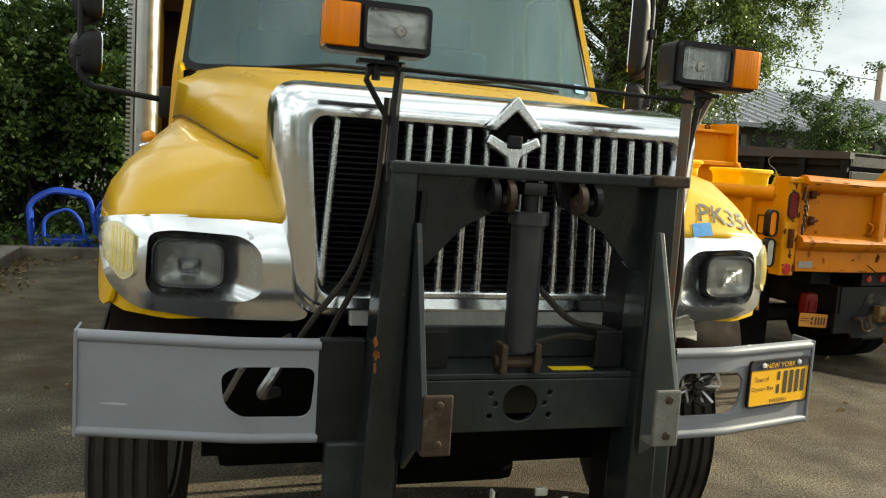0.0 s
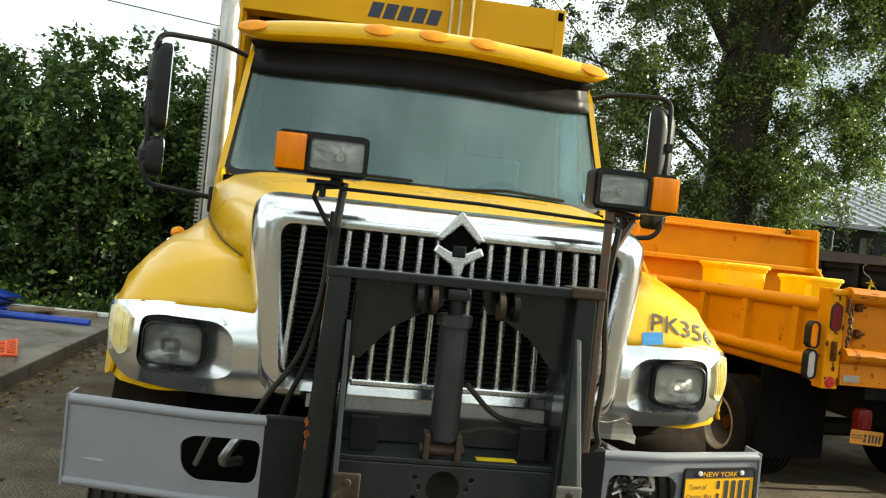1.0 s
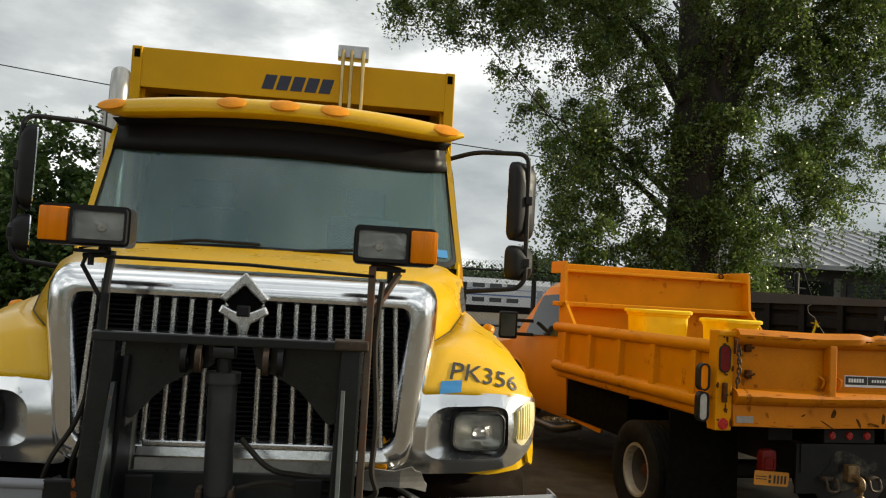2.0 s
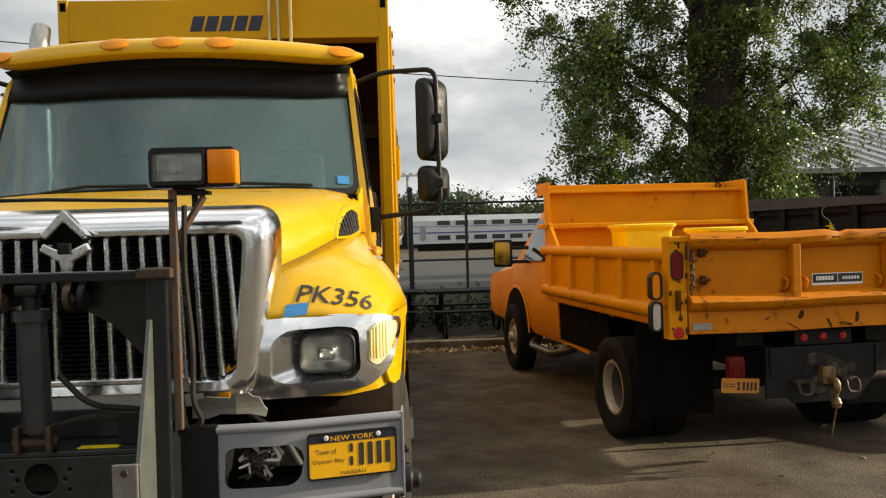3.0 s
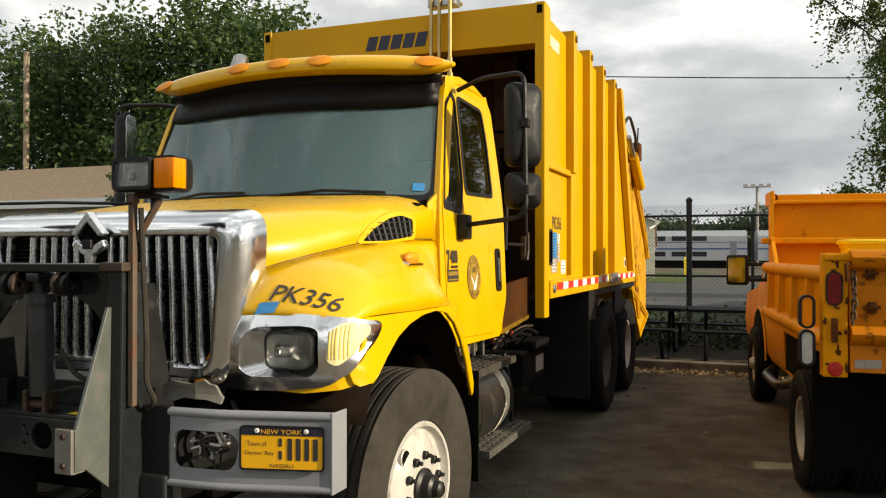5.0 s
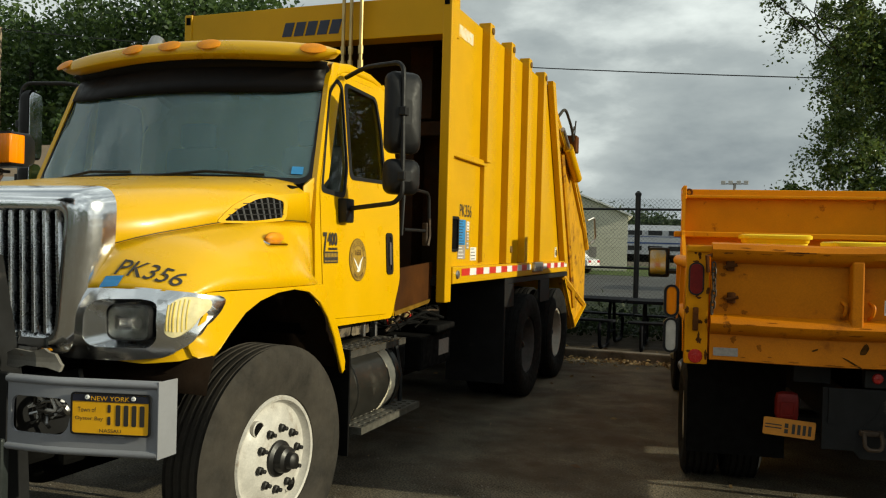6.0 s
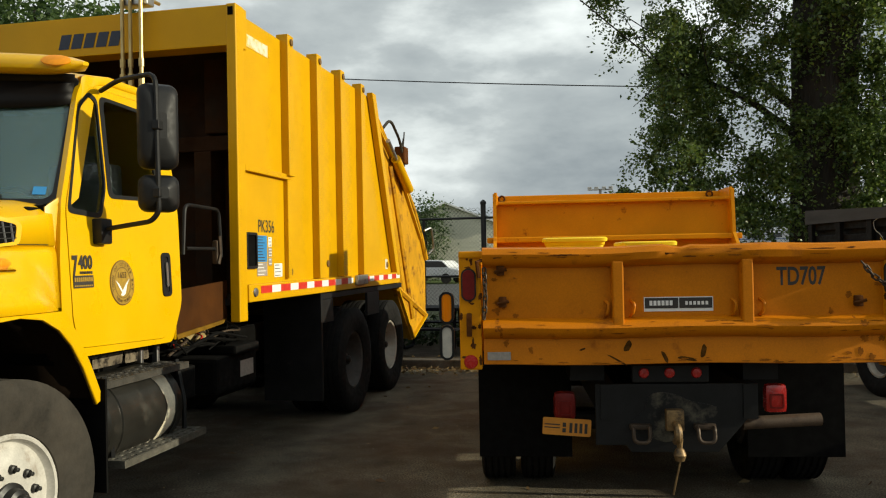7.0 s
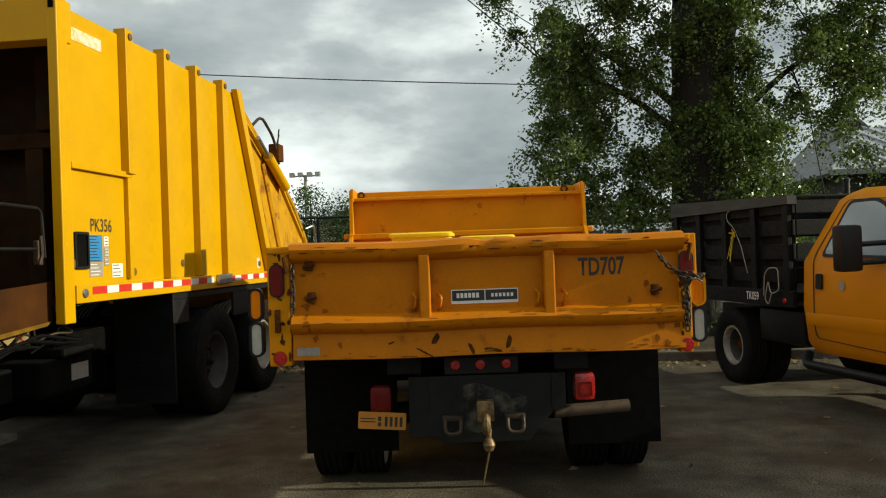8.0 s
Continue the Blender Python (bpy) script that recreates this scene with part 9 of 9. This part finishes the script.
# passenger train
for k in range(5):
    car = thing("train_car", "silver double-deck train car with blue stripes", "train", pose(-37.9 + k * 26.3, 92.9 + k * 3.4, 0, 0, 0, 7.5), group="train cars")
    bm = bmesh.new()
    loft(bm, [[(x, -1.5, 0.9), (x, -1.5, 3.7), (x, -1.1, 4.35), (x, 1.1, 4.35), (x, 1.5, 3.7), (x, 1.5, 0.9)] for x in (-12.7, 12.7)], caps=True)
    part("body", bm, TRAIN, car)
    for z0, z1 in ((2.15, 2.32), (2.95, 3.02)):
        bm = bmesh.new()
        box(bm, -12.7, 12.7, -1.52, -1.50, z0, z1)
        part("stripe", bm, TRAINBLUE, car)
    one = None
    for z in (1.35, 3.15):
        for j in range(8):
            xx = -8.6 + j * 2.3
            if one is None:
                bm = bmesh.new()
                box(bm, -0.8, 0.8, -1.53, -1.50, 0, 0.55)
                one = part("window", bm, material("train_pane", (0.02, 0.022, 0.026), 0.15), car, m=pose(xx, 0, z))
            else:
                shared("window", one.data, car, pose(xx, 0, z))
    for xx in (-11.2, 11.2):
        bm = bmesh.new()
        box(bm, xx - 0.35, xx + 0.35, -1.53, -1.50, 1.3, 3.1)
        part("door", bm, TRAINDOOR, car)
    bm = bmesh.new()
    box(bm, -11.5, 11.5, -1.2, 1.2, 0.0, 0.9)
    part("underframe", bm, DARK, car)
# light masts with floodlights
for x, y in ((2.2, 110), (-20.3, 82)):
    mast = thing("light_mast", "tall grey mast with a row of floodlights", "lamp", pose(x, y, 0), group="light masts beyond the fence")
    bm = bmesh.new()
    tube(bm, [(0, 0, 0), (0, 0, 10.4)], 0.18, 8)
    tube(bm, [(-1.55, 0, 10.3), (1.55, 0, 10.3)], 0.08, 6)
    part("pole", bm, GREYINK, mast)
    for xx in (-1.4, -0.5, 0.5, 1.4):
        bm = bmesh.new()
        box(bm, xx - 0.28, xx + 0.28, -0.26, 0.13, 10.2, 10.7, 0.05)
        part("floodlight", bm, WHITELENS, mast)
# parked cars beyond the fence
def small_car(x, y, yaw, mat, label):
    c = thing("car", label, "car", pose(x, y, 0, 0, 0, yaw), group="parked cars beyond the fence")
    bm = bmesh.new()
    prof = [(-2.2, 0.35), (-2.2, 0.85), (-1.6, 0.95), (-1.1, 1.38), (0.5, 1.42), (1.2, 0.98), (2.1, 0.85), (2.2, 0.4)]
    loft(bm, [[(xx * (0.94 if z > 1 else 1), yy, z) for yy, z in prof] for xx in (-0.86, 0.86)], caps=True)
    part("body", bm, mat, c, bevel=0.08)
    for sx in (-1, 1):
        bm = bmesh.new()
        plate(bm, soften([(-1.5, 0.97), (-1.05, 1.33), (0.45, 1.36), (1.05, 0.99)], 0.08), (), lambda u, v, w: (sx * (0.875 - (v - 0.9) * 0.12 - w), u, v), 0.02)
        part("window", bm, INK, c)
    for sx in (-1, 1):
        for yy in (-1.35, 1.35):
            bm = bmesh.new()
            lathe(bm, [(0.02, -0.1), (0.30, -0.1), (0.32, 0), (0.30, 0.1), (0.02, 0.1)], 18, "x")
            part("wheel", bm, RUBBER, c, m=pose(sx * 0.8, yy, 0.32))
        bm = bmesh.new()
        box(bm, sx * 0.6 - 0.18, sx * 0.6 + 0.18, -2.22, -2.18, 0.68, 0.82, 0.02)
        part("tail_lamp", bm, REDLENS, c)
    return c


small_car(-6.9, 45.5, 75, material("white_car_paint", (0.7, 0.7, 0.7), 0.25, vary=0.03, coat=0.6), "white car parked beside the shed")
small_car(-9.0, 16.5, 70, material("grey_car_paint", (0.45, 0.46, 0.48), 0.25, 0.3, vary=0.03, coat=0.6), "pale grey car parked behind the shrubs")
# overhead cable
bm = bmesh.new()
tube(bm, [(x, 30, 8.35 - 0.093 * x + 0.0009 * (x + 4) ** 2) for x in np.linspace(-34, 30, 24)], 0.022, 5)
tagged(part("cable", bm, FENCEBLACK), "thin black overhead cable", "cable")
for x in (-34, 30):
    bm = bmesh.new()
    tube(bm, [(x, 30, 0), (x, 30, 12.4 if x < 0 else 7.2)], 0.15, 8)
    tagged(part("utility_pole", bm, TIMBER), "wooden utility pole that carries the cable", "pole")

# ---------- clutter on the slab ----------
crate = thing("storage_crate", "blue plastic crate frame lying on the verge", "crate", pose(-2.55, 9.62, 0.03, 0, 0, 8))
for y0, tilt in ((0.0, 0), (0.45, 8)):
    bm = bmesh.new()
    tube(bm, bend([(-0.42, y0, 0.0), (-0.48, y0, 0.62), (-0.2, y0, 0.80), (0.25, y0, 0.74), (0.40, y0, 0.0), (-0.42, y0, 0.0)], 0.12), 0.035, 8)
    part("hoop", bm, BLUETARP, crate, smooth=True)
bm = bmesh.new()
tube(bm, bend([(-0.28, -0.03, 0.05), (-0.3, -0.03, 0.45), (0.0, -0.03, 0.58), (0.15, -0.03, 0.42), (0.25, -0.03, 0.05)], 0.12), 0.025, 8)
for x, z in ((-0.45, 0.3), (0.35, 0.3), (-0.3, 0.72), (0.2, 0.75)):
    tube(bm, [(x, 0, z), (x, 0.45, z)], 0.025, 6)
part("cross_bar", bm, BLUETARP, crate, smooth=True)
bm = bmesh.new()
box(bm, -0.44, 0.42, -0.02, 0.47, 0.0, 0.18, 0.03)
part("base", bm, BLUETARP, crate)
c2 = copy_thing(crate, pose(-1.75, 9.75, 0.03, 0, 0, -14))
pile = thing("tarp_pile", "heap of folded blue plastic sheets and poles", "tarpaulin", pose(-5.2, 8.2, 0.14))
for k in range(9):
    bm = bmesh.new()
    a0 = rng.uniform(-0.4, 0.4)
    ring = []
    for j in range(9):
        t = j / 8
        ring.append([(-1.6 + 2.4 * t + 0.06 * math.sin(5 * t + k + q), (q - 1) * 0.22 + a0 + 0.1 * math.sin(4 * t + k), max(0.02, 0.08 * k * (1 - t * 0.75) + 0.04 + 0.03 * math.sin(6 * t + q + k))) for q in range(4)])
    loft(bm, ring, closed=False)
    part("sheet", bm, BLUETARP, pile, smooth=True, thick=0.03)
bm = bmesh.new()
tube(bm, [(-4.55, 8.05, 0.19), (-3.25, 7.95, 0.17)], 0.045, 8)
tagged(part("plastic_pole", bm, BLUETARP), "blue plastic pole lying on the slab", "pole")
for k, (x, y, l, yaw) in enumerate(((-4.2, 8.75, 1.6, 4), (-3.9, 8.95, 1.3, -6), (-5.0, 7.6, 1.2, 15), (-4.3, 8.45, 0.9, 30))):
    bm = bmesh.new()
    box(bm, -l / 2, l / 2, -0.07, 0.07, 0, 0.045, 0.004)
    tagged(part("board", bm, TIMBER if k != 1 else WHITE, None, m=pose(x, y, 0.142 + 0.045 * (k == 3), 0, 0, yaw)), "weathered timber board lying on the slab", "board", group="boards on the slab")
bm = bmesh.new()
for i in range(15):
    for fam in (0, 1):
        pts_ = []
        for j in range(14):
            u, v = (i / 14, j / 13) if fam == 0 else (j / 13, i / 14)
            pts_.append((-0.75 + 1.3 * u, -0.6 + 1.2 * v, 0.02 + 0.10 * abs(math.sin(5 * u + 2 * v) * math.cos(4 * v))))
        tube(bm, pts_, 0.010, 5)
tagged(part("safety_netting", bm, ORANGENET, None, m=pose(-3.75, 5.4, 0.145, 0, 0, 20)), "crumpled orange safety netting on the slab", "netting")

# fallen leaves and grit
n = 420
pts = np.stack([rng.uniform(-3, 8, n), KERB - np.abs(rng.normal(size=n)) * 0.35, rng.uniform(0.012, 0.03, n)], axis=1)
more = np.stack([rng.uniform(-3, 9, 160), rng.uniform(1.0, 9, 160), np.full(160, 0.012)], axis=1)
drift = np.stack([rng.normal(2.2, 1.3, 420), KERB - 0.05 - np.abs(rng.normal(size=420)) * 0.16, rng.uniform(0.01, 0.05, 420)], axis=1)
slabside = np.stack([-3.0 + np.abs(rng.normal(size=380)) * 0.22, rng.uniform(2.6, 9.0, 380), rng.uniform(0.012, 0.03, 380)], axis=1)
top = np.stack([rng.uniform(-3, 8, 260), KERB + rng.uniform(0.2, 1.2, 260), np.full(260, 0.05)], axis=1)
tagged(leaf_mesh("fallen_leaves", np.concatenate([pts, more, top, drift, slabside]), 0.075, rng, DRYLEAF, 0.85), "dry brown leaves scattered along the kerb and slab", "leaves", kind="stuff")
me = bpy.data.meshes.new("grit")
n = 4200
c = np.stack([rng.uniform(-3, 9, n), rng.uniform(-2.5, 9, n), np.zeros(n)], axis=1)
c[1500:] = np.stack([rng.uniform(-1.5, 6.5, n - 1500), rng.uniform(-1.5, 2.8, n - 1500), np.zeros(n - 1500)], axis=1)
r = rng.uniform(0.003, 0.010, n) * rng.uniform(0.6, 1.0, n)
vs, fs = [], []
for i in range(n):
    b = len(vs)
    vs += [tuple(c[i] + np.array(o) * r[i]) for o in ((-1, -0.6, 0), (0.9, -0.8, 0), (0.8, 0.9, 0), (-0.7, 0.8, 0), (0.1, 0, 0.9))]
    fs += [(b, b + 1, b + 4), (b + 1, b + 2, b + 4), (b + 2, b + 3, b + 4), (b + 3, b, b + 4)]
me.from_pydata(vs, [], fs)
me.materials.append(CONCRETE)
tagged(new("grit", me), "pale grit scattered over the asphalt", "gravel", kind="stuff")
